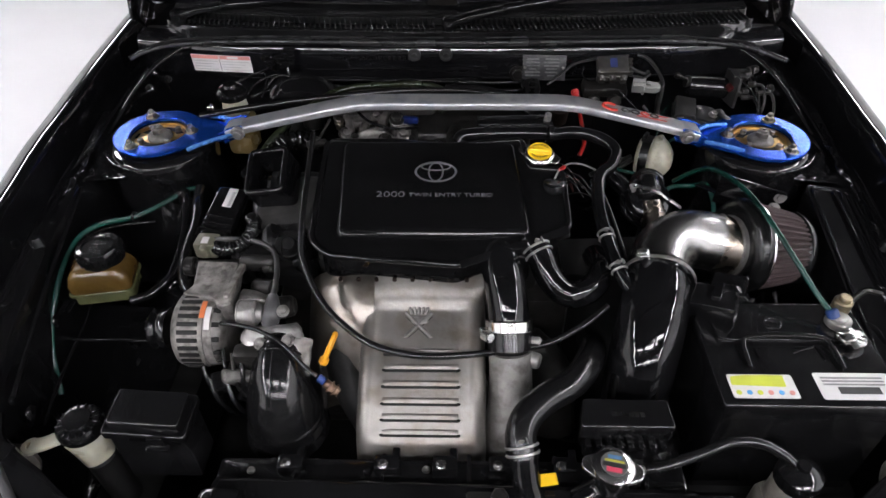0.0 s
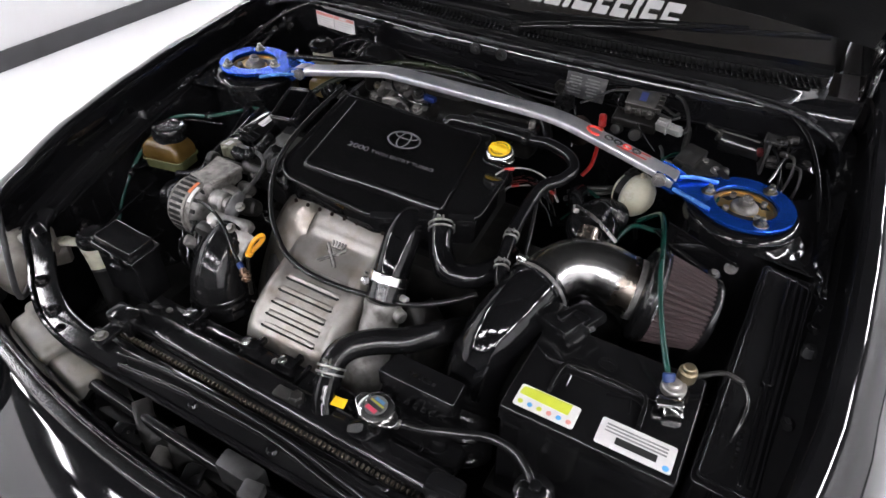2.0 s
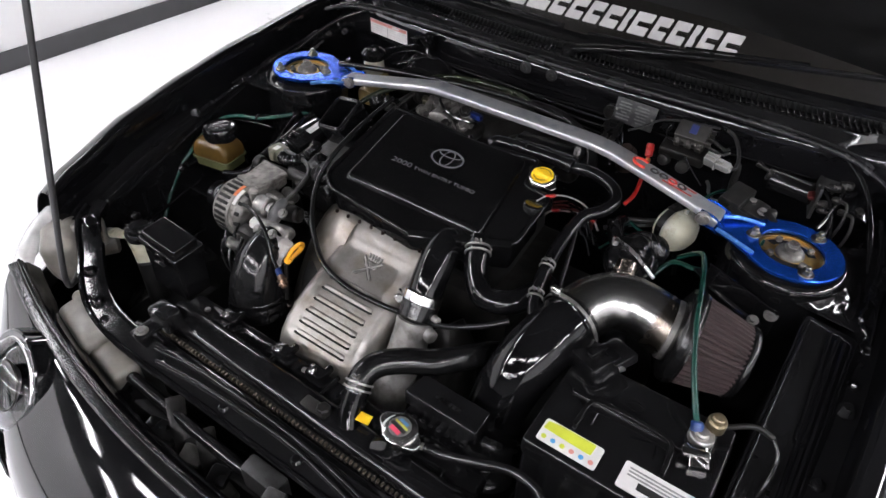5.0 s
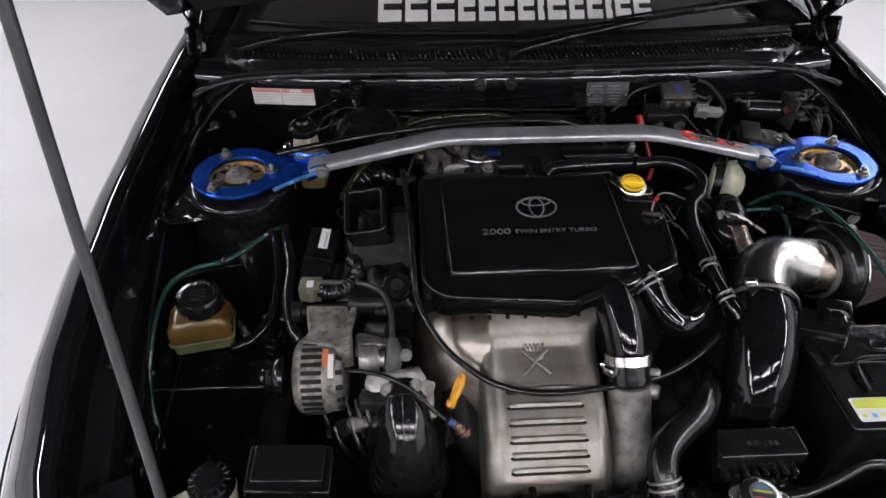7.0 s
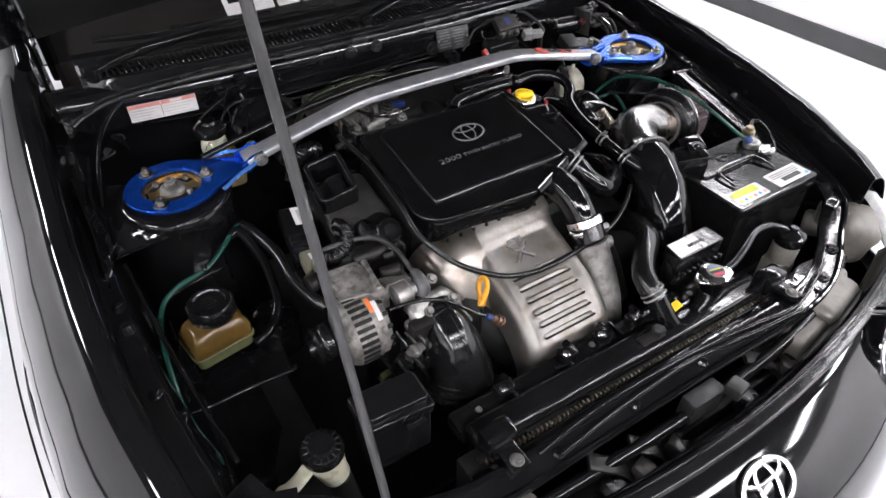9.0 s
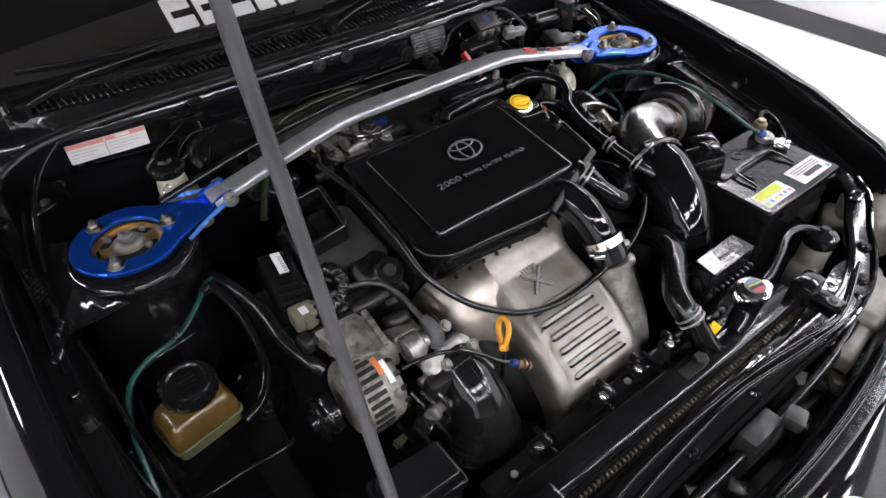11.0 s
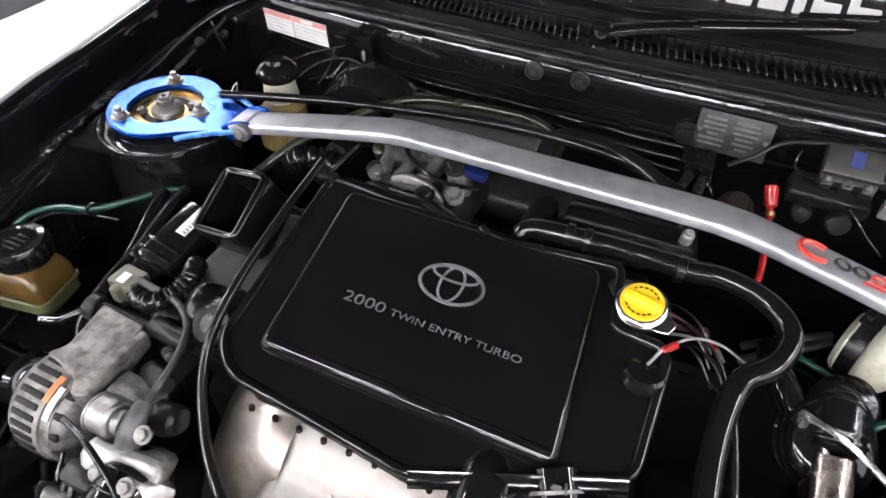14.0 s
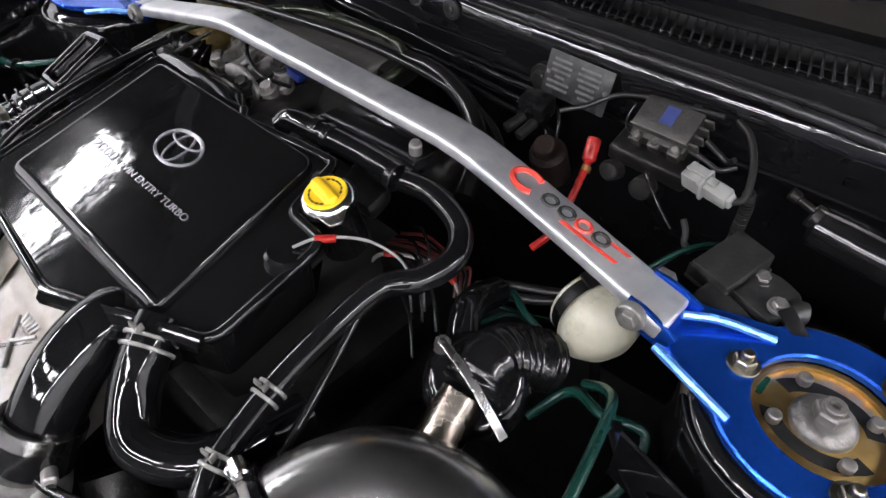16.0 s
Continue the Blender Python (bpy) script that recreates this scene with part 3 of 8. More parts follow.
part("trough", tube([(x, scuttle_y(x) + 0.009, 0.9295) for x in (-0.58, -0.45, -0.3, -0.15, 0, 0.15, 0.3, 0.45, 0.58)], 0.01, n=12, per=4, flat=(0.0185, 0.002)), DARK, cowl, "dark floor of the air intake")
# near-black strip painting shade onto the trough's back wall
part("trough_back_shade", tube([(x, scuttle_y(x) + 0.0272, 0.9375) for x in (-0.58, -0.45, -0.3, -0.15, 0, 0.15, 0.3, 0.45, 0.58)], 0.01, n=8, per=4, flat=(0.0012, 0.0085)), DARK, cowl)
slat = box(0.0030, 0.040, 0.010, (0, 0, 0), 0.0016, seg=1)
slat_mesh = finish(slat, "slat", COWL)
for k in range(112):
    x = -0.57 + 1.14 * k / 111
    if abs(x + 0.02) < 0.022:
        continue
    ob = new("slat", slat_mesh)
    ob.parent = cowl
    ob.location = (x, scuttle_y(x) + 0.011, 0.9385)
    ob.rotation_euler = (radians(10), 0, radians(14) + 0.25 * x)
for d, z in ((0.004, 0.933), (0.018, 0.935), (0.033, 0.9465)):
    part("grille_bar", tube([(x, scuttle_y(x) + d, z) for x in (-0.58, -0.45, -0.3, -0.15, 0, 0.15, 0.3, 0.45, 0.58)], 0.0016 if d < 0.02 else 0.003, n=6, per=4), COWL, cowl)
seal_pts = [(-0.625, 0.182, 0.909), (-0.600, 0.198, 0.916), (-0.54, 0.217, 0.923)] + [(x, 0.212 + 0.02 * abs(x), 0.927) for x in (-0.4, -0.2, 0, 0.2, 0.4)] + [
    (0.53, 0.214, 0.921), (0.58, 0.195, 0.914), (0.615, 0.172, 0.907)]
part("cowl_seal", tube(seal_pts, 0.0055, n=10), SEAL, car, "long black rubber bonnet seal")
part("seal_lip", tube([(x, y + 0.012, z + 0.004) for x, y, z in seal_pts[1:-1]], 0.003, n=8), SEAL, car)

# windscreen with a white banner
rows = []
for i in range(21):
    x = -0.66 + 1.32 * i / 20
    y0 = 0.318 + 0.13 * x * x
    rows.append([(x * (1 - 0.12 * v), y0 + 0.62 * v, 0.951 + 0.62 * v * 0.577 - 0.03 * v * v) for v in [k / 8 for k in range(9)]])
ws = part("windscreen", sheet(rows, 0.005), GLASS, car, "dark tinted windscreen", smooth=80)
ws.visible_shadow = False
part("dashboard", box(1.24, 0.75, 0.10, (0, 0.80, 0.84), 0.04), DASH, car)
part("bulkhead_inner", box(1.30, 0.02, 0.5, (0, 0.335, 0.66), 0), DARK, car)
part("cabin_back", box(1.30, 0.03, 0.75, (0, 1.20, 0.95), 0.01), DASH, car)
for s in (-1, 1):
    part("cabin_side", box(0.05, 0.95, 0.54, (s * 0.685, 0.80, 0.59), 0.01), DASH, car)
    part("windscreen_pillar", tube([(s * 0.66, 0.37, 0.955), (s * 0.625, 0.70, 1.13), (s * 0.585, 1.0, 1.29)], 0.016, n=10), PAINT, car)
n_slope = V((0, 1, 0.577)).normalized()
ws_m = Matrix((( 1, 0, 0, 0), (0, n_slope.y, -n_slope.z, 0), (0, n_slope.z, n_slope.y, 0), (0, 0, 0, 1)))
x = -0.285
widths = [0.052, 0.050, 0.052] + [0.039, 0.038, 0.036, 0.038, 0.017, 0.042, 0.034, 0.036, 0.017, 0.036, 0.040]
for k, w in enumerate(widths):
    h = 0.076 if k < 3 else 0.060
    y = 0.354 + 0.13 * (x + w / 2) ** 2 * 0.8
    z = 0.951 + (y - 0.318 - 0.13 * (x + w / 2) ** 2) * 0.577 + 0.002
    top = h
    g = 0.004
    mk = Matrix.Translation((x, y, z)) @ ws_m
    bm = slab(rounded([(g, 0), (w, 0), (w + 0.001, top * 0.38), (g + 0.001, top * 0.38)], 0.003, 3), 0.0006, 0.0006, 0.0002, 1)
    bm = join(bm, slab(rounded([(g + 0.0015, top * 0.60), (w + 0.0015, top * 0.60), (w + 0.003, top), (g + 0.003, top)], 0.003, 3), 0.0006, 0.0006, 0.0002, 1))
    bm = join(bm, slab([(g + 0.001, top * 0.36), (g + 0.012, top * 0.36), (g + 0.0125, top * 0.62), (g + 0.0015, top * 0.62)], 0.0005, 0.0005, 0.0002, 1))
    bmesh.ops.transform(bm, verts=bm.verts[:], matrix=mk)
    part("banner_shape", bm, PAPER, ws, "plain white vinyl shape")
    x += w + 0.0035

# wipers
def wiper(pivot, knee, tip, wire, blade):
    w = part("wiper", join(tube([pivot, V(pivot).lerp(V(knee), 0.5) + V((0, 0, 0.002)), knee], 0.008, n=16, flat=(0.0125, 0.0065)),
                           rod(V(pivot) - V((0, 0, 0.02)), V(pivot) + V((0, 0, 0.010)), 0.015)), PLASTIC, car, "black windscreen wiper")
    part("arm", tube([knee, V(knee).lerp(V(tip), 0.5), tip], [0.010, 0.0085, 0.006], n=12), GLOSS, w, smooth=70)
    part("wire", tube([tip, V(tip).lerp(V(wire), 0.5), wire], 0.0028, n=8), GLOSS, w)
    part("knee_pin", join(rod(V(knee) - V((0, 0.013, 0)), V(knee) + V((0, 0.013, 0)), 0.0045), box(0.012, 0.026, 0.014, knee, 0.003)), PLASTIC, w)
    part("blade", join(tube(blade, 0.004, n=10, flat=(0.0030, 0.0060)), tube([V(p) + V((0, 0.004, 0.008)) for p in blade[1:-1]], 0.003, n=8)), RUBBER, w, "thin black rubber blade")


wiper((-0.0145, 0.267, 0.946), (0.092, 0.297, 0.960), (0.26, 0.330, 0.977), (0.37, 0.352, 0.988), [(0.00, 0.322, 0.962), (0.20, 0.335, 0.972), (0.42, 0.362, 0.990), (0.56, 0.382, 1.002)])
wiper((-0.560, 0.296, 0.950), (-0.47, 0.318, 0.962), (-0.33, 0.328, 0.968), (-0.25, 0.330, 0.970), [(-0.54, 0.368, 0.976), (-0.40, 0.345, 0.970), (-0.2, 0.331, 0.966), (-0.06, 0.327, 0.963)])

# bonnet, hinged at the scuttle and propped up
HINGE, OPEN = V((0, 0.390, 1.045)), radians(34)


def bonnet_point(x, v, lift=0.0):
    """v: metres forward of the hinge along the panel."""
    p = V((x, -v, lift + 0.02 * math.sin(v / 1.1 * math.pi) - 0.05 * (x / 0.7) ** 2))
    c, sn = math.cos(OPEN), math.sin(OPEN)
    return HINGE + V((p.x, p.y * c + p.z * sn, -p.y * sn + p.z * c))


rows, ribs = [], []
for i in range(17):
    v = -0.02 + 1.10 * i / 16
    half = 0.705 - 0.10 * (v / 1.08) ** 3
    rows.append([bonnet_point(half * (-1 + 2 * j / 16), v + (0.0 if v < 0.5 else -0.12 * (abs(-1 + 2 * j / 16)) ** 2 * (v - 0.5))) for j in range(17)])
bonnet = part("bonnet", sheet(rows, 0.004), PAINT, car, "glossy black bonnet propped open", smooth=60)
rows = [[bonnet_point(0.92 * p, 0.04 + 0.96 * i / 12, -0.022 + (0.010 if (i % 4 in (1, 2) and abs(p) > 0.15) else 0)) for p in [-0.68 + 1.36 * j / 16 for j in range(17)]] for i in range(13)]
part("inner_panel", sheet(rows, 0.003), DARK, bonnet, "matt black inner bonnet panel")
for s in (-1, 1):
    h = part("bonnet_hinge", join(box(0.008, 0.10, 0.05, (s * 0.645, 0.33, 0.955), 0.004, (-20, 0, 0)), tube([(s * 0.64, 0.30, 0.935), (s * 0.64, 0.345, 0.972), (s * 0.64, 0.30, 1.03)], 0.006, flat=(0.004, 0.014))), BAY, car, "black steel bonnet hinge")
    for q in ((0.645, 0.315, 0.945), (0.64, 0.30, 1.02)):
        part("bolt", hexbolt((s * (q[0] - 0.006), q[1], q[2]), (-s, 0, 0.3), 0.007, 0.006), CHROME, h)
ROD_TOP = (-0.473, -0.430, 1.60)
prop = part("prop_rod", tube([(-0.525, -0.605, 0.675), (-0.500, -0.632, 0.678), (-0.475, -0.648, 0.705), (-0.463, -0.642, 0.77), (-0.465, -0.583, 1.0), (-0.468, -0.532, 1.2), (-0.4705, -0.481, 1.4), ROD_TOP], 0.0050, n=12), mat("grey painted rod", (0.036, 0.036, 0.037), 0.4, 0.2, var=0.3, scale=30, bump=0.1), car, "dark grey steel bonnet prop rod", smooth=70)

# nose panel, its seal, badge and lamps
def nose_y(x):
    return -0.775 + 0.27 * x * x


rows = []
for i in range(33):
    x = -0.605 + 1.21 * i / 32
    y = nose_y(x)
    f = 1 - 0.70 * (abs(x) / 0.64) ** 3
    rows.append([(x, y + 0.035, 0.66), (x, y + 0.022, 0.684), (x, y + 0.006, 0.692)] + [(x * (1 + e * (1 - f)), y + dy * f, z) for dy, z, e in ((-0.02, 0.684, 0.0), (-0.06, 0.662, 0.0), (-0.10, 0.632, 0.0), (-0.13, 0.595, 0.01), (-0.15, 0.55, 0.02), (-0.16, 0.45, 0.03), (-0.13, 0.25, 0.03))])
nose = part("nose_panel", sheet(rows, 0.003), PAINT, car, "glossy black nose panel", smooth=60)
part("nose_seal", tube([(x, nose_y(x) + 0.006, 0.697) for x in [-0.60 + 1.2 * k / 12 for k in range(13)]], 0.010, n=14, per=4, flat=(0.0125, 0.006)), RUBBER, car, "black rubber seal along the nose", smooth=60)
part("seal_bead", tube([(x, nose_y(x) + 0.0125, 0.7025) for x in [-0.60 + 1.2 * k / 12 for k in range(13)]], 0.0032, n=8, per=4), GLOSS, car, smooth=60)


def oval(a, b, r, m, n=40):
    pts = [(a * math.cos(2 * math.pi * k / n), b * math.sin(2 * math.pi * k / n), 0) for k in range(n + 1)]
    bm = tube(pts, r, n=8, curve=False)
    bmesh.ops.scale(bm, verts=bm.verts[:], vec=(1, 1, 0.5))
    bmesh.ops.transform(bm, verts=bm.verts[:], matrix=m)
    return bm


bm_ = pose(0.005, -0.835, 0.670, 32, 0, 0)
badge = join(oval(0.046, 0.031, 0.0045, bm_), oval(0.017, 0.029, 0.0035, bm_), oval(0.034, 0.011, 0.0035, bm_ @ Matrix.Translation((0, 0.016, 0))))
part("badge", badge, CHROME, nose, "chromed oval badge of three rings")

for s in (-1, 1):
    hm = pose(s * 0.405, -0.800, 0.640, 58, 0, s * 10)
    hl = part("headlight", lathe([(0, 0.046), (0.03, 0.043), (0.055, 0.032), (0.072, 0.014), (0.078, 0.0), (0.074, -0.02), (0, -0.02)], hm, 44), LENS, car, "clear round headlight", smooth=80)
    part("bezel", moved(ring((0, 0, -0.03), (0, 0, 0.006), 0.088, 0.077, 44), hm), PAINT, hl)
    part("bowl", moved(lathe([(0.070, 0.004), (0.066, -0.012), (0, -0.016), (0, -0.018), (0.073, -0.018), (0.074, 0.002), (0.070, 0.004)], Matrix(), 40), hm), GLOSS, hl, "black lamp bowl")
    part("trim_ring", moved(ring((0, 0, 0.0), (0, 0, 0.007), 0.0765, 0.071, 44), hm), CHROME, hl, "bright trim ring")
    part("reflector", moved(lathe([(0.0, 0.000), (0.022, 0.004), (0.038, 0.014), (0.040, 0.012), (0.025, -0.002), (0, -0.006)], Matrix(), 32), hm), CASTDARK, hl)
    # wraparound side lamp on the corner
    rows = []
    for p in spline([(0.700, -0.560, 0.698), (0.696, -0.590, 0.684), (0.676, -0.633, 0.662), (0.640, -0.676, 0.640), (0.588, -0.715, 0.618)], 4):
        n = V((p.x, p.y + 0.12, 0)).normalized()
        rows.append([(s * (p.x + n.x * o), p.y + n.y * o, p.z + dz) for o, dz in ((-0.034, 0.012), (-0.026, 0.019), (-0.010, 0.014), (0.008, 0.0), (0.022, -0.022), (0.030, -0.050), (0.028, -0.078))])
    sl = part("side_lamp", sheet(rows if s < 0 else [r[::-1] for r in rows], 0.004), SIDELENS, car, "clear wraparound side lamp over a pale reflector", smooth=70)
    # bumper corner below the lamps
    rows = []
    for x, y, _ in spline([(0.760, -0.48, 0), (0.752, -0.53, 0), (0.742, -0.57, 0), (0.722, -0.635, 0), (0.685, -0.708, 0), (0.628, -0.772, 0), (0.545, -0.832, 0), (0.43, -0.874, 0)], 4):
        rows.append([(s * x * (1 - i / 0.75), y * (1 - i / 0.75), z) for z, i in ((0.628, 0.095), (0.624, 0.072), (0.610, 0.048), (0.585, 0.028), (0.550, 0.012), (0.50, 0.003), (0.45, -0.002), (0.38, 0.004), (0.30, 0.02))])
    part("bumper_corner", sheet(rows if s < 0 else [r[::-1] for r in rows], 0.003), PAINT, car, "glossy black bumper corner", smooth=60)
    # pale backs of the lamp housings
    back = box(0.105, 0.085, 0.10, (s * 0.603, -0.578, 0.668), 0.03, (12, 0, s * 35), 4)
    back = join(back, box(0.05, 0.06, 0.05, (s * 0.578, -0.545, 0.695), 0.014, (0, 20, s * 20), 3))
    back = join(back, rod((s * 0.60, -0.56, 0.66), (s * 0.575, -0.50, 0.655), 0.026))
    lb = part("lamp_housing", weathered(back, 0.006, 30, 1), GREYMILK, car, "dusty translucent plastic lamp housing")
    part("lamp_housing", join(box(0.125, 0.052, 0.075, (s * 0.405, -0.668, 0.645), 0.016, (10, 0, s * 12), 4), box(0.10, 0.045, 0.05, (s * 0.315, -0.684, 0.640), 0.010, (0, 0, s * 8), 3), box(0.045, 0.04, 0.05, (s * 0.452, -0.640, 0.660), 0.012, (0, 0, s * 25), 3)), GREYMILK, car, "dusty translucent plastic lamp housing")
    part("bracket", tube([(s * 0.60, -0.548, 0.728), (s * 0.575, -0.540, 0.738), (s * 0.54, -0.548, 0.735)], 0.005, flat=(0.010, 0.002)), BAY, lb)

# slam panel behind the nose
sup = [(-0.600, -0.500, 0.735), (-0.580, -0.538, 0.722), (-0.52, -0.575, 0.706), (-0.47, -0.608, 0.698), (-0.40, -0.640, 0.690), (-0.30, -0.655, 0.688), (-0.15, -0.653, 0.686), (0.0, -0.652, 0.685), (0.15, -0.653, 0.686),
       (0.30, -0.655, 0.688), (0.40, -0.640, 0.690), (0.47, -0.608, 0.698), (0.52, -0.575, 0.706), (0.580, -0.538, 0.722), (0.600, -0.500, 0.735)]
slam = part("slam_panel", tube(sup, 0.012, n=12, per=4, flat=(0.023, 0.008)), PLASTIC, car, "black front slam panel")
part("slam_edge", tube([(x, y - 0.020, z + 0.007) for x, y, z in sup], 0.004, n=8, per=4), GLOSS, slam)
for s in (-1, 1):
    for q in sup[3:5]:
        part("bolt", hexbolt((s * abs(q[0]), q[1], q[2] + 0.009), r=0.009), BAY, slam)
part("tie_plate", weathered(slab(rounded([(0.20, -0.668), (0.40, -0.650), (0.47, -0.606), (0.40, -0.598), (0.22, -0.628)], 0.008), 0.6945, 0.003, 0.001), 0.0012, 30, 0), BAY, slam, "flat glossy end of the slam panel")
part("latch", weathered(join(box(0.07, 0.030, 0.05, (0.045, -0.690, 0.655), 0.006), box(0.030, 0.026, 0.022, (0.088, -0.712, 0.682), 0.004, (0, 0, 12))), 0.002, 60, 0), STUD, slam, "dusty grey bonnet latch")
part("grille_plate", box(0.9, 0.02, 0.30, (0, -0.70, 0.48), 0.006), DARK, car)
part("bumper_beam", box(1.0, 0.05, 0.10, (0, -0.735, 0.56), 0.02), DARK, car)
for x, w in ((-0.16, 0.05), (0.13, 0.04), (-0.03, 0.03), (0.30, 0.05)):
    part("clip", box(w, 0.03, 0.03, (x, -0.715, 0.625), 0.006, (10, 12, 20)), DULL, car)


# ---- strut brace ----
brace = thing("strut_brace", (0, 0, 0.855), "brushed aluminium strut brace on blue anodised end plates", "strut brace")


SET = {-1: 0.0, 1: -0.010}


def brace_plate(s):
    pts = []
    for k in range(37):
        a = radians(42 + 276 * k / 36)
        pts.append((0.0758 * math.cos(a), 0.0750 * math.sin(a)))
    pts += [(0.10, -0.026), (0.138, -0.017), (0.146, -0.010), (0.146, 0.010), (0.138, 0.017), (0.10, 0.036)]
    inner = [(0.0480 * math.cos(2 * math.pi * k / 40), 0.0472 * math.sin(2 * math.pi * k / 40)) for k in range(40)]
    bm = bmesh.new()
    levels = []
    for z, d in ((0.853, 0.0), (0.8575, 0.0), (0.859, 0.0015)):
        o = [bm.verts.new((x, y, z)) for x, y in (inset(pts, d) if d else pts)]
        q = [bm.verts.new((x * (1 + d / 0.05), y * (1 + d / 0.05), z)) for x, y in inner]
        levels.append((o, q))
    for (o1, q1), (o2, q2) in zip(levels, levels[1:]):
        for a, b in ((o1, o2), (q1, q2)):
            for k in range(len(a)):
                j = (k + 1) % len(a)
                bm.faces.new((a[k], a[j], b[j], b[k]))
    for o, q in (levels[0], levels[-1]):
        edges = []
        for lp in (o, q):
            for k in range(len(lp)):
                e = bm.edges.get((lp[k], lp[(k + 1) % len(lp)]))
                edges.append(e)
        bmesh.ops.triangle_fill(bm, use_beauty=True, edges=edges)
    bmesh.ops.transform(bm, verts=bm.verts[:], matrix=Matrix.Translation((s * 0.5185, SET[s], 0)) @ Matrix.Diagonal((-s, 1, 1, 1)))
    return bm


for s in (-1, 1):
    X, Y, G = s * 0.5185, SET[s], (0.0 if s < 0 else -0.013)
    pl = part("plate", brace_plate(s), BLUE, brace, "blue anodised end plate")
    for (a, b) in (((0.078, 0.052), (0.140, 0.020)), ((0.070, -0.060), (0.140, -0.026))) if s < 0 else (((0.050, 0.036), (0.122, 0.004)), ((0.047, -0.049), (0.122, -0.036))):
        g = tube([(X - s * a[0], Y + a[1], 0.859), (X - s * (a[0] + b[0]) / 2, Y + (a[1] + b[1]) / 2, 0.866), (X - s * (b[0] + G), Y + b[1], 0.868)], 0.0035, n=8)
        part("gusset", g, BLUEEDGE, pl, "bare-edged blue stiffening rib")
    for yy in (-0.019, 0.019):
        part("ear", tube([(X - s * (0.118 + G), Y + yy * 1.1, 0.858), (X - s * (0.140 + G), Y + yy, 0.868), (X - s * (0.156 + G), Y + yy * 0.95, 0.870)], 0.004, flat=(0.0025, 0.011)), BLUE, pl)
    P = X - s * (0.148 + G)
    part("pivot_bolt", join(rod((P, Y - 0.030, 0.870), (P, Y + 0.030, 0.870), 0.0055), rod((P, Y - 0.029, 0.870), (P, Y - 0.020, 0.870), 0.0115), rod((P, Y - 0.033, 0.870), (P, Y - 0.028, 0.870), 0.0075, n=6), rod((P, Y + 0.021, 0.870), (P, Y + 0.028, 0.870), 0.0105, n=6)), CAST, brace, "dull steel pivot bolt")
    for ang in (120, 240, 0):
        a = radians(ang)
        q = (X - s * 0.058 * math.cos(a), Y + 0.058 * math.sin(a), 0.859)
        part("stud_nut", join(hexbolt(q, r=0.0080, h=0.008, stud=0.006), rod((q[0], q[1], 0.8585), (q[0], q[1], 0.8605), 0.0112)), BOLT, brace, "zinc nut on a stud")
bar_pts = [(-0.388, -0.004, 0.866), (-0.372, -0.003, 0.870), (-0.30, 0.0, 0.885), (-0.20, 0.0, 0.907), (-0.165, 0.0, 0.9135), (-0.13, 0.0, 0.9155), (0.0, 0.0, 0.9155), (0.15, 0.0, 0.9150), (0.185, 0.0, 0.9130), (0.22, 0.0, 0.907), (0.31, -0.004, 0.887), (0.384, -0.010, 0.871), (0.401, -0.012, 0.867)]
bar = part("bar", tube(bar_pts, 0.01, n=24, per=4, flat=(0.0185, 0.0075)), BRUSHED, brace, "bent brushed aluminium bar", smooth=60)

for s in (-1, 1):
    part("end_block", box(0.030, 0.040, 0.018, (-0.380 if s < 0 else 0.393, -0.003 + SET[s], 0.8680), 0.004, (0, s * 14, 0), 3), BRUSHED, brace, "square end of the bar")


def on_bar(x, y, dz=0.0):
    for a, b in zip(bar_pts, bar_pts[1:]):
        if a[0] <= x <= b[0]:
            u = (x - a[0]) / (b[0] - a[0])
            return (x, y, a[2] + (b[2] - a[2]) * u + 0.0078 + dz)


def bar_patch(x0, x1, y0, y1, lean=0.0):
    n = 5
    return sheet([[on_bar(x0 + (x1 - x0) * i / n + lean * (y - y0), y) for y in (y0, (y0 + y1) / 2, y1)] for i in range(n + 1)], 0.0004)


RACE = mat("bright red print", (0.60, 0.05, 0.035), 0.45, var=0.15, bump=0.0)
part("red_mark", tube([on_bar(0.258 + 0.0135 * math.cos(a), 0.001 + 0.0105 * math.sin(a), 0.0) for a in [radians(50 + 260 * k / 10) for k in range(11)]], 0.0030, n=6), RACE, bar, "plain red arc")
for k in range(4):
    x0 = 0.283 + 0.0165 * k
    part("mark", tube([on_bar(x0 + 0.0065 * math.cos(a), -0.001 + 0.0058 * math.sin(a), -0.0002) for a in [radians(36 * j) for j in range(11)]], 0.0020, n=6, curve=False), INK if k != 2 else RACE, bar, "plain painted ring")
part("red_mark", bar_patch(0.300, 0.352, -0.0125, -0.0090, 0.5), RACE, bar, "plain red bar")
part("red_mark", bar_patch(0.335, 0.356, 0.001, 0.0045, 0.5), RACE, bar, "plain red bar")

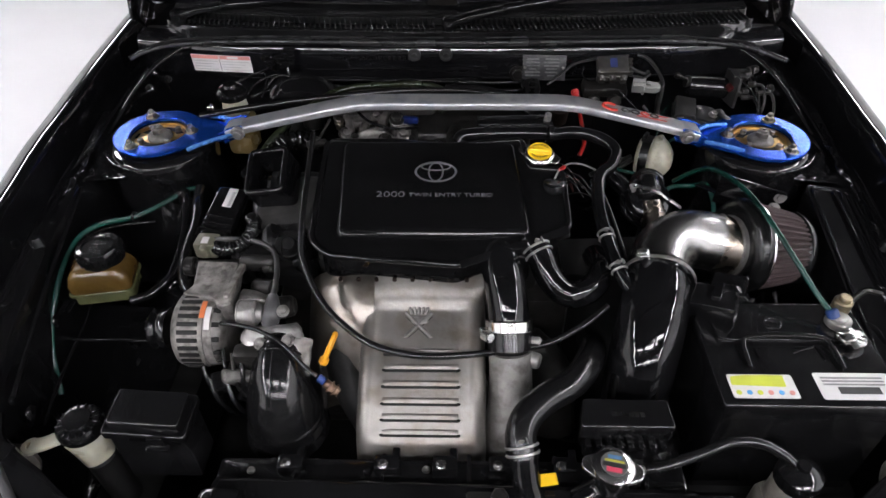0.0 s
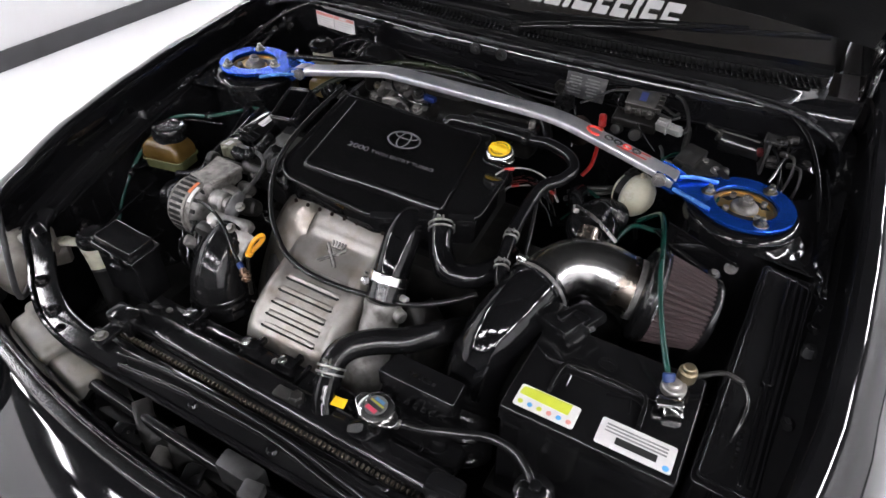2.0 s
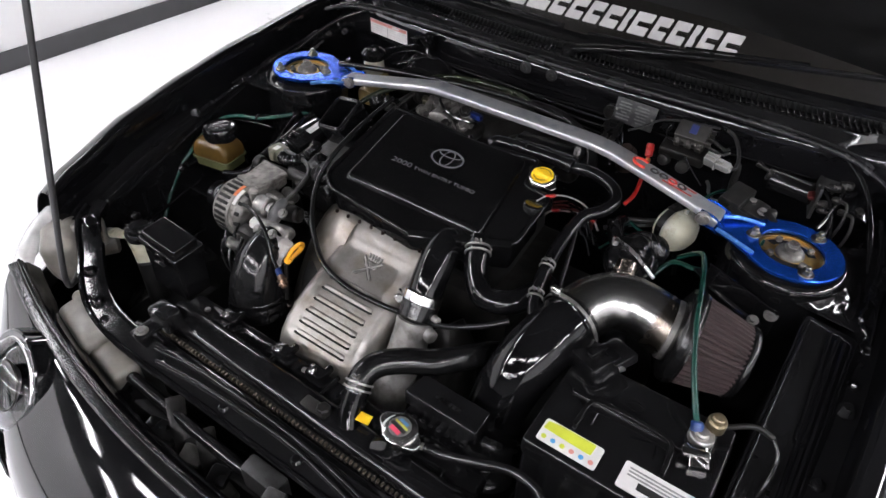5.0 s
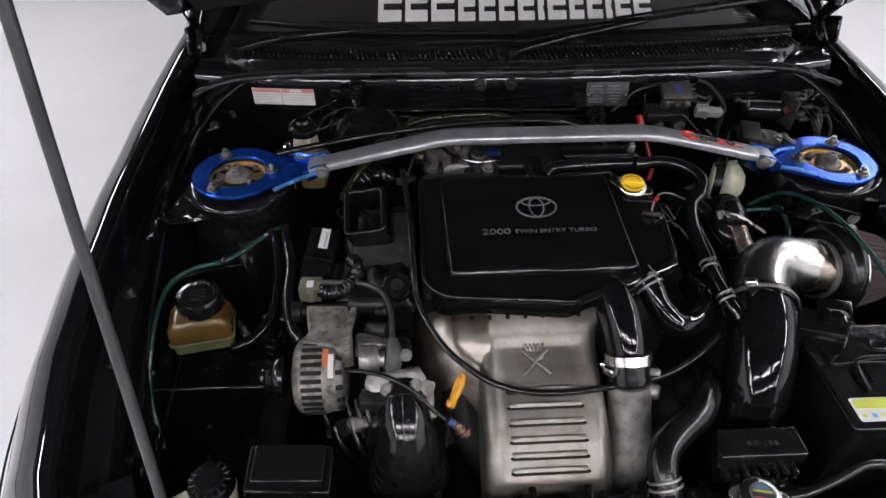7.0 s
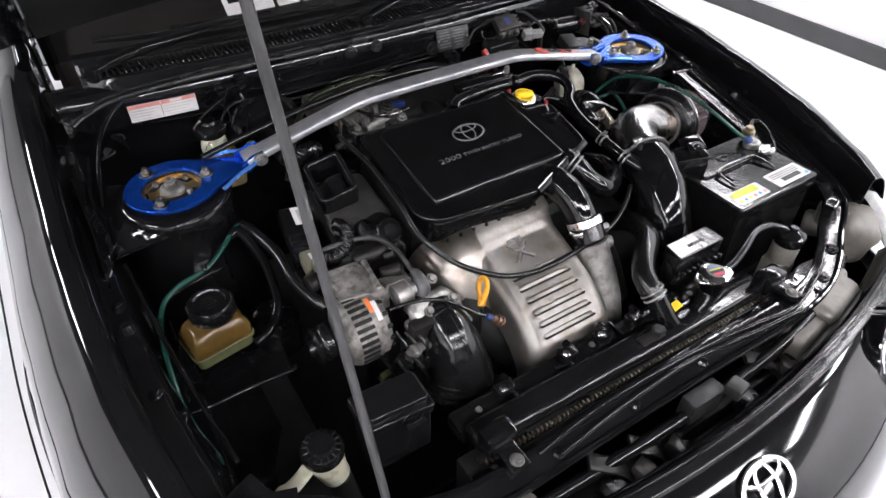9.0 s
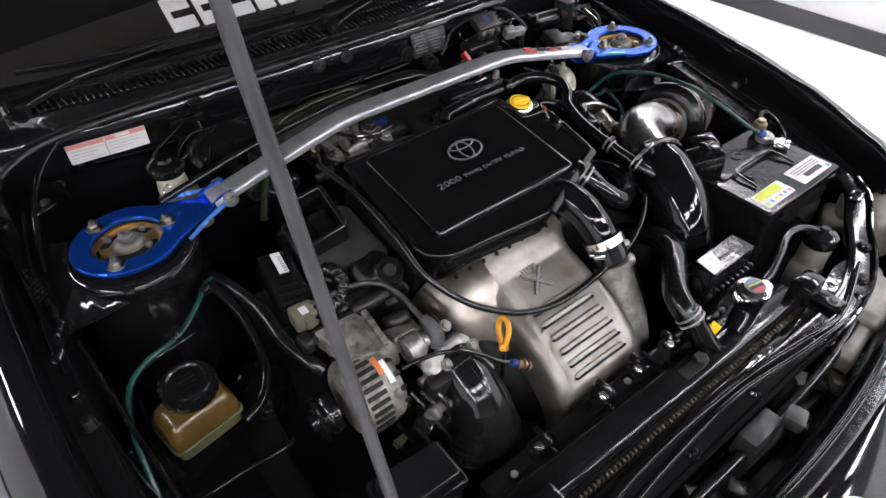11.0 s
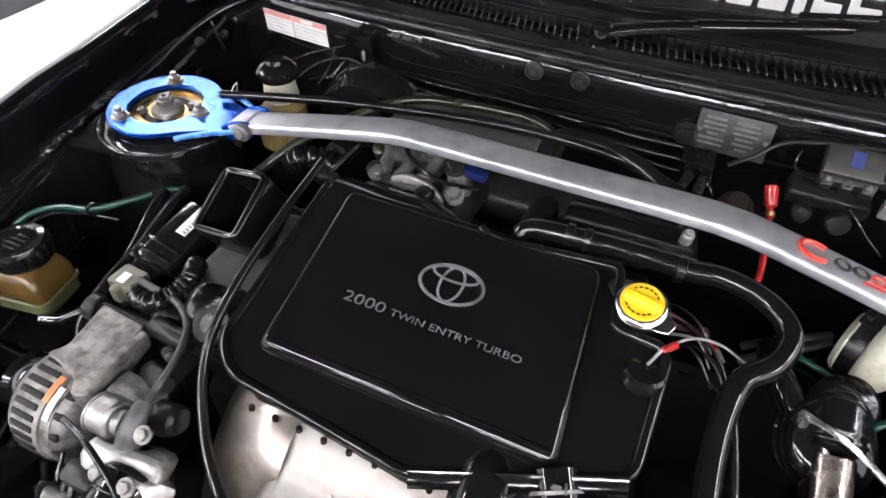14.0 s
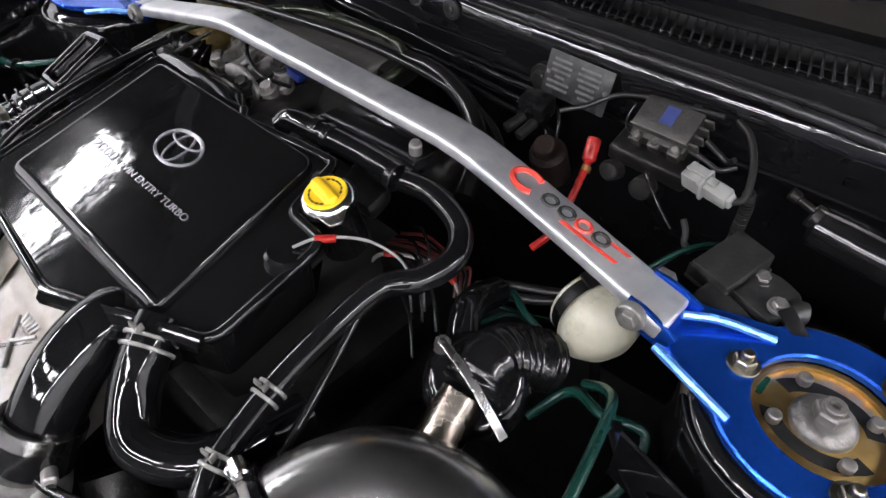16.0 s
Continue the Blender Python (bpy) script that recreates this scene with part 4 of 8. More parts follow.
for s in (-1, 1):
    X, Y = s * 0.5185, SET[s]
    m = Matrix.Translation((X, Y, 0))
    top = thing("strut_mount", (X, Y, 0.836), "gold zinc strut top mount with a centre nut", "strut mount", "strut mounts")
    part("plate", lathe([(0.016, 0.8475), (0.040, 0.8475), (0.0485, 0.845), (0.0485, 0.842), (0.016, 0.842), (0.016, 0.8475)], m, 36), GOLD, top, "gold zinc plate")
    part("ring", ring((X, Y, 0.845), (X, Y, 0.850), 0.0495, 0.044), GOLD, top)
    for sg in (-1, 1):
        arc = [(X + (0.0225 + o) * math.cos(t_) * 1.25, Y + sg * (0.0225 + o) * math.sin(t_)) for o, ts in ((0.0, range(25, 156, 10)), (0.010, range(155, 24, -10))) for t_ in [radians(q) for q in ts]]
        part("slot", slab(arc if sg > 0 else arc[::-1], 0.8480, 0.0005, 0.0001, 1), DARK, top, "dark camber slot")
    part("pillow_ball", lathe([(0, 0.858), (0.012, 0.858), (0.016, 0.857), (0.0205, 0.853), (0.0215, 0.850), (0.0215, 0.847), (0, 0.847)], m, 30), CAST, top, "dull steel pillow ball housing")
    part("centre_nut", join(rod((X, Y, 0.856), (X, Y, 0.866), 0.0112, n=6), ring((X, Y, 0.865), (X, Y, 0.870), 0.0075, 0.0035)), CAST, top, "dull steel centre nut")
    for k in range(4):
        a = radians(40 + 90 * k)
        q = V((X + 0.034 * math.cos(a), Y + 0.031 * math.sin(a), 0.848))
        part("cap_screw", rod(q, q + V((0, 0, 0.008)), 0.0050, n=12), CAST, top)
    part("tint_mark", slab(rect(X - 0.046, Y - 0.006, X - 0.039, Y + 0.012, 0.001, 1), 0.8482, 0.0004, 0.0001, 1), GREEN, top, "small green printed mark")

# ---- engine ----
engine = thing("engine", (0, 0, 0.35), "dirty aluminium engine block in a black bay", "engine")
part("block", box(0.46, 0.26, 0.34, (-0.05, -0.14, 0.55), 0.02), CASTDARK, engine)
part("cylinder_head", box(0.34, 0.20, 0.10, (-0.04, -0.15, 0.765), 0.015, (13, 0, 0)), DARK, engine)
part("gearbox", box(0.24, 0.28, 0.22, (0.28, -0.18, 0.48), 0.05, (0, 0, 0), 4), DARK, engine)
part("exhaust_manifold", join(tube([(-0.16, -0.28, 0.72), (-0.16, -0.36, 0.68), (-0.11, -0.42, 0.60), (-0.06, -0.44, 0.5)], 0.032), rod((-0.10, -0.40, 0.55), (-0.10, -0.40, 0.62), 0.05)), DARK, engine, "near-black exhaust manifold")
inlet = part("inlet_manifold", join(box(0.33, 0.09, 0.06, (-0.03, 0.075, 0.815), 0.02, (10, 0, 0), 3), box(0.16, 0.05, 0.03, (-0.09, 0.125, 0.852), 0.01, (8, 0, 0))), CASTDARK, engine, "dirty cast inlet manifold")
for k in range(4):
    x = -0.17 + 0.085 * k
    part("runner", tube([(x, 0.08, 0.81), (x, 0.03, 0.833), (x, -0.03, 0.836), (x, -0.08, 0.82)], 0.017), CASTDARK, inlet)
for q, r, mm in (((-0.185, -0.018, 0.864), 0.0075, CAST), ((-0.090, -0.0155, 0.862), 0.0075, CAST), ((-0.103, 0.0185, 0.872), 0.0095, CASTLIGHT), ((-0.205, 0.022, 0.866), 0.006, BOLT), ((-0.140, 0.030, 0.872), 0.006, CAST), ((0.05, -0.02, 0.86), 0.009, CASTDARK)):
    part("bolt", join(hexbolt(q, (0.1, -0.35, 0.95), r, 0.008), rod((q[0], q[1] + 0.004, q[2] - 0.016), q, r * 1.25)), mm, inlet, "dirty zinc bolt")
PLENUM = mat("dusty smooth casting", (0.075, 0.070, 0.066), 0.42, 0.35, var=0.3, scale=22, bump=0.3, fine=180, dust=0.5, dustcol=(0.06, 0.052, 0.045), wave=0.3)
part("plenum", weathered(slab(rounded([(-0.230, 0.078), (-0.040, 0.080), (-0.026, 0.150), (-0.225, 0.160)], 0.014), lambda x, y: 0.869 - 0.25 * max(0, 0.10 - y), 0.03, 0.008), 0.0015, 40, 0), PLENUM, inlet, "grey-brown dusty plenum top", smooth=60)
LUGGREY = mat("greasy pale casting", (0.17, 0.163, 0.155), 0.36, 0.6, var=0.5, scale=45, bump=0.7, fine=240, dust=0.7, dustcol=(0.035, 0.03, 0.026), wave=0.5)
part("cast_web", weathered(join(box(0.060, 0.022, 0.020, (-0.160, 0.026, 0.864), 0.004, (14, 0, 6), 2), box(0.016, 0.050, 0.016, (-0.128, 0.014, 0.866), 0.004, (12, 8, -12), 2), box(0.014, 0.050, 0.016, (-0.186, 0.006, 0.864), 0.004, (10, 0, 10), 2), box(0.012, 0.046, 0.014, (-0.158, 0.006, 0.865), 0.004, (16, 0, -4), 2), box(0.030, 0.024, 0.018, (-0.094, 0.004, 0.856), 0.005, (20, 0, 15), 2)), 0.005, 70, 3), LUGGREY, inlet, "dirty pale cast webs")
part("arch", tube([(-0.140 + 0.032 * math.cos(b), -0.022 + 0.004 * math.sin(b), 0.838 + 0.026 * math.sin(b)) for b in [math.pi * k / 8 for k in range(9)]], 0.006, n=10, flat=(0.010, 0.004)), CAST, inlet, "cast rim of the cam housing", smooth=60)
part("clip_wire", tube([(-0.172, 0.028, 0.885), (-0.160, 0.010, 0.882), (-0.140, -0.003, 0.876), (-0.110, -0.010, 0.871), (-0.085, -0.008, 0.870), (-0.066, -0.001, 0.868)], 0.0026, n=8), GLOSS, inlet, "black wire clipped over the castings")
part("throttle_body", join(rod((-0.19, 0.04, 0.828), (-0.13, 0.04, 0.828), 0.028), box(0.05, 0.05, 0.04, (-0.10, 0.0, 0.832), 0.008)), CASTDARK, engine, "dark cast throttle body")
part("blue_plug", box(0.030, 0.013, 0.012, (-0.0800, 0.0180, 0.8715), 0.004, (0, 0, -8)), mat("blue plug", (0.004, 0.012, 0.075), 0.3), engine, "blue wiring plug")

# engine cover: sloping flanged box with a raised panel
def cov(y, off=0.0):
    return 0.8795 + 0.235 * (y + 0.154) + off


flange = [(-0.206, -0.078), (-0.206, -0.272), (-0.178, -0.296), (0.004, -0.311), (0.164, -0.249), (0.164, -0.150), (0.158, -0.138), (0.115, -0.135), (0.105, -0.075), (-0.020, -0.088), (-0.035, -0.076)]
flr = [0.012, 0.030, 0.02, 0.012, 0.014, 0.008, 0.008, 0.01, 0.01, 0.006, 0.006]
flange_poly = rounded(flange, flr, 5)
cover = thing("engine_cover", (0, -0.17, 0.80), "satin black engine cover with silver lettering", "engine cover")
shell = slab(flange_poly, lambda x, y: cov(y, -0.009), 0.008, 0.003)
shell = join(shell, slab(inset(flange_poly, 0.010), lambda x, y: cov(y, -0.012), 0.060, 0.001, 1))
part("shell", shell, COVER, cover)
edge = [(x, y, cov(y, -0.010)) for x, y in flange_poly]
part("rim", tube(edge[3:-4], 0.0050, n=16, curve=False), COVER, cover, "rolled rim", smooth=70)
panel = rounded([(-0.178, -0.086), (-0.170, -0.2685), (0.109, -0.2675), (0.092, -0.086)], [0.016, 0.013, 0.013, 0.016], 6)
part("raised_panel", slab(panel, lambda x, y: cov(y, 0.0005), 0.014, 0.0100, 7), COVER, cover, smooth=50)
cov_m = Matrix.Translation((-0.030, -0.154, cov(-0.154, 0.0012))) @ Matrix.Rotation(math.atan(0.235), 4, "X")
logo = join(oval(0.0305, 0.0195, 0.0018, cov_m), oval(0.0108, 0.0185, 0.0014, cov_m), oval(0.0220, 0.0073, 0.0014, cov_m @ Matrix.Translation((0, 0.0104, 0))))
part("emblem", logo, SILVERPRINT, cover, "silver oval of three rings")
part("text_2000", lettering("2000", 0.0174, cov_m @ Matrix.Translation((-0.066, -0.0455, 0)) @ Matrix.Diagonal((1.25, 0.85, 1, 1))), SILVERPRINT, cover, "silver figures reading 2000")
part("text_line", lettering("TWIN ENTRY TURBO", 0.0108, cov_m @ Matrix.Translation((0.023, -0.0463, 0)) @ Matrix.Diagonal((1.20, 0.9, 1, 1))), SILVERPRINT, cover, "silver words reading TWIN ENTRY TURBO")
chamfer = []
for i in range(9):
    x, y = 0.006 + 0.154 * i / 8, -0.3115 + 0.0597 * i / 8
    chamfer.append([(x, y, cov(y, -0.002)), (x + 0.0013, y - 0.0034, cov(y, -0.0048)), (x + 0.0026, y - 0.0068, cov(y, -0.0086)), (x + 0.0026, y - 0.0068, cov(y, -0.014))])
part("chamfer", sheet(chamfer, 0.002), COVER, cover, "bevelled front edge", smooth=20)
skirt = []
for x, d in ((-0.202, 0.030), (-0.196, 0.036), (-0.17, 0.038), (-0.13, 0.039), (-0.10, 0.039), (-0.092, 0.036), (-0.075, 0.024), (-0.055, 0.012), (-0.040, 0.004)):
    skirt.append([(x, -0.080 + d * u, cov(-0.080, -0.0085) - 0.003 * u - 0.016 * u * u * d / 0.038) for u in (0, 0.25, 0.5, 0.75, 0.92, 1.0)] + [(x, -0.080 + d, cov(-0.080, -0.0085) - 0.035)])
part("rear_skirt", sheet(skirt, 0.002), COVER, cover, "sloping rear lip of the cover", smooth=50)
part("front_duct", box(0.300, 0.075, 0.058, (-0.040, -0.247, 0.806), 0.010, (3, 0, -2)), PLASTIC, cover, "black lower front duct")

cap = thing("filler_cap", (0.134, -0.108, 0.87), "yellow-topped pressed steel filler cap", "filler cap")
cm = Matrix.Translation((0.131, -0.107, 0.881)) @ Matrix.Rotation(math.atan(0.2), 4, "X")
part("neck", lathe([(0.0, -0.06), (0.022, -0.06), (0.022, -0.004), (0.026, 0.0), (0, 0.0)], cm, 28), PLASTIC, cap)
part("cap_body", join(lathe([(0, 0), (0.0225, 0), (0.0240, 0.002), (0.0225, 0.0045), (0.0195, 0.007), (0, 0.007)], cm, 32),
                      moved(slab([(x, y) for x, y in rounded([(-0.034, -0.006), (-0.022, -0.012), (0.022, -0.012), (0.034, -0.006), (0.034, 0.006), (0.022, 0.012), (-0.022, 0.012), (-0.034, 0.006)], 0.003, 3)], 0.003, 0.003, 0.001), cm @ Matrix.Rotation(radians(-28), 4, "Z"))), CHROME, cap, "bright pressed steel cap")
bmx = lathe([(0, 0.0078), (0.012, 0.0080), (0.0168, 0.0092), (0.0182, 0.0090), (0.0190, 0.0080), (0.0190, 0.006), (0, 0.006)], cm, 40)
top = part("label_disc", bmx, YELLOW, cap, "yellow plastic cap top")
gm = cm @ Matrix.Rotation(radians(-10), 4, "Z")
part("grip", moved(join(box(0.035, 0.0105, 0.009, (0, 0, 0.0095), 0.0038, (0, 0, 0), 4), box(0.030, 0.014, 0.004, (0, 0, 0.0085), 0.0018, (0, 0, 0), 2)), gm), YELLOW, top, "raised yellow finger grip", smooth=60)
for k in range(6):
    for sy in (-1, 1):
        a = radians(90 * sy + 19 * (k - 2.5))
        part("print_bar", moved(box(0.0032, 0.0016, 0.0006, (0, 0, 0), 0), gm @ Matrix.Translation((0.0140 * math.cos(a), 0.0140 * math.sin(a), 0.0090)) @ Matrix.Rotation(a - math.pi / 2, 4, "Z")), INK, top)
part("sensor", rod((0.150, -0.170, 0.852), (0.150, -0.166, 0.872), 0.018), PLASTIC, engine, "round black sensor plug")

# ---- heat shield over the exhaust manifold ----
shield = thing("heat_shield", (-0.045, -0.42, 0.55), "pale aluminised heat shield with pressed louvres", "heat shield")
PROF = [(-0.272, 0.796), (-0.290, 0.792), (-0.306, 0.783), (-0.318, 0.773), (-0.335, 0.764), (-0.37, 0.752), (-0.40, 0.741), (-0.43, 0.729), (-0.455, 0.7155), (-0.475, 0.701), (-0.492, 0.681), (-0.502, 0.655), (-0.507, 0.615), (-0.508, 0.56)]


def prof(v):
    i = min(int(v), len(PROF) - 2)
    u = v - i
    return V((0, PROF[i][0] + (PROF[i + 1][0] - PROF[i][0]) * u, PROF[i][1] + (PROF[i + 1][1] - PROF[i][1]) * u))


def prof_at(y):
    for i in range(len(PROF) - 1):
        if PROF[i + 1][0] <= y:
            u = (y - PROF[i][0]) / (PROF[i + 1][0] - PROF[i][0])
            return PROF[i][1] + (PROF[i + 1][1] - PROF[i][1]) * u
    return PROF[-1][1]


rows = []
N = (len(PROF) - 1) * 3
for i in range(N + 1):
    p = prof(i / 3)
    w = min(1, max(0, i / 3 - 2) / 2)
    left, right = -0.128 - 0.0 * w, 0.038
    row = []
    for a, dz, dy in ((left - 0.006, -0.055, 0.030), (left - 0.005, -0.03, 0.018), (left - 0.002, -0.012, 0.006), (left + 0.004, -0.003, 0.001), (left + 0.012, 0.0, 0.0), (left + 0.018, -0.001, 0.0), (left + 0.022, -0.004, 0.002), (left + 0.04, -0.004, 0.002),
                      (-0.045, -0.004, 0.002), (right - 0.04, -0.004, 0.002), (right - 0.022, -0.004, 0.002), (right - 0.018, -0.001, 0), (right - 0.012, 0, 0), (right - 0.004, -0.003, 0.001), (right + 0.002, -0.012, 0.006), (right + 0.005, -0.03, 0.018), (right + 0.006, -0.055, 0.03)):
        k = w if abs(dz) != 0.004 else (1 if 3.5 < i / 3 < 10 else 0)
        row.append((a, p.y + dy * k, p.z + dz * k))
    rows.append(row)
pan = part("shield_panel", sheet([r[::-1] for r in rows], 0.0012), SHIELD, shield, smooth=50)
# left shoulder
rows = []
for i in range(15):
    u = i / 14
    y0 = -0.272 - 0.135 * u
    z0 = 0.796 - 0.030 * u - 0.115 * u * u
    row = []
    for j in range(9):
        a = j / 8 * math.pi / 2
        row.append((-0.115 - 0.105 * math.sin(a), y0 + 0.012 * (1 - math.cos(a)), z0 - (0.055 + 0.03 * u) * (1 - math.cos(a)) + 0.010 * math.sin(math.pi * u) * math.cos(a)))
    rows.append(row)
part("shoulder", sheet([r[::-1] for r in rows], 0.0012), SMOOTHED, shield, "rounded end of the shield", smooth=60)
for k, y in enumerate((-0.391, -0.4115, -0.4325, -0.4525, -0.4695, -0.4835)):
    z = prof_at(y) - 0.004
    half = 0.051
    cx = -0.045
    lip = sheet([[(cx + half * (-1 + 2 * i / 12), y - 0.003 + 0.008 * t, z + 0.0005 + (0.0022 * math.sin(math.pi * t) if 0 < i < 12 else 0) + 0.0036 * t) for t in (0, 0.3, 0.6, 1.0)] for i in range(13)], 0.001)
    lv = part("louvre", lip, SHIELD, pan)
    part("slot", moved(box(2 * half, 0.0034, 0.002, (0, 0, 0), 0.0005), pose(cx, y - 0.0045, z + 0.0012, 28, 0, 0)), DARK, pan, "dark slot")
    for sx in (-1, 1):
        part("hole", rod((cx + sx * half, y - 0.004, z + 0.001), (cx + sx * half, y - 0.0035, z + 0.0022), 0.0026, n=10), DARK, pan)
for k in range(8):
    x = -0.165 + 0.026 * k
    part("hole", rod((x, -0.2985, 0.789), (x, -0.2975, 0.7945), 0.0030, n=10), RUST, shield)
# pressed warning mark: bars fanned above a cross
mk = Matrix.Translation((-0.050, -0.346, prof_at(-0.346) - 0.0036)) @ pose(0, 0, 0, 18.5, 0, 0)
# bars and cross are paler metal than the shield, painting in their highlights
for k in range(5):
    a = radians(-34 + 17 * k)
    q = V((0.021 * math.sin(a) - 0.001, 0.003 + 0.0165 * math.cos(a), 0.0010))
    part("pressed_mark", moved(box(0.0042, 0.0200 if k in (1, 2, 3) else 0.015, 0.0036, (0, 0, 0), 0.0017), mk @ Matrix.Translation(q) @ Matrix.Rotation(-a * 0.55, 4, "Z")), CASTLIGHT, pan)
    # near-black sliver painted as the bar's small shadow
    part("mark_shadow", moved(box(0.0009, 0.013, 0.0007, (0, 0, 0), 0.0002), mk @ Matrix.Translation(q + V((0.0026, 0.0012, -0.0006))) @ Matrix.Rotation(-a * 0.55, 4, "Z")), DARK, pan, "painted shadow beside the pressing")
part("pressed_mark", moved(slab(rounded([(-0.011, -0.004), (0.011, -0.004), (0.013, 0.007), (-0.013, 0.007)], 0.003), 0.0014, 0.003, 0.001), mk), CASTLIGHT, pan)
for a in (46, -46):
    part("pressed_mark", moved(box(0.0046, 0.054, 0.0042, (0, 0, 0), 0.0020), mk @ Matrix.Translation((-0.001, -0.006, 0.0016)) @ Matrix.Rotation(radians(a), 4, "Z")), CASTLIGHT, pan)
    # the same painted shadow along each arm of the cross
    part("mark_shadow", moved(box(0.0008, 0.046, 0.0007, (0, 0, 0), 0.0002), mk @ Matrix.Translation((0.0020 if a < 0 else -0.0034, -0.0095, 0.0002)) @ Matrix.Rotation(radians(a), 4, "Z")), DARK, pan, "painted shadow beside the pressing")

# ---- turbo pipework ----
tp = thing("turbo_inlet_pipe", (0.07, -0.38, 0.58), "gloss black pipe clamped to a cast turbo housing", "pipe")
part("upper_pipe", tube([(0.060, -0.262, 0.812), (0.064, -0.295, 0.820), (0.069, -0.325, 0.811), (0.073, -0.350, 0.792), (0.075, -0.368, 0.771)], 0.0285, n=24), GLOSS, tp, "gloss black pipe", smooth=70)
part("coupler", rod((0.0745, -0.360, 0.780), (0.0765, -0.390, 0.742), 0.0305, n=28), PLASTIC, tp, "black rubber coupler")
cl = part("clamp_band", ring((0.0748, -0.3630, 0.7800), (0.0752, -0.3725, 0.7685), 0.0330, 0.0285), CHROME, tp, "bright steel clamp band")
part("clamp_screw", join(rod((0.040, -0.382, 0.770), (0.049, -0.395, 0.778), 0.0075), rod((0.036, -0.374, 0.772), (0.046, -0.386, 0.775), 0.0045)), CHROME, cl)
part("turbo_housing", weathered(tube([(0.0765, -0.388, 0.745), (0.078, -0.402, 0.718), (0.078, -0.428, 0.675), (0.072, -0.452, 0.625), (0.060, -0.468, 0.56)], [0.0295, 0.0298, 0.031, 0.034, 0.038], n=24), 0.0008, 90, 0), CASTLIGHT, tp, "pale cast aluminium housing", smooth=70)
part("cast_mark", moved(box(0.012, 0.014, 0.002, (0, 0, 0), 0.001), pose(0.079, -0.4335, 0.716, 50, 0, 0)), CASTDARK, tp)
part("actuator", join(rod((0.098, -0.392, 0.735), (0.118, -0.400, 0.735), 0.011), rod((0.100, -0.380, 0.757), (0.118, -0.385, 0.760), 0.006)), CASTLIGHT, tp)
part("lower_turbo", join(tube([(0.03, -0.36, 0.66), (0.0, -0.42, 0.60), (0.0, -0.45, 0.5)], 0.06), tube([(0.10, -0.34, 0.70), (0.14, -0.36, 0.66), (0.15, -0.40, 0.58)], 0.035)), CASTDARK, tp)


def hose(name, pts, r, material, label, category="hose", clamps=(), group="", **kw):
    """A hose; clamps: shares of its length at which a bright clamp sits."""
    P = spline(pts, 8)
    h = thing(name, tuple(P[0]), label, category, group)
    part("run", tube(pts, r, 14, **kw), material, h, smooth=70)
    for c in clamps:
        i = min(int(c * (len(P) - 1)), len(P) - 2)
        d = (P[i + 1] - P[i]).normalized()
        rr = r if not isinstance(r, (list, tuple)) else max(r)
        k = part("clamp", join(ring(P[i] - d * 0.006, P[i] - d * 0.003, rr + 0.0018, rr - 0.001), ring(P[i] + d * 0.003, P[i] + d * 0.006, rr + 0.0018, rr - 0.001)), CASTLIGHT, h, "spring wire clamp")
        part("clamp_ear", join(box(0.007, 0.0020, 0.007, tuple(P[i] + V((-0.003, -0.004, rr + 0.004))), 0.0007, (0, 15, 10)), box(0.0020, 0.007, 0.006, tuple(P[i] + V((0.004, -0.002, rr + 0.004))), 0.0007, (0, -10, 15))), CAST, k)
    return h


hose("breather_hose", [(0.108, -0.262, 0.838), (0.120, -0.285, 0.828), (0.133, -0.308, 0.808), (0.158, -0.324, 0.790), (0.194, -0.306, 0.784), (0.214, -0.270, 0.785), (0.216, -0.22, 0.77)], 0.0195, GLOSS, "gloss black rubber hose in a tight bend", clamps=(0.14,))
hose("water_pipe", [(0.160, -0.046, 0.882), (0.195, -0.044, 0.884), (0.235, -0.056, 0.880), (0.254, -0.082, 0.875), (0.246, -0.112, 0.868), (0.224, -0.135, 0.860), (0.217, -0.180, 0.845), (0.219, -0.235, 0.832), (0.230, -0.295, 0.815), (0.245, -0.325, 0.80)], 0.0105, GLOSS, "gloss black pipe curving round the cover", clamps=(0.80, 0.9))
hose("vacuum_pipe", [(0.22, -0.145, 0.855), (0.236, -0.20, 0.83), (0.250, -0.26, 0.80)], 0.004, RUBBER, "thin black vacuum hose")
hose("accelerator_cable", [(-0.235, -0.05, 0.885), (-0.226, -0.15, 0.878), (-0.222, -0.24, 0.855), (-0.216, -0.292, 0.822), (-0.187, -0.338, 0.790), (-0.150, -0.370, 0.770), (-0.105, -0.394, 0.757), (-0.045, -0.402, 0.748), (0.035, -0.399, 0.750), (0.12, -0.387, 0.756), (0.176, -0.364, 0.770), (0.213, -0.338, 0.782)], 0.0048, RUBBER, "black sheathed cable draped over the heat shield", category="cable")
sleeve = thing("cable_clip", (0.072, -0.402, 0.745), "small bright clip on the black cable", "clip")
part("clip_band", ring((0.062, -0.399, 0.752), (0.075, -0.398, 0.753), 0.007, 0.0046), CHROME, sleeve)
part("clip_tab", box(0.012, 0.004, 0.02, (0.069, -0.402, 0.744), 0.001), CHROME, sleeve)

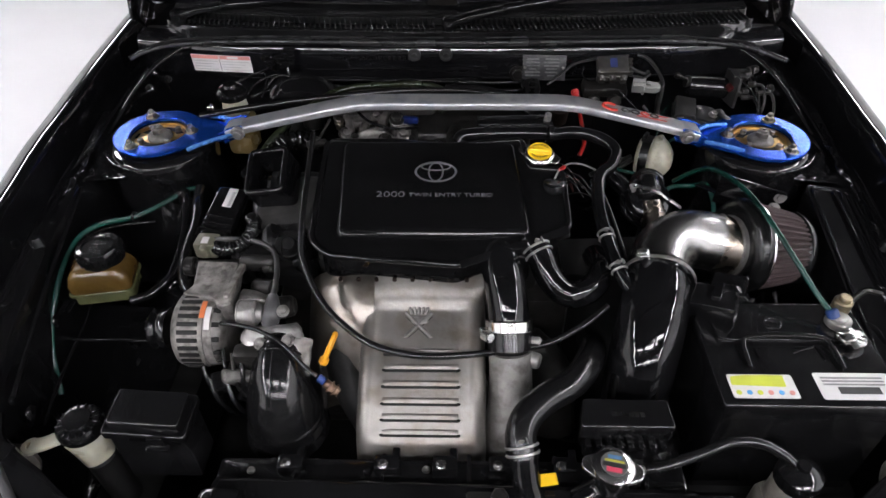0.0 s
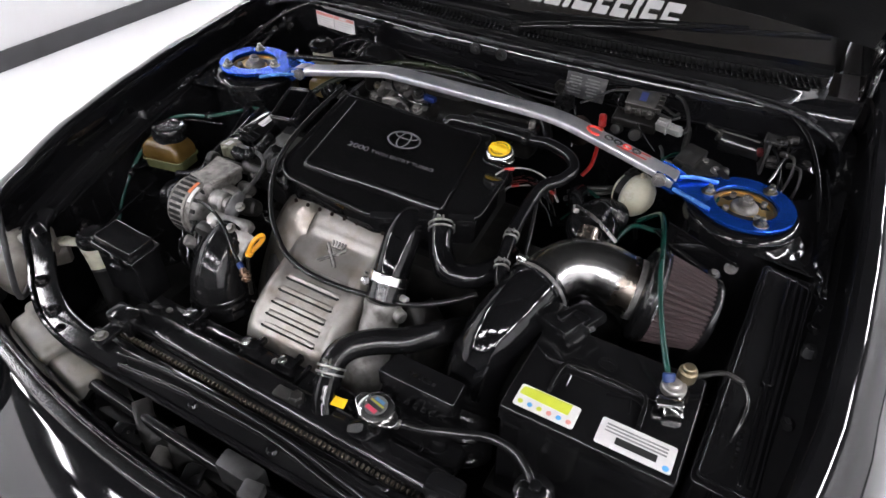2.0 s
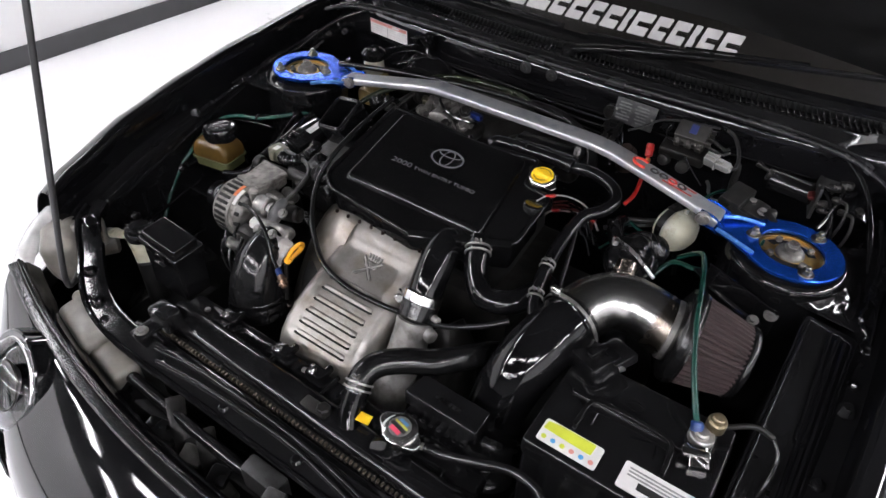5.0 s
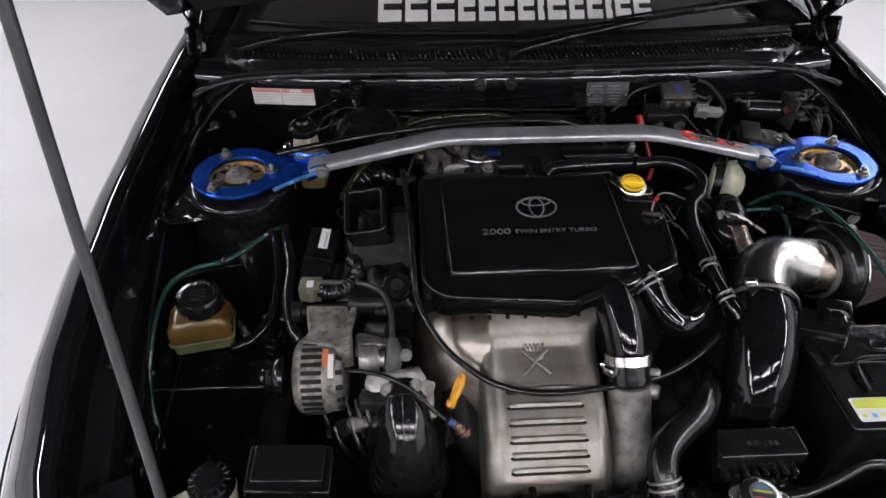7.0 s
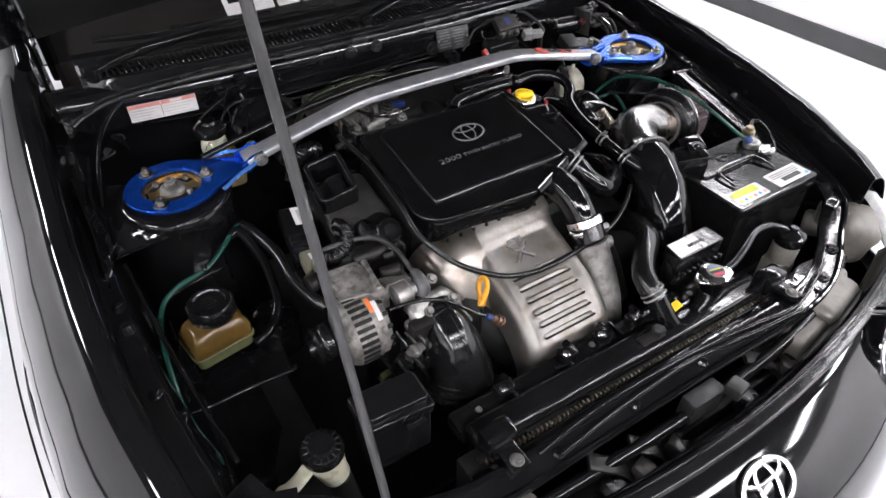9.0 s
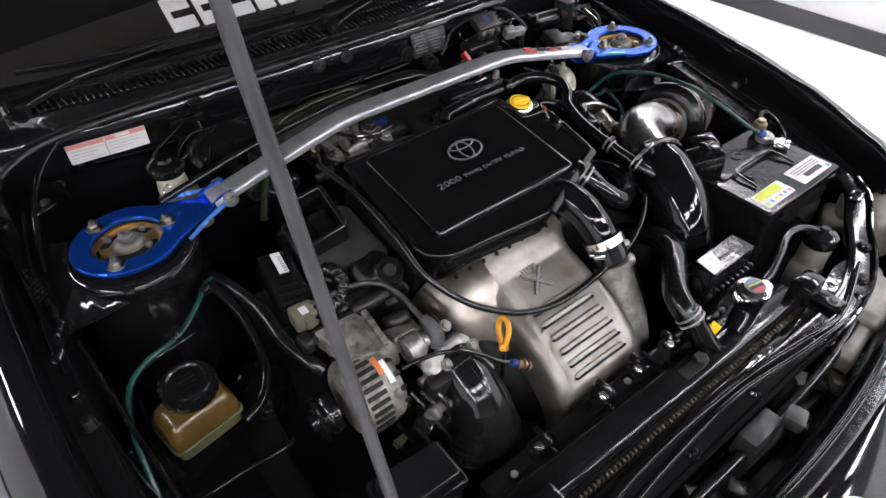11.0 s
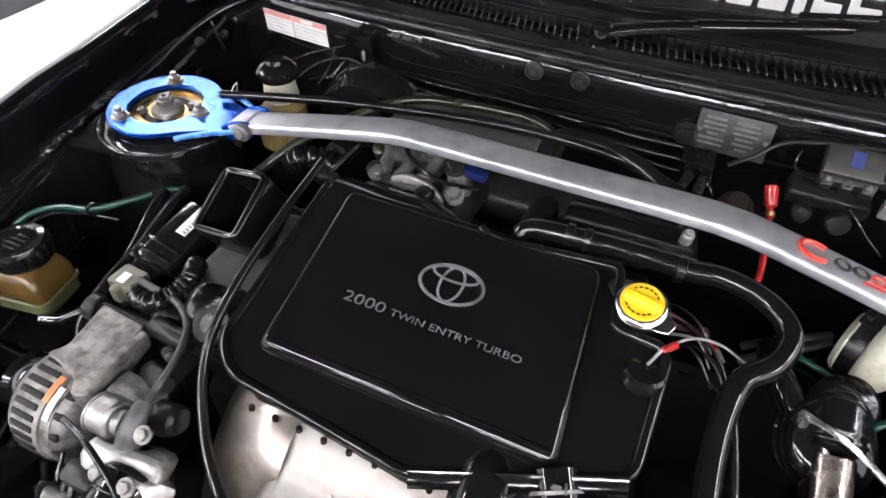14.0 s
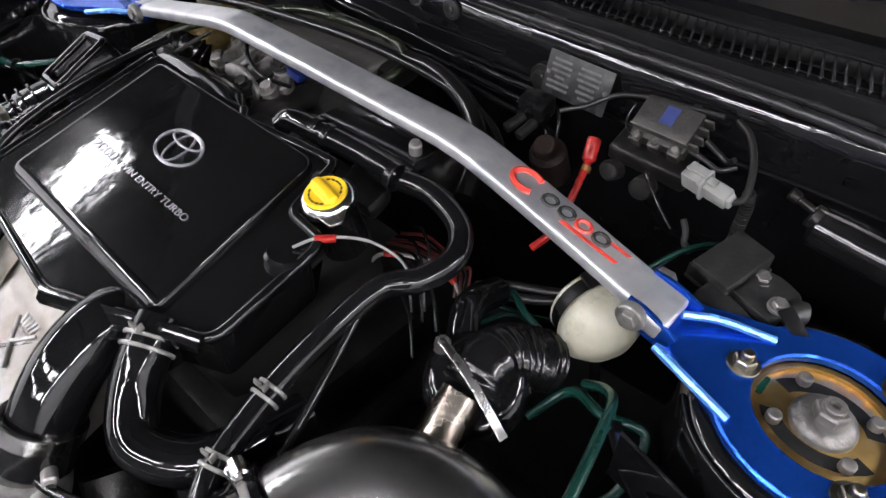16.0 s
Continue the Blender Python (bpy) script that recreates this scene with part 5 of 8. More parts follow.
# black wiring duct behind the cover
wd = thing("wiring_duct", (0.08, -0.045, 0.86), "black plastic wiring duct behind the engine cover", "duct")
part("pipe", tube([(0.002, -0.062, 0.876), (0.012, -0.055, 0.884), (0.05, -0.052, 0.886), (0.10, -0.046, 0.884), (0.165, -0.042, 0.881)], 0.0115, n=14), GLOSS, wd)
part("tray", box(0.125, 0.040, 0.018, (0.098, -0.018, 0.884), 0.004, (-4, 0, 2)), PLASTIC, wd)
for x in (0.045, 0.062, 0.150):
    part("strap", ring((x, -0.0505, 0.8855), (x + 0.008, -0.050, 0.8852), 0.0135, 0.011), RUBBER, wd)
part("union", join(rod((0.150, -0.020, 0.885), (0.152, -0.022, 0.905), 0.006), rod((0.152, -0.022, 0.898), (0.152, -0.022, 0.908), 0.0045)), CAST, wd)

# ---- alternator and its neighbours ----
alt = thing("alternator", (-0.345, -0.345, 0.68), "dirty cast aluminium alternator with cooling slots", "alternator")
LUGCAST = mat("dirty cast bracket", (0.20, 0.19, 0.177), 0.50, 0.4, var=0.6, scale=45, bump=0.9, fine=240, dust=0.85, dustcol=(0.040, 0.032, 0.026), wave=0.5)
A0 = V((-0.349, -0.350, 0.742))
part("drive_end", lathe([(0, -0.044), (0.030, -0.044), (0.044, -0.041), (0.051, -0.036), (0.054, -0.029), (0.054, 0.006), (0.0, 0.006)], Matrix.Translation(A0) @ pose(0, 0, 0, 0, 90, 0), 40), LUGCAST, alt)
part("stator", lathe([(0, 0.006), (0.0515, 0.006), (0.0515, 0.018), (0, 0.018)], Matrix.Translation(A0) @ pose(0, 0, 0, 0, 90, 0), 40), LUGCAST, alt, "dirty stator band")
part("rear_end", lathe([(0, 0.016), (0.051, 0.016), (0.049, 0.022), (0.043, 0.027), (0.034, 0.030), (0, 0.031)], Matrix.Translation(A0) @ pose(0, 0, 0, 0, 90, 0), 40), CAST, alt)
for k in range(30):
    m = Matrix.Translation(A0) @ Matrix.Rotation(radians(12 * k), 4, "X") @ Matrix.Translation((-0.014, 0, 0.0535))
    part("vent", moved(box(0.028, 0.0062, 0.004, (0, 0, 0), 0.001), m), DARK, alt, "dark cooling slot")
    if k % 2:
        m2 = Matrix.Translation(A0) @ Matrix.Rotation(radians(12 * k), 4, "X") @ Matrix.Translation((0.021, 0, 0.0485))
        part("vent", moved(box(0.013, 0.007, 0.004, (0, 0, 0), 0.001), m2), DARK, alt, "dark cooling slot")
part("pulley", lathe([(0, -0.092), (0.012, -0.092), (0.014, -0.084), (0.026, -0.084), (0.030, -0.080), (0.025, -0.074), (0.030, -0.068), (0.030, -0.058), (0, -0.056)], Matrix.Translation(A0) @ pose(0, 0, 0, 0, 90, 0), 30), PLASTIC, alt, "black drive pulley")
part("mounting_lug", weathered(join(slab(rounded([(-0.381, -0.266), (-0.318, -0.270), (-0.311, -0.318), (-0.307, -0.358), (-0.322, -0.362), (-0.334, -0.346), (-0.382, -0.337), (-0.370, -0.318)], 0.006), 0.799, 0.028, 0.003), box(0.010, 0.070, 0.010, (-0.3135, -0.312, 0.799), 0.003, (0, 0, -6), 2)), 0.0022, 55, 2), LUGCAST, alt, "dirty cast mounting bracket")
lab_m = Matrix.Translation(A0) @ Matrix.Rotation(radians(30), 4, "X")
lb = part("sticker", moved(sheet([[(0.0085 + 0.0075 * i, 0.0530 * math.sin(radians(-14 + 6 * j)), 0.0535 * math.cos(radians(-14 + 6 * j))) for j in range(7)] for i in range(2)], 0.0005), lab_m), PAPER, alt, "white and orange sticker")
part("sticker_band", moved(sheet([[(0.0015 + 0.007 * i, 0.0545 * math.sin(radians(3 + 7 * j)), 0.0552 * math.cos(radians(3 + 7 * j))) for j in range(5)] for i in range(2)], 0.0004), lab_m), mat("orange print", (0.55, 0.15, 0.045), 0.5, bump=0.0), lb)
part("pivot_bush", join(rod((-0.400, -0.268, 0.787), (-0.310, -0.264, 0.787), 0.009), rod((-0.402, -0.268, 0.787), (-0.386, -0.268, 0.787), 0.0145), rod((-0.306, -0.264, 0.787), (-0.292, -0.264, 0.787), 0.009)), CASTDARK, alt, "dark pivot bush and bolt")
part("terminal_cover", join(rod((-0.298, -0.358, 0.782), (-0.272, -0.358, 0.783), 0.0185), rod((-0.273, -0.358, 0.783), (-0.264, -0.358, 0.783), 0.012), ring((-0.2985, -0.358, 0.782), (-0.2955, -0.358, 0.782), 0.0195, 0.016)), BRIGHTCAST, alt, "pale cast end cover")
part("boot", tube([(-0.253, -0.338, 0.797), (-0.252, -0.350, 0.794), (-0.252, -0.362, 0.784), (-0.256, -0.368, 0.772)], [0.0075, 0.010, 0.0125, 0.012], n=16), mat("grey boot", (0.06, 0.06, 0.062), 0.4, var=0.3, scale=40, bump=0.3), alt, "grey rubber boot", smooth=70)

th = thing("water_outlet", (-0.24, -0.37, 0.70), "pale dirty cast water outlet", "casting")
part("casting", weathered(join(box(0.078, 0.046, 0.034, (-0.250, -0.384, 0.752), 0.008, (32, 6, 8), 2), box(0.046, 0.050, 0.030, (-0.222, -0.400, 0.742), 0.006, (38, 28, 20), 2), box(0.050, 0.030, 0.026, (-0.272, -0.394, 0.742), 0.005, (20, -15, -10), 2)), 0.007, 60, 4), BRIGHTCAST, th, smooth=45)
part("neck", weathered(rod((-0.27, -0.335, 0.765), (-0.228, -0.330, 0.770), 0.016), 0.003, 60, 2), CASTDARK, th)
part("flange", join(box(0.05, 0.025, 0.06, (-0.275, -0.402, 0.735), 0.008, (10, 0, 0)), box(0.03, 0.03, 0.03, (-0.30, -0.41, 0.715), 0.006)), CASTDARK, th)
for q in ((-0.222, -0.402, 0.778), (-0.262, -0.400, 0.768), (-0.235, -0.362, 0.792)):
    part("bolt", hexbolt(q, (0.1, -0.5, 0.8), 0.006, 0.006), CAST, th)

plug = thing("wiring_plug", (-0.31, -0.42, 0.70), "black wiring plugs beneath the alternator", "wiring plug")
part("plug_body", join(box(0.04, 0.025, 0.03, (-0.315, -0.420, 0.712), 0.004, (20, 10, 30)), box(0.025, 0.02, 0.025, (-0.285, -0.428, 0.700), 0.003, (0, 30, 10))), PLASTIC, plug)
for k, (x, y) in enumerate(((-0.35, -0.405), (-0.335, -0.425), (-0.31, -0.43), (-0.29, -0.42))):
    part("wire", tube([(x, y, 0.725), (x + 0.01, y - 0.015, 0.70), (x + 0.02, y - 0.01, 0.66), (x + 0.02, y + 0.01, 0.62)], 0.0035, n=8), RUBBER, plug)
hose("alternator_wire", [(-0.382, -0.225, 0.803), (-0.34, -0.234, 0.812), (-0.298, -0.240, 0.813), (-0.268, -0.260, 0.812), (-0.256, -0.292, 0.806), (-0.254, -0.325, 0.798), (-0.253, -0.345, 0.795)], 0.0040, mat("grey conduit", (0.022, 0.022, 0.022), 0.45, dust=0.2), "dusty grey wiring conduit", category="cable")
hose("sensor_cable", [(-0.318, -0.379, 0.785), (-0.295, -0.384, 0.788), (-0.262, -0.394, 0.788), (-0.229, -0.408, 0.777), (-0.200, -0.426, 0.754), (-0.183, -0.434, 0.744)], 0.0031, RUBBER, "black sheathed sensor cable", category="cable")
sn = thing("exhaust_sensor", (-0.15, -0.45, 0.70), "coppery exhaust sensor with a blue collar", "sensor")
part("collar", rod((-0.181, -0.435, 0.743), (-0.172, -0.439, 0.737), 0.0055), mat("blue collar", (0.008, 0.03, 0.14), 0.4), sn, "blue collar")
part("body", join(rod((-0.172, -0.439, 0.737), (-0.154, -0.4475, 0.7245), 0.0060), ring((-0.166, -0.442, 0.733), (-0.164, -0.443, 0.7315), 0.009, 0.006), ring((-0.160, -0.4447, 0.729), (-0.158, -0.4456, 0.7275), 0.009, 0.006)), COPPER, sn)

dip = thing("dipstick", (-0.172, -0.42, 0.70), "orange-yellow looped dipstick handle", "dipstick")
dm = aim((-0.175, -0.414, 0.752), (-0.159, -0.394, 0.783))
dw = V((-0.063, 0.853, -0.518))
loop = [(0.003, 0.0), (0.006, 0.008), (0.0100, 0.018), (0.0110, 0.027), (0.0080, 0.035), (0.0, 0.039)]
loop = loop + [(-a, b) for a, b in loop[::-1][1:]] + [(0.003, 0.0)]
part("loop", tube([dm @ V((0, 0, b)) + dw * a for a, b in loop], 0.0040, n=10), ORANGE, dip, "orange looped tag")
part("collar", rod(dm @ V((0, 0, -0.006)), dm @ V((0, 0, 0.004)), 0.0065), ORANGE, dip)
part("stem", rod((-0.178, -0.418, 0.745), (-0.184, -0.424, 0.66), 0.0035), CASTDARK, dip, "dark steel stem")

# ---- cam belt cover and duct ----
cb = thing("belt_cover", (-0.28, -0.17, 0.70), "dusty grey-black plastic belt cover", "belt cover")
part("cover_body", weathered(join(slab(rounded([(-0.338, -0.25), (-0.218, -0.262), (-0.212, -0.06), (-0.325, -0.05)], 0.02), lambda x, y: 0.800 + 0.10 * (y + 0.2), 0.06, 0.012), box(0.062, 0.045, 0.03, (-0.258, -0.222, 0.806), 0.012, (20, 10, 15), 2)), 0.012, 40, 4), DULL, cb)
part("round_boss", join(rod((-0.246, -0.240, 0.800), (-0.246, -0.250, 0.818), 0.022), rod((-0.246, -0.249, 0.816), (-0.246, -0.252, 0.820), 0.010)), DULL, cb, "round black bung")
part("dusty_top", weathered(slab(rounded([(-0.322, -0.205), (-0.222, -0.215), (-0.216, -0.085), (-0.312, -0.080)], 0.016), lambda x, y: 0.812 + 0.10 * (y + 0.2) + 0.1 * (x + 0.27), 0.02, 0.008), 0.004, 35, 1), mat("dusty worn plastic", (0.040, 0.039, 0.038), 0.42, var=0.5, scale=14, bump=0.4, fine=220, dust=0.6, dustcol=(0.10, 0.096, 0.09), spec=0.35, wave=0.4), cb, "dusty grey upper face")
duct = thing("air_scoop", (-0.29, -0.142, 0.83), "black open-topped rectangular air duct", "air duct")
fm = Matrix.Translation((-0.2935, -0.139, 0.870)) @ pose(0, 0, 0, 26, -10, -4)
outer, inner = rect(-0.033, -0.040, 0.033, 0.040, 0.010), rect(-0.025, -0.032, 0.025, 0.032, 0.006)
bm = bmesh.new()
vs = [[bm.verts.new((x, y, z)) for x, y in pl] for pl, z in ((outer, -0.05), (outer, 0.0), (inset(outer, 0.002), 0.003), (inset(inner, -0.002), 0.003), (inner, 0.0), (inner, -0.05))]
for a, b in zip(vs, vs[1:]):
    for k in range(len(a)):
        j = (k + 1) % len(a)
        bm.faces.new((a[k], a[j], b[j], b[k]))
part("duct_wall", moved(bm, fm), GLOSS, duct)
rimpts = [(x, y, 0.002) for x, y in rect(-0.029, -0.036, 0.029, 0.036, 0.008)]
part("rim", moved(tube(rimpts + rimpts[:1], 0.0048, n=10, curve=False), fm), GLOSS, duct, "rounded glossy rim", smooth=70)
part("inner_step", moved(box(0.030, 0.045, 0.02, (0.008, -0.006, -0.035), 0.004), fm), PLASTIC, duct)
part("lug", moved(ring((-0.041, 0.008, -0.012), (-0.041, 0.008, -0.007), 0.009, 0.004), fm), PLASTIC, duct)
coil = thing("ignition_module", (-0.366, -0.155, 0.76), "black ribbed ignition module with a white barcode sticker", "ignition module")
cmx = pose(-0.368, -0.158, 0.800, 10, 8, -5)
part("case", moved(join(box(0.048, 0.088, 0.036, (0, 0, 0), 0.005), box(0.040, 0.022, 0.03, (-0.004, -0.052, -0.006), 0.004)), cmx), PLASTIC, coil)
for y in (-0.020, -0.034, -0.048):
    part("rib", moved(box(0.044, 0.003, 0.004, (-0.002, y, 0.019), 0.001), cmx), GLOSS, coil)
stk = part("sticker", moved(box(0.014, 0.040, 0.0006, (0.002, 0.020, 0.0184), 0), cmx), PAPER, coil, "white barcode sticker")
for k in range(7):
    part("print_bar", moved(box(0.005, 0.0022, 0.0004, (0.005, 0.004 + 0.0045 * k, 0.0189), 0), cmx), INKGREY, stk)
con = thing("wiring_connector", (-0.375, -0.235, 0.78), "beige wiring connector with a corrugated loom", "wiring connector")
part("connector_shell", join(box(0.034, 0.030, 0.028, (-0.376, -0.232, 0.797), 0.004, (0, 0, -4)), box(0.012, 0.018, 0.02, (-0.376, -0.246, 0.800), 0.003)), BEIGE, con)
part("white_tab", box(0.010, 0.014, 0.001, (-0.376, -0.236, 0.8118), 0), PAPER, con)
part("loom", tube([(-0.362, -0.238, 0.800), (-0.345, -0.246, 0.802), (-0.325, -0.244, 0.806), (-0.310, -0.228, 0.812), (-0.308, -0.205, 0.818), (-0.315, -0.19, 0.815)], 0.0105, n=14, rib=0.0016, pitch=0.006), RUBBER, con, "black corrugated loom", smooth=70)
hose("engine_loom", [(-0.440, -0.075, 0.79), (-0.428, -0.12, 0.795), (-0.415, -0.175, 0.79), (-0.413, -0.235, 0.782), (-0.402, -0.282, 0.772), (-0.39, -0.30, 0.76)], 0.010, RUBBER, "thick black wiring loom", category="cable")
hose("bracket_tube", [(-0.468, -0.10, 0.795), (-0.452, -0.105, 0.80), (-0.443, -0.135, 0.795), (-0.437, -0.18, 0.775), (-0.445, -0.235, 0.745), (-0.47, -0.268, 0.73), (-0.50, -0.28, 0.725)], 0.0075, GLOSS, "black return hose to the fluid tank")
hose("green_hose", [(-0.432, -0.075, 0.792), (-0.455, -0.088, 0.798), (-0.48, -0.118, 0.796), (-0.522, -0.152, 0.790), (-0.575, -0.165, 0.784), (-0.606, -0.195, 0.775), (-0.622, -0.25, 0.74), (-0.625, -0.32, 0.68), (-0.605, -0.38, 0.62)], 0.0045, GREEN, "thin green hose along the inner wing")
hose("brake_line", [(-0.50, -0.14, 0.770), (-0.56, -0.150, 0.768), (-0.60, -0.17, 0.765), (-0.625, -0.20, 0.75)], 0.0026, GLOSS, "thin black brake line", category="pipe")
for q in ((-0.522, -0.152, 0.788), (-0.455, -0.10, 0.796)):
    ct = thing("cable_tie", q, "small black cable tie", "cable tie", "cable ties")
    part("tie", ring((q[0] - 0.002, q[1] + 0.001, q[2] + 0.002), (q[0] + 0.002, q[1] - 0.001, q[2] + 0.002), 0.009, 0.006, 16), RUBBER, ct)

# ---- tanks and boxes along the wings ----
ps = thing("fluid_reservoir", (-0.545, -0.265, 0.69), "amber plastic fluid reservoir with a black screw cap", "fluid reservoir")
def pts4(s0, s1):
    c, sn = math.cos(radians(10)), math.sin(radians(10))
    q = [(-0.049 * s0, -0.034 * s1), (0.049 * s0, -0.034 * s1), (0.049 * s0, 0.034 * s1), (-0.049 * s0, 0.034 * s1)]
    return rounded([(-0.547 + x * c - y * sn, -0.250 + x * sn + y * c) for x, y in q], 0.013, 5)


upper = bmesh.new()
lv = []
for sc, z in ((0.93, 0.742), (0.96, 0.747), (0.94, 0.758), (0.86, 0.769), (0.74, 0.777), (0.62, 0.780)):
    lv.append([upper.verts.new((x, y, z)) for x, y in pts4(sc, sc)])
for a, b in zip(lv, lv[1:]):
    for k in range(len(a)):
        j = (k + 1) % len(a)
        upper.faces.new((a[k], a[j], b[j], b[k]))
upper.faces.new(lv[0][::-1])
upper.faces.new(lv[-1])
part("upper_tank", upper, AMBER, ps, "amber translucent upper half", smooth=60)
part("seam", slab(pts4(0.99, 1.01), 0.743, 0.004, 0.0015), TANKLOW, ps)
part("lower_tank", slab(pts4(0.91, 0.90), 0.7395, 0.018, 0.004), TANKLOW, ps, "greenish translucent lower half")
cp = part("cap", lathe([(0, 0.778), (0.0315, 0.778), (0.033, 0.782), (0.033, 0.800), (0.030, 0.805), (0.024, 0.806), (0.022, 0.8035), (0, 0.803)], Matrix.Translation((-0.541, -0.241, 0)), 40), PLASTIC, ps, "black ribbed screw cap")
for k in range(20):
    a = 2 * math.pi * k / 20
    part("grip", box(0.004, 0.005, 0.018, (-0.541 + 0.033 * math.cos(a), -0.241 + 0.033 * math.sin(a), 0.791), 0.0012, (0, 0, math.degrees(a))), PLASTIC, cp)
for k in range(4):
    part("print_bar", box(0.024 - 0.004 * abs(k - 1.5), 0.0024, 0.0006, (-0.541, -0.231 - 0.007 * k, 0.8035), 0), DULL, cp)
part("bracket", join(box(0.02, 0.10, 0.006, (-0.60, -0.25, 0.717), 0.002), box(0.05, 0.04, 0.004, (-0.57, -0.25, 0.7195), 0.001), tube([(-0.608, -0.25, 0.717), (-0.628, -0.25, 0.712), (-0.640, -0.25, 0.70)], 0.005, flat=(0.02, 0.002))), BAY, ps)

br = thing("clutch_fluid_reservoir", (-0.416, 0.112, 0.78), "milky fluid reservoir with a black domed cap", "fluid reservoir")
part("lower_tank", join(rod((-0.412, 0.108, 0.765), (-0.412, 0.108, 0.835), 0.031, b=0.008, n=28), box(0.05, 0.05, 0.04, (-0.405, 0.085, 0.79), 0.012)), mat("yellowed plastic", (0.24, 0.175, 0.075), 0.25, var=0.3, scale=18, bump=0.05, sss=0.15, wave=0.4), br, "yellowed translucent lower tank")
part("upper_tank", lathe([(0, 0.832), (0.024, 0.832), (0.0245, 0.84), (0.022, 0.855), (0.0225, 0.868), (0, 0.868)], Matrix.Translation((-0.416, 0.111, 0)), 30), MILK, br, "milky upper tank")
cp = part("cap", lathe([(0, 0.866), (0.0265, 0.866), (0.0275, 0.870), (0.027, 0.880), (0.021, 0.886), (0.014, 0.888), (0.012, 0.893), (0, 0.894)], Matrix.Translation((-0.417, 0.112, 0)), 36), RUBBER, br, "black rubber cap")
for k in range(24):
    a = 2 * math.pi * k / 24
    part("rib", box(0.0025, 0.003, 0.009, (-0.417 + 0.027 * math.cos(a), 0.112 + 0.027 * math.sin(a), 0.874), 0.0008, (0, 0, math.degrees(a)), 1), RUBBER, cp)

fz = thing("fuse_box", (-0.382, -0.498, 0.68), "black plastic fuse box with a flat lid", "fuse box")
part("case", slab(rect(-0.430, -0.524, -0.334, -0.470, 0.006), 0.735, 0.09, 0.002), PLASTIC, fz)
lid = slab(rounded([(-0.434, -0.528), (-0.330, -0.530), (-0.330, -0.466), (-0.434, -0.464)], 0.006), 0.748, 0.014, 0.003)
part("lid", moved(join(lid, slab(rect(-0.426, -0.522, -0.338, -0.472, 0.006), 0.762, 0.020, 0.003)), pose(-0.382, -0.498, 0.748, 3, 5, 0) @ Matrix.Translation((0.382, 0.498, -0.748))), PLASTIC, fz, "raised black lid")
part("clip", join(box(0.022, 0.006, 0.024, (-0.365, -0.532, 0.735), 0.002), box(0.028, 0.010, 0.006, (-0.365, -0.534, 0.727), 0.002)), PLASTIC, fz)
wb = thing("washer_bottle", (-0.487, -0.493, 0.58), "milky washer bottle neck with a black cap", "washer bottle")
part("neck", tube([(-0.487, -0.493, 0.702), (-0.485, -0.496, 0.688), (-0.481, -0.500, 0.668), (-0.477, -0.503, 0.655)], [0.0270, 0.0255, 0.0215, 0.020], n=24), MILK, wb, "milky plastic neck", smooth=70)
part("collar", join(rod((-0.487, -0.492, 0.694), (-0.487, -0.492, 0.704), 0.029, n=30), tube([(-0.512, -0.500, 0.697), (-0.535, -0.510, 0.694), (-0.552, -0.512, 0.690)], 0.006, flat=(0.010, 0.004)), ring((-0.552, -0.512, 0.686), (-0.552, -0.512, 0.694), 0.012, 0.005)), MILK, wb)
# the neck's lower length is coloured near-black in place of shade
part("lower_neck", rod((-0.478, -0.503, 0.658), (-0.466, -0.51, 0.56), 0.0195), DARK, wb, "lower neck painted near-black to sink into shade")
cp = part("cap", lathe([(0, 0.703), (0.0285, 0.703), (0.030, 0.707), (0.0295, 0.716), (0.026, 0.721), (0.019, 0.722), (0.017, 0.727), (0, 0.728)], Matrix.Translation((-0.487, -0.493, 0)), 36), PLASTIC, wb, "black rubber cap")
for k in range(16):
    a = 2 * math.pi * k / 16
    part("rib", box(0.011, 0.003, 0.003, (-0.487 + 0.022 * math.cos(a), -0.493 + 0.022 * math.sin(a), 0.7225), 0.001, (0, 0, math.degrees(a)), 1), PLASTIC, cp)
ld = thing("wing_ledge", (-0.55, -0.27, 0.64), "black pressed shelf on the inner wing", "shelf")
part("shelf", slab(rounded([(-0.645, -0.30), (-0.46, -0.305), (-0.455, -0.235), (-0.64, -0.225)], 0.012), 0.662, 0.006, 0.002), BAY, ld)
part("shelf_rim", tube([(-0.640, -0.228, 0.664), (-0.645, -0.262, 0.664), (-0.636, -0.296, 0.664), (-0.60, -0.306, 0.664), (-0.53, -0.306, 0.664), (-0.465, -0.308, 0.664), (-0.455, -0.30, 0.66)], 0.0035, n=8), BAY, ld, smooth=70)

# black moulded intercooler duct
MOULD = mat("moulded black plastic", (0.006, 0.006, 0.0065), 0.13, var=0.3, scale=20, bump=0.12, fine=260, dust=0.03, spec=0.5, rvar=0.05, wave=0.10)
ad = thing("air_hose", (-0.24, -0.46, 0.60), "fat black moulded air hose with a ribbed foot", "air hose")
part("elbow", tube([(-0.243, -0.372, 0.735), (-0.242, -0.386, 0.741), (-0.241, -0.402, 0.741), (-0.240, -0.419, 0.730), (-0.239, -0.431, 0.712), (-0.238, -0.438, 0.690), (-0.237, -0.441, 0.668), (-0.236, -0.442, 0.645)],
                   [0.030, 0.0312, 0.0325, 0.0375, 0.0435, 0.0485, 0.0510, 0.0515], n=44), MOULD, ad, smooth=70)
part("neck_rib", ring((-0.2418, -0.388, 0.7415), (-0.2413, -0.3945, 0.7420), 0.0340, 0.030, 36), MOULD, ad, smooth=50)
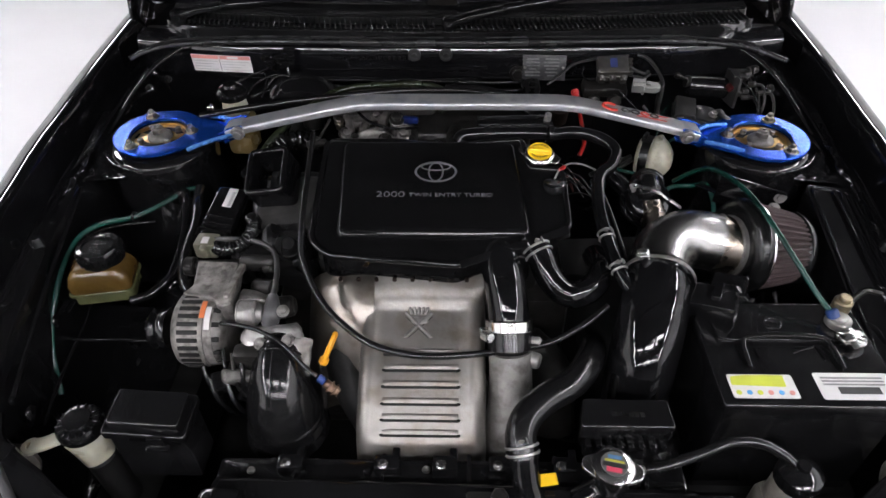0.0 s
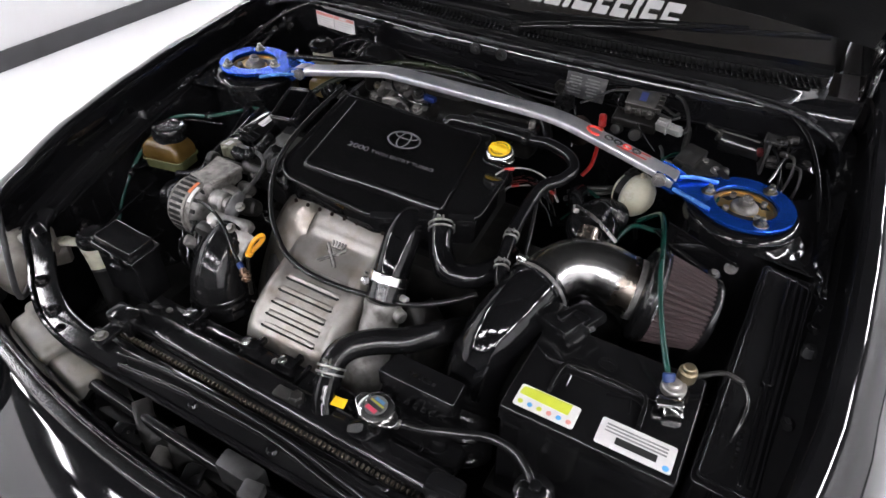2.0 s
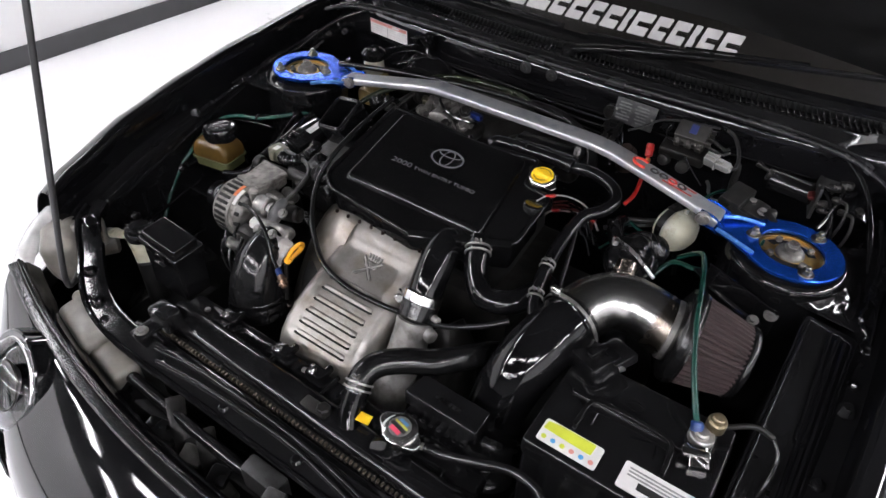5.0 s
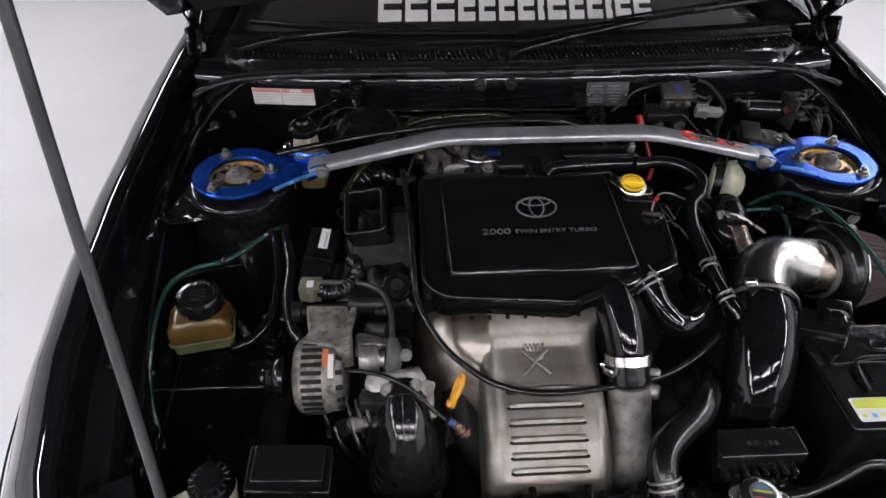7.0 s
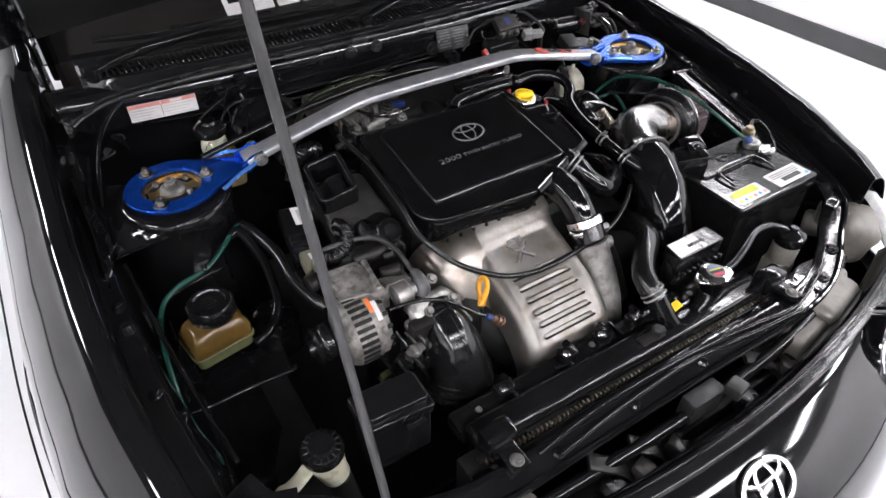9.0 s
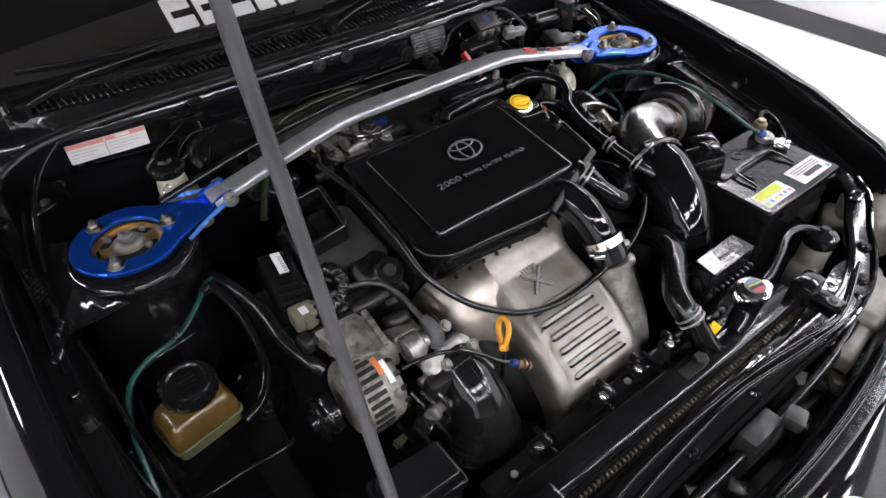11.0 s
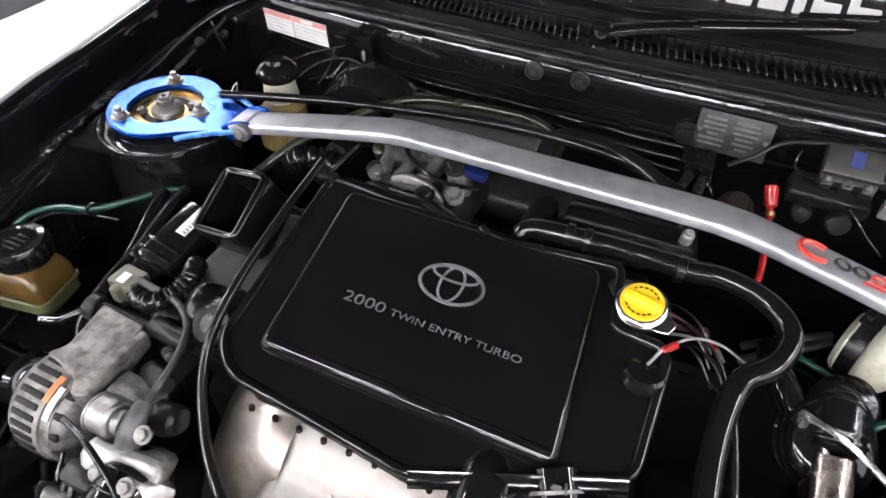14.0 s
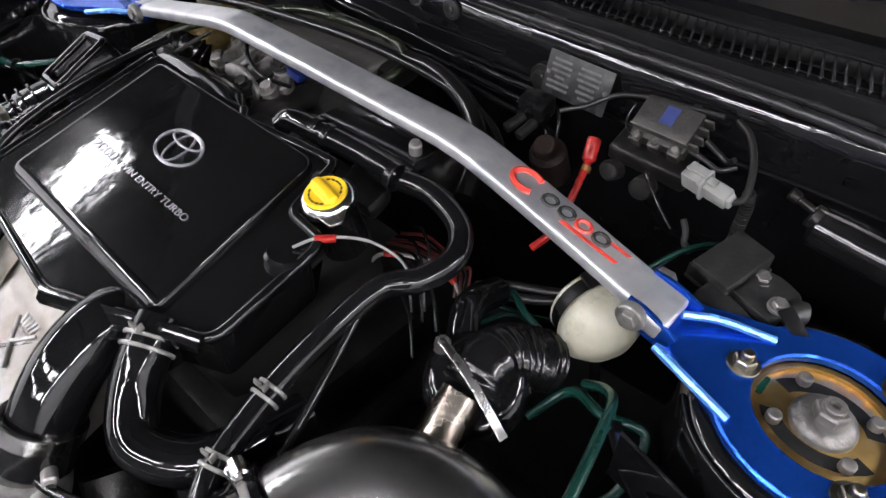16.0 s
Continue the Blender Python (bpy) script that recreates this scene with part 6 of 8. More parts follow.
part("neck_rib", ring((-0.2410, -0.400, 0.7415), (-0.2408, -0.4035, 0.7405), 0.0340, 0.030, 36), MOULD, ad, smooth=50)
part("foot", lathe([(0.046, 0.0), (0.056, 0.0), (0.0585, 0.004), (0.0585, 0.009), (0.0545, 0.013), (0.0535, 0.017), (0.0565, 0.021), (0.0565, 0.026), (0.0525, 0.030), (0.0515, 0.034), (0.0535, 0.037), (0.0525, 0.041), (0.050, 0.044), (0.044, 0.044)], aim((-0.236, -0.442, 0.628), (-0.237, -0.441, 0.672)), 44), MOULD, ad, smooth=50)
part("mould_seam", tube([(-0.2412, -0.4045, 0.7735), (-0.2405, -0.432, 0.7655), (-0.2395, -0.4585, 0.7460), (-0.2385, -0.4775, 0.718), (-0.2375, -0.4875, 0.690)], 0.0008, n=6), MOULD, ad)

# ---- radiator and the front ----
rad = thing("radiator", (0, -0.59, 0.35), "black radiator with a crimped top tank", "radiator")
part("core", box(0.66, 0.045, 0.34, (0, -0.60, 0.50), 0.006), DARK, rad)
part("top_tank", box(0.60, 0.046, 0.030, (0.0, -0.578, 0.684), 0.011, (0, 0, -1), 4), PLASTIC, rad, "gloss black top tank")
part("tank_seam", box(0.615, 0.010, 0.006, (0.0, -0.606, 0.676), 0.002, (0, 0, -1)), DULL, rad)
teeth = bmesh.new()
for k in range(76):
    teeth = join(teeth, box(0.0042, 0.007, 0.010, (-0.298 + 0.596 * k / 75, -0.6085 - 0.0001 * k * 0.2, 0.678), 0.0012, seg=1))
tagged(part("crimp_strip", teeth, CRIMP, rad, "row of crimped tabs"), kind="stuff")
part("upper_frame", box(0.66, 0.016, 0.012, (0, -0.625, 0.676), 0.003), BAY, rad)
for x in (-0.275, 0.305):
    mt = part("mount", join(box(0.050, 0.035, 0.040, (x, -0.598, 0.705), 0.008), box(0.030, 0.07, 0.008, (x, -0.62, 0.705), 0.003)), PLASTIC, rad, "black rubber mounting")
    part("bolt", hexbolt((x, -0.642, 0.709), r=0.007), CAST, mt)
part("fan_shroud", join(box(0.60, 0.045, 0.03, (-0.005, -0.535, 0.662), 0.008), box(0.56, 0.02, 0.28, (0, -0.545, 0.52), 0.006)), PLASTIC, rad, "black plastic fan shroud")
for x in (-0.21, -0.086, -0.012, 0.06, 0.14):
    tb = part("shroud_tab", join(box(0.030, 0.022, 0.018, (x, -0.527, 0.682), 0.003), box(0.010, 0.030, 0.012, (x + 0.012, -0.520, 0.684), 0.002)), PLASTIC, rad)
    part("bolt", hexbolt((x - 0.004, -0.53, 0.691), r=0.0045, h=0.003), CHROME, tb)
part("outlet_neck", tube([(0.095, -0.572, 0.690), (0.089, -0.560, 0.705), (0.086, -0.545, 0.722), (0.085, -0.535, 0.735)], 0.018, n=18), GLOSS, rad)
part("filler_neck", tube([(0.150, -0.575, 0.690), (0.183, -0.568, 0.712), (0.186, -0.567, 0.748)], [0.016, 0.018, 0.022], n=20), GLOSS, rad)
part("overflow_spout", rod((0.19, -0.567, 0.742), (0.235, -0.562, 0.744), 0.0045), CAST, rad)
part("tag", box(0.022, 0.014, 0.001, (0.114, -0.560, 0.712), 0, (15, 0, 8)), YELLOW, rad, "yellow warning sticker")
part("bleed_valve", join(rod((0.055, -0.580, 0.694), (0.055, -0.580, 0.712), 0.011, n=6), box(0.05, 0.02, 0.012, (0.04, -0.58, 0.697), 0.004)), CASTDARK, rad)

rc = thing("radiator_filler_cap", (0.184, -0.566, 0.745), "pressed steel radiator cap with a printed sticker", "radiator cap")
rm = Matrix.Translation((0.184, -0.566, 0.749)) @ pose(0, 0, 0, 0, 0, -12) @ Matrix.Scale(0.86, 4)
part("cap_body", join(moved(lathe([(0, 0), (0.026, 0), (0.029, 0.003), (0.028, 0.009), (0.022, 0.013), (0, 0.014)], Matrix(), 32), rm),
                      moved(slab(rounded([(-0.041, -0.008), (-0.018, -0.021), (0.018, -0.021), (0.041, -0.008), (0.041, 0.008), (0.018, 0.021), (-0.018, 0.021), (-0.041, 0.008)], 0.006, 4), 0.004, 0.006, 0.002), rm)), CHROME, rc)
stk = part("sticker", moved(lathe([(0, 0.0150), (0.0175, 0.0145), (0.0178, 0.0135), (0, 0.0135)], Matrix(), 28), rm), mat("dark printed sticker", (0.10, 0.10, 0.10), 0.35, var=0.2, bump=0.0), rc, "round printed sticker")
for q, w, h, mm in ((0.009, 0.018, 0.005, mat("dull blue print", (0.06, 0.16, 0.30), 0.5, bump=0.0)), (0.003, 0.026, 0.003, mat("dull yellow print", (0.40, 0.36, 0.05), 0.5, bump=0.0)), (-0.003, 0.030, 0.006, INK), (-0.010, 0.020, 0.007, mat("magenta print", (0.60, 0.06, 0.11), 0.5, bump=0.0))):
    part("print_bar", moved(box(w, h, 0.0006, (0, q, 0.0152), 0), rm), mm, stk)
hose("radiator_hose", [(0.085, -0.542, 0.728), (0.082, -0.520, 0.744), (0.092, -0.497, 0.752), (0.120, -0.472, 0.755), (0.155, -0.446, 0.752), (0.182, -0.405, 0.742), (0.198, -0.36, 0.72), (0.205, -0.31, 0.68)], 0.0195, RUBBER, "thick black radiator hose with a spring clamp", clamps=(0.07,))
hose("overflow_hose", [(0.222, -0.563, 0.744), (0.25, -0.559, 0.747), (0.29, -0.547, 0.753), (0.33, -0.533, 0.756), (0.365, -0.534, 0.754), (0.388, -0.545, 0.748), (0.400, -0.555, 0.742)], 0.0065, RUBBER, "black rubber overflow hose")
ob_ = thing("overflow_bottle", (0.405, -0.56, 0.62), "milky overflow bottle with a black cap", "bottle")
part("bottle", join(rod((0.402, -0.560, 0.62), (0.405, -0.560, 0.722), 0.0235, n=28), box(0.05, 0.05, 0.07, (0.40, -0.56, 0.65), 0.015)), GREYMILK, ob_)
part("cap", lathe([(0, 0.718), (0.0245, 0.718), (0.026, 0.724), (0.025, 0.738), (0.018, 0.744), (0.008, 0.747), (0.007, 0.752), (0, 0.752)], Matrix.Translation((0.405, -0.560, 0)), 32), PLASTIC, ob_, "black cap")
rl = thing("relay_box", (0.21, -0.51, 0.70), "black plastic relay box with a domed lid", "relay box")
part("case", box(0.100, 0.034, 0.05, (0.212, -0.498, 0.715), 0.004), PLASTIC, rl)
part("lid", slab(rounded([(0.153, -0.5185), (0.270, -0.5155), (0.2685, -0.474), (0.1605, -0.477)], 0.006), lambda x, y: 0.762 - 0.05 * (x - 0.16), 0.026, 0.003), PLASTIC, rl, "black lid with faint raised lettering")
for k in range(6):
    part("raised_mark", box(0.005, 0.006, 0.0008, (0.196 + 0.007 * k, -0.499, 0.7622 - 0.05 * (0.036 + 0.007 * k)), 0), DULL, rl)
for k in range(8):
    part("terminal", box(0.008, 0.012, 0.012, (0.165 + 0.013 * k, -0.522, 0.726), 0.002), PLASTIC, rl)
part("foot", box(0.05, 0.03, 0.05, (0.215, -0.51, 0.68), 0.004), PLASTIC, rl)
for pts, r in (([(-0.24, -0.645, 0.696), (-0.14, -0.634, 0.697), (-0.03, -0.632, 0.697), (0.1, -0.637, 0.697), (0.2, -0.650, 0.699), (0.30, -0.66, 0.70), (0.42, -0.625, 0.71)], 0.0042), ([(-0.215, -0.662, 0.697), (-0.1, -0.650, 0.697), (0.05, -0.645, 0.697), (0.18, -0.660, 0.698), (0.30, -0.672, 0.70)], 0.0038)):
    hose("bonnet_cable", pts, r, GLOSS, "black cable along the slam panel", category="cable", group="front cables")
hose("front_loom", [(-0.5, -0.60, 0.66), (-0.35, -0.675, 0.650), (-0.15, -0.690, 0.645), (0.05, -0.692, 0.645), (0.25, -0.685, 0.655), (0.42, -0.655, 0.67), (0.50, -0.62, 0.68)], 0.010, RUBBER, "taped black front wiring loom", category="cable")
for x, y, z, a in ((-0.12, -0.705, 0.628, 20), (-0.045, -0.712, 0.618, -15), (0.22, -0.70, 0.63, 40)):
    h = thing("horn_bracket", (x, y, z), "dirty cast bracket in front of the radiator", "bracket", "front brackets")
    part("arm", tube([(x - 0.05, y + 0.03, z + 0.03), (x - 0.02, y + 0.01, z + 0.018), (x, y, z), (x + 0.02, y - 0.012, z - 0.03)], 0.008, flat=(0.014, 0.004)), CASTDARK, h)
    part("block", box(0.035, 0.028, 0.024, (x + 0.028, y - 0.008, z - 0.01), 0.004, (15, 10, a)), DUSTGREY, h, "dusty grey block")
hn = thing("horn", (-0.25, -0.70, 0.60), "black round horn behind the nose", "horn")
part("disc", lathe([(0, 0.0), (0.03, 0.0), (0.042, 0.006), (0.044, 0.014), (0.03, 0.02), (0.012, 0.028), (0, 0.028)], pose(-0.25, -0.70, 0.60, 60, 0, 20), 30), DULL, hn)

# ---- battery ----
bt = thing("battery", (0.437, -0.41, 0.58), "black car battery with two printed labels", "battery")
part("case", slab(rect(0.328, -0.497, 0.545, -0.330, 0.006), 0.755, 0.17, 0.002), PLASTIC, bt)
part("lid", slab(rect(0.325, -0.500, 0.548, -0.327, 0.007), 0.781, 0.027, 0.004), PLASTIC, bt, "black battery lid")
part("lid_step", slab(rounded([(0.345, -0.40), (0.528, -0.40), (0.528, -0.335), (0.345, -0.335)], 0.006), 0.786, 0.006, 0.002), PLASTIC, bt)
part("carry_strap", tube([(0.372, -0.445, 0.785), (0.374, -0.410, 0.7885), (0.385, -0.398, 0.790), (0.43, -0.396, 0.791), (0.475, -0.398, 0.790), (0.486, -0.410, 0.7885), (0.488, -0.445, 0.785)], 0.004, flat=(0.0030, 0.0015)), RUBBER, bt, "folded carry strap")
for pts in ([(0.389, -0.429), (0.388, -0.374), (0.413, -0.373)], [(0.438, -0.416), (0.468, -0.407), (0.472, -0.430)]):
    part("lid_line", tube([(x, y, 0.7815) for x, y in pts], 0.0014, n=6, curve=False), GLOSS, bt)
part("vent_plug", moved(oval(0.011, 0.008, 0.002, pose(0.425, -0.372, 0.7866)), Matrix()), PLASTIC, bt)
ly = part("label", slab(rect(0.339, -0.489, 0.419, -0.4535, 0.004), 0.7817, 0.0007, 0.0002, 1), PAPER, bt, "white and lime warning label with round symbols")
part("label_flash", slab(rounded([(0.341, -0.470), (0.407, -0.4725), (0.408, -0.4550), (0.362, -0.4550), (0.343, -0.4575)], 0.002), 0.7823, 0.0006, 0.0001, 1), LIME, ly, "lime green flash")
for k, mm in enumerate((LIME, SKY, LIME, PINK, SKY, PINK)):
    part("symbol", rod((0.347 + 0.0128 * k, -0.481, 0.7815), (0.347 + 0.0128 * k, -0.481, 0.7823), 0.0034, n=18), mm, ly)
lw = part("label", slab(rect(0.446, -0.490, 0.538, -0.450, 0.004), 0.7817, 0.0007, 0.0002, 1), PAPER, bt, "white label with a black printed bar")
part("print_bar", box(0.050, 0.010, 0.0006, (0.494, -0.477, 0.7823), 0), INK, lw)
for k in range(3):
    part("print_bar", box(0.075, 0.0022, 0.0005, (0.491, -0.458 - 0.005 * k, 0.7822), 0), INKGREY, lw)
part("symbol", rod((0.531, -0.484, 0.7815), (0.531, -0.484, 0.7823), 0.004, n=16), SKY, lw)
tm = part("terminal", join(rod((0.510, -0.372, 0.781), (0.510, -0.372, 0.803), 0.0095), rod((0.510, -0.372, 0.786), (0.510, -0.372, 0.798), 0.016)), CASTLIGHT, bt, "grey lead terminal")
part("clamp", join(tube([(0.512, -0.390, 0.791), (0.517, -0.402, 0.790), (0.522, -0.414, 0.787)], 0.007, flat=(0.012, 0.005)), box(0.034, 0.012, 0.012, (0.512, -0.402, 0.793), 0.003, (0, 0, 20)), rod((0.496, -0.396, 0.792), (0.530, -0.410, 0.792), 0.005)), CHROME, tm, "bright battery clamp")
part("clamp_bolt", join(rod((0.520, -0.352, 0.793), (0.520, -0.352, 0.812), 0.012), rod((0.520, -0.352, 0.806), (0.520, -0.352, 0.818), 0.008)), mat("tarnished brass", (0.22, 0.18, 0.11), 0.42, 0.8, var=0.4, scale=60, bump=0.3, dust=0.5, dustcol=(0.30, 0.29, 0.26)), tm, "tarnished clamp bolt")
part("lead", tube([(0.530, -0.350, 0.803), (0.560, -0.330, 0.806), (0.585, -0.328, 0.80)], 0.0036, n=10), CASTDARK, tm, "dark braided lead")
cv = part("terminal_cover", join(box(0.062, 0.042, 0.036, (0.350, -0.350, 0.800), 0.006, (6, -12, -28)), box(0.045, 0.040, 0.016, (0.374, -0.330, 0.812), 0.004, (6, -12, -28))), PLASTIC, bt, "black hinged terminal cover", smooth=30)
part("cover_latch", join(box(0.020, 0.012, 0.012, (0.366, -0.357, 0.816), 0.003, (6, -12, -28)), box(0.012, 0.028, 0.006, (0.352, -0.346, 0.821), 0.002, (6, -12, -28))), GLOSS, cv)
part("cover_strap", tube([(0.362, -0.340, 0.823), (0.380, -0.345, 0.822), (0.392, -0.352, 0.812)], 0.003, flat=(0.006, 0.0015)), GLOSS, cv)
part("tray", box(0.24, 0.19, 0.02, (0.437, -0.413, 0.578), 0.005), DARK, bt)
part("tray_legs", box(0.16, 0.12, 0.16, (0.47, -0.40, 0.49), 0.01), DARK, bt)
hose("earth_wire", [(0.585, -0.328, 0.80), (0.598, -0.345, 0.785), (0.596, -0.375, 0.76), (0.586, -0.40, 0.71), (0.575, -0.43, 0.66)], 0.0034, RUBBER, "thin black earth wire", category="cable")
hose("green_cable", [(0.372, -0.055, 0.795), (0.392, -0.066, 0.820), (0.408, -0.090, 0.845), (0.420, -0.135, 0.861), (0.432, -0.190, 0.868), (0.446, -0.250, 0.860), (0.466, -0.305, 0.838), (0.488, -0.345, 0.812), (0.500, -0.365, 0.802)], 0.0040, GREEN, "green insulated cable running to the battery", category="cable")
part("lug", rod((0.499, -0.364, 0.806), (0.503, -0.372, 0.797), 0.008), mat("blue crimp", (0.01, 0.035, 0.14), 0.4), tm, "blue crimped lug")
hose("green_wire", [(0.345, -0.09, 0.76), (0.365, -0.062, 0.785), (0.40, -0.072, 0.798), (0.430, -0.060, 0.790), (0.435, -0.10, 0.765), (0.410, -0.13, 0.74)], 0.0045, GREEN, "green insulated wire loop", category="cable")
hose("green_wire", [(0.27, -0.02, 0.80), (0.30, -0.035, 0.80), (0.33, -0.03, 0.795), (0.37, 0.02, 0.82), (0.41, 0.04, 0.835), (0.44, 0.06, 0.84)], 0.0036, GREEN, "green insulated wire behind the canister", category="cable")
hose("green_wire", [(0.50, -0.47, 0.66), (0.56, -0.46, 0.665), (0.60, -0.455, 0.66), (0.62, -0.43, 0.63)], 0.0045, GREEN, "green insulated wire low beside the battery", category="cable")

# ---- air intake ----
ip = thing("intake_pipe", (0.29, -0.32, 0.60), "polished and black painted intake pipe", "intake pipe")
part("black_elbow", tube([(0.292, -0.284, 0.793), (0.282, -0.325, 0.786), (0.268, -0.365, 0.766), (0.256, -0.400, 0.728), (0.250, -0.420, 0.68), (0.248, -0.43, 0.61)], [0.047, 0.0475, 0.047, 0.046, 0.045, 0.044], n=32), GLOSS, ip, "gloss black pipe", smooth=70)
part("polished_elbow", tube([(0.290, -0.292, 0.792), (0.300, -0.260, 0.798), (0.318, -0.233, 0.802), (0.345, -0.217, 0.802), (0.378, -0.213, 0.797), (0.415, -0.215, 0.789)], 0.0440, n=36), POLISH, ip, "polished aluminium elbow", smooth=70)
part("collar", ring((0.2925, -0.287, 0.793), (0.2875, -0.301, 0.791), 0.0505, 0.044, 36), GLOSS, ip)
part("clamp_band", ring((0.2905, -0.2925, 0.792), (0.2890, -0.2980, 0.7912), 0.0520, 0.05, 36), CAST, ip)
part("clamp_screw", join(rod((0.252, -0.290, 0.838), (0.268, -0.294, 0.842), 0.006), box(0.016, 0.012, 0.010, (0.261, -0.294, 0.838), 0.003)), CHROME, ip)
part("tinted_end", tube([(0.392, -0.2135, 0.794), (0.406, -0.2145, 0.791), (0.42, -0.2155, 0.788)], 0.0444, n=32), BURNT, ip, "heat tinted pipe end", smooth=70)
part("bellows", tube([(0.255, -0.435, 0.66), (0.258, -0.46, 0.64), (0.265, -0.48, 0.60)], 0.046, n=24, rib=0.004, pitch=0.012), RUBBER, ip, smooth=70)
fl = thing("air_filter", (0.48, -0.22, 0.70), "dark red pleated cone air filter", "air filter")
F0, F1 = V((0.418, -0.2155, 0.788)), V((0.520, -0.200, 0.772))
fmx = aim(F0, F1)
L = (F1 - F0).length
part("base_ring", lathe([(0.044, 0.0), (0.058, 0.0), (0.071, 0.006), (0.074, 0.012), (0.074, 0.020), (0.071, 0.024), (0.0, 0.024)], fmx, 44), RUBBER, fl, "black rubber base ring")
part("bead", ring(tuple(F0 + (F1 - F0).normalized() * 0.022), tuple(F0 + (F1 - F0).normalized() * 0.0255), 0.0728, 0.066, 44), CHROME, fl, "bright wire ring")
gz = bmesh.new()
n, rings_ = 132, []
for u, r in ((0.022, 0.0700), (0.045, 0.0660), (0.075, 0.0605), (L - 0.006, 0.0550)):
    rings_.append([gz.verts.new(fmx @ V(((r - (0.0045 if k % 3 == 0 else 0)) * math.cos(2 * math.pi * k / n), (r - (0.0045 if k % 3 == 0 else 0)) * math.sin(2 * math.pi * k / n), u))) for k in range(n)])
for a, b in zip(rings_, rings_[1:]):
    for k in range(n):
        j = (k + 1) % n
        gz.faces.new((a[k], a[j], b[j], b[k]))
part("pleats", gz, FILTER, fl, "pleated dark red gauze", smooth=20)
part("end_cap", lathe([(0.0, L - 0.010), (0.053, L - 0.010), (0.0575, L - 0.006), (0.0575, L), (0.055, L + 0.003), (0.042, L + 0.002), (0, L - 0.004)], fmx, 40), RUBBER, fl, "black rubber end cap")
part("clamp_band", ring(tuple(F0 - (F1 - F0).normalized() * 0.008), tuple(F0 + (F1 - F0).normalized() * 0.002), 0.047, 0.043, 36), CAST, fl)

bv = thing("bypass_valve", (0.32, -0.14, 0.72), "black corrugated pipe with a bare steel joint", "pipe")
part("steel_joint", tube([(0.317, -0.172, 0.782), (0.315, -0.152, 0.795), (0.313, -0.134, 0.806)], 0.0195, n=24), BURNT, bv, "bare heat tinted steel", smooth=70)
part("bellows", tube([(0.314, -0.128, 0.804), (0.312, -0.105, 0.814), (0.318, -0.080, 0.806), (0.334, -0.052, 0.786)], 0.026, n=24, rib=0.0014, pitch=0.007), RUBBER, bv, "black corrugated hose", smooth=70)
dc = V((0.318, -0.126, 0.814))
part("drum", lathe([(0, 0.0), (0.012, 0.001), (0.030, 0.0), (0.038, -0.003), (0.0425, -0.009), (0.0425, -0.014), (0.0405, -0.016), (0.0425, -0.019), (0.0425, -0.024), (0.0405, -0.026), (0.0425, -0.029), (0.040, -0.036), (0.02, -0.045), (0, -0.045)], aim(dc, dc + V((0.34, -0.43, 0.83))), 40), GLOSS, bv, "gloss black ribbed valve drum", smooth=50)
part("bright_strip", join(tube([(0.281, -0.126, 0.838), (0.318, -0.134, 0.830), (0.359, -0.143, 0.806)], 0.003, flat=(0.0036, 0.0014)), rod((0.281, -0.128, 0.826), (0.282, -0.124, 0.838), 0.006)), STEEL, bv, "bright steel strap")
part("side_tube", tube([(0.30, -0.115, 0.80), (0.28, -0.10, 0.81), (0.262, -0.07, 0.815), (0.26, -0.03, 0.80)], 0.014, n=16), GLOSS, bv)
part("lower_pipe", tube([(0.325, -0.185, 0.765), (0.335, -0.21, 0.74), (0.34, -0.22, 0.70)], 0.024), GLOSS, bv)

wv = thing("vacuum_canister", (0.345, -0.02, 0.79), "creamy white round canister with a black band", "canister")
WA, WB = V((0.312, 0.015, 0.806)), V((0.367, -0.012, 0.810))
wm = aim(WA, WB)
WL = (WB - WA).length
part("front_dome", lathe([(0, WL + 0.011), (0.015, WL + 0.009), (0.029, WL + 0.000), (0.038, WL - 0.012), (0.040, WL - 0.021), (0.036, WL - 0.027), (0, WL - 0.027)], wm, 40), MILK, wv, "creamy domed end", smooth=70)
part("band", lathe([(0, WL - 0.025), (0.032, WL - 0.025), (0.0335, WL - 0.028), (0.0335, WL - 0.042), (0, WL - 0.042)], wm, 36), DULL, wv, "dusty black centre band")
part("rear_dome", lathe([(0, WL - 0.040), (0.033, WL - 0.040), (0.034, WL - 0.044), (0.029, WL - 0.049), (0, WL - 0.051)], wm, 36), MILK, wv)
part("spigot", rod((0.353, -0.004, 0.838), (0.353, -0.002, 0.854), 0.004), MILK, wv)
part("bracket", join(box(0.020, 0.022, 0.004, (0.334, 0.006, 0.842), 0.001, (0, 0, -25)), box(0.006, 0.020, 0.030, (0.332, 0.012, 0.834), 0.001, (0, 0, -25))), DULL, wv, "dusty black bracket")
part("stalk", tube([(0.354, -0.008, 0.782), (0.360, -0.012, 0.76), (0.37, -0.02, 0.73)], 0.005), RUBBER, wv)

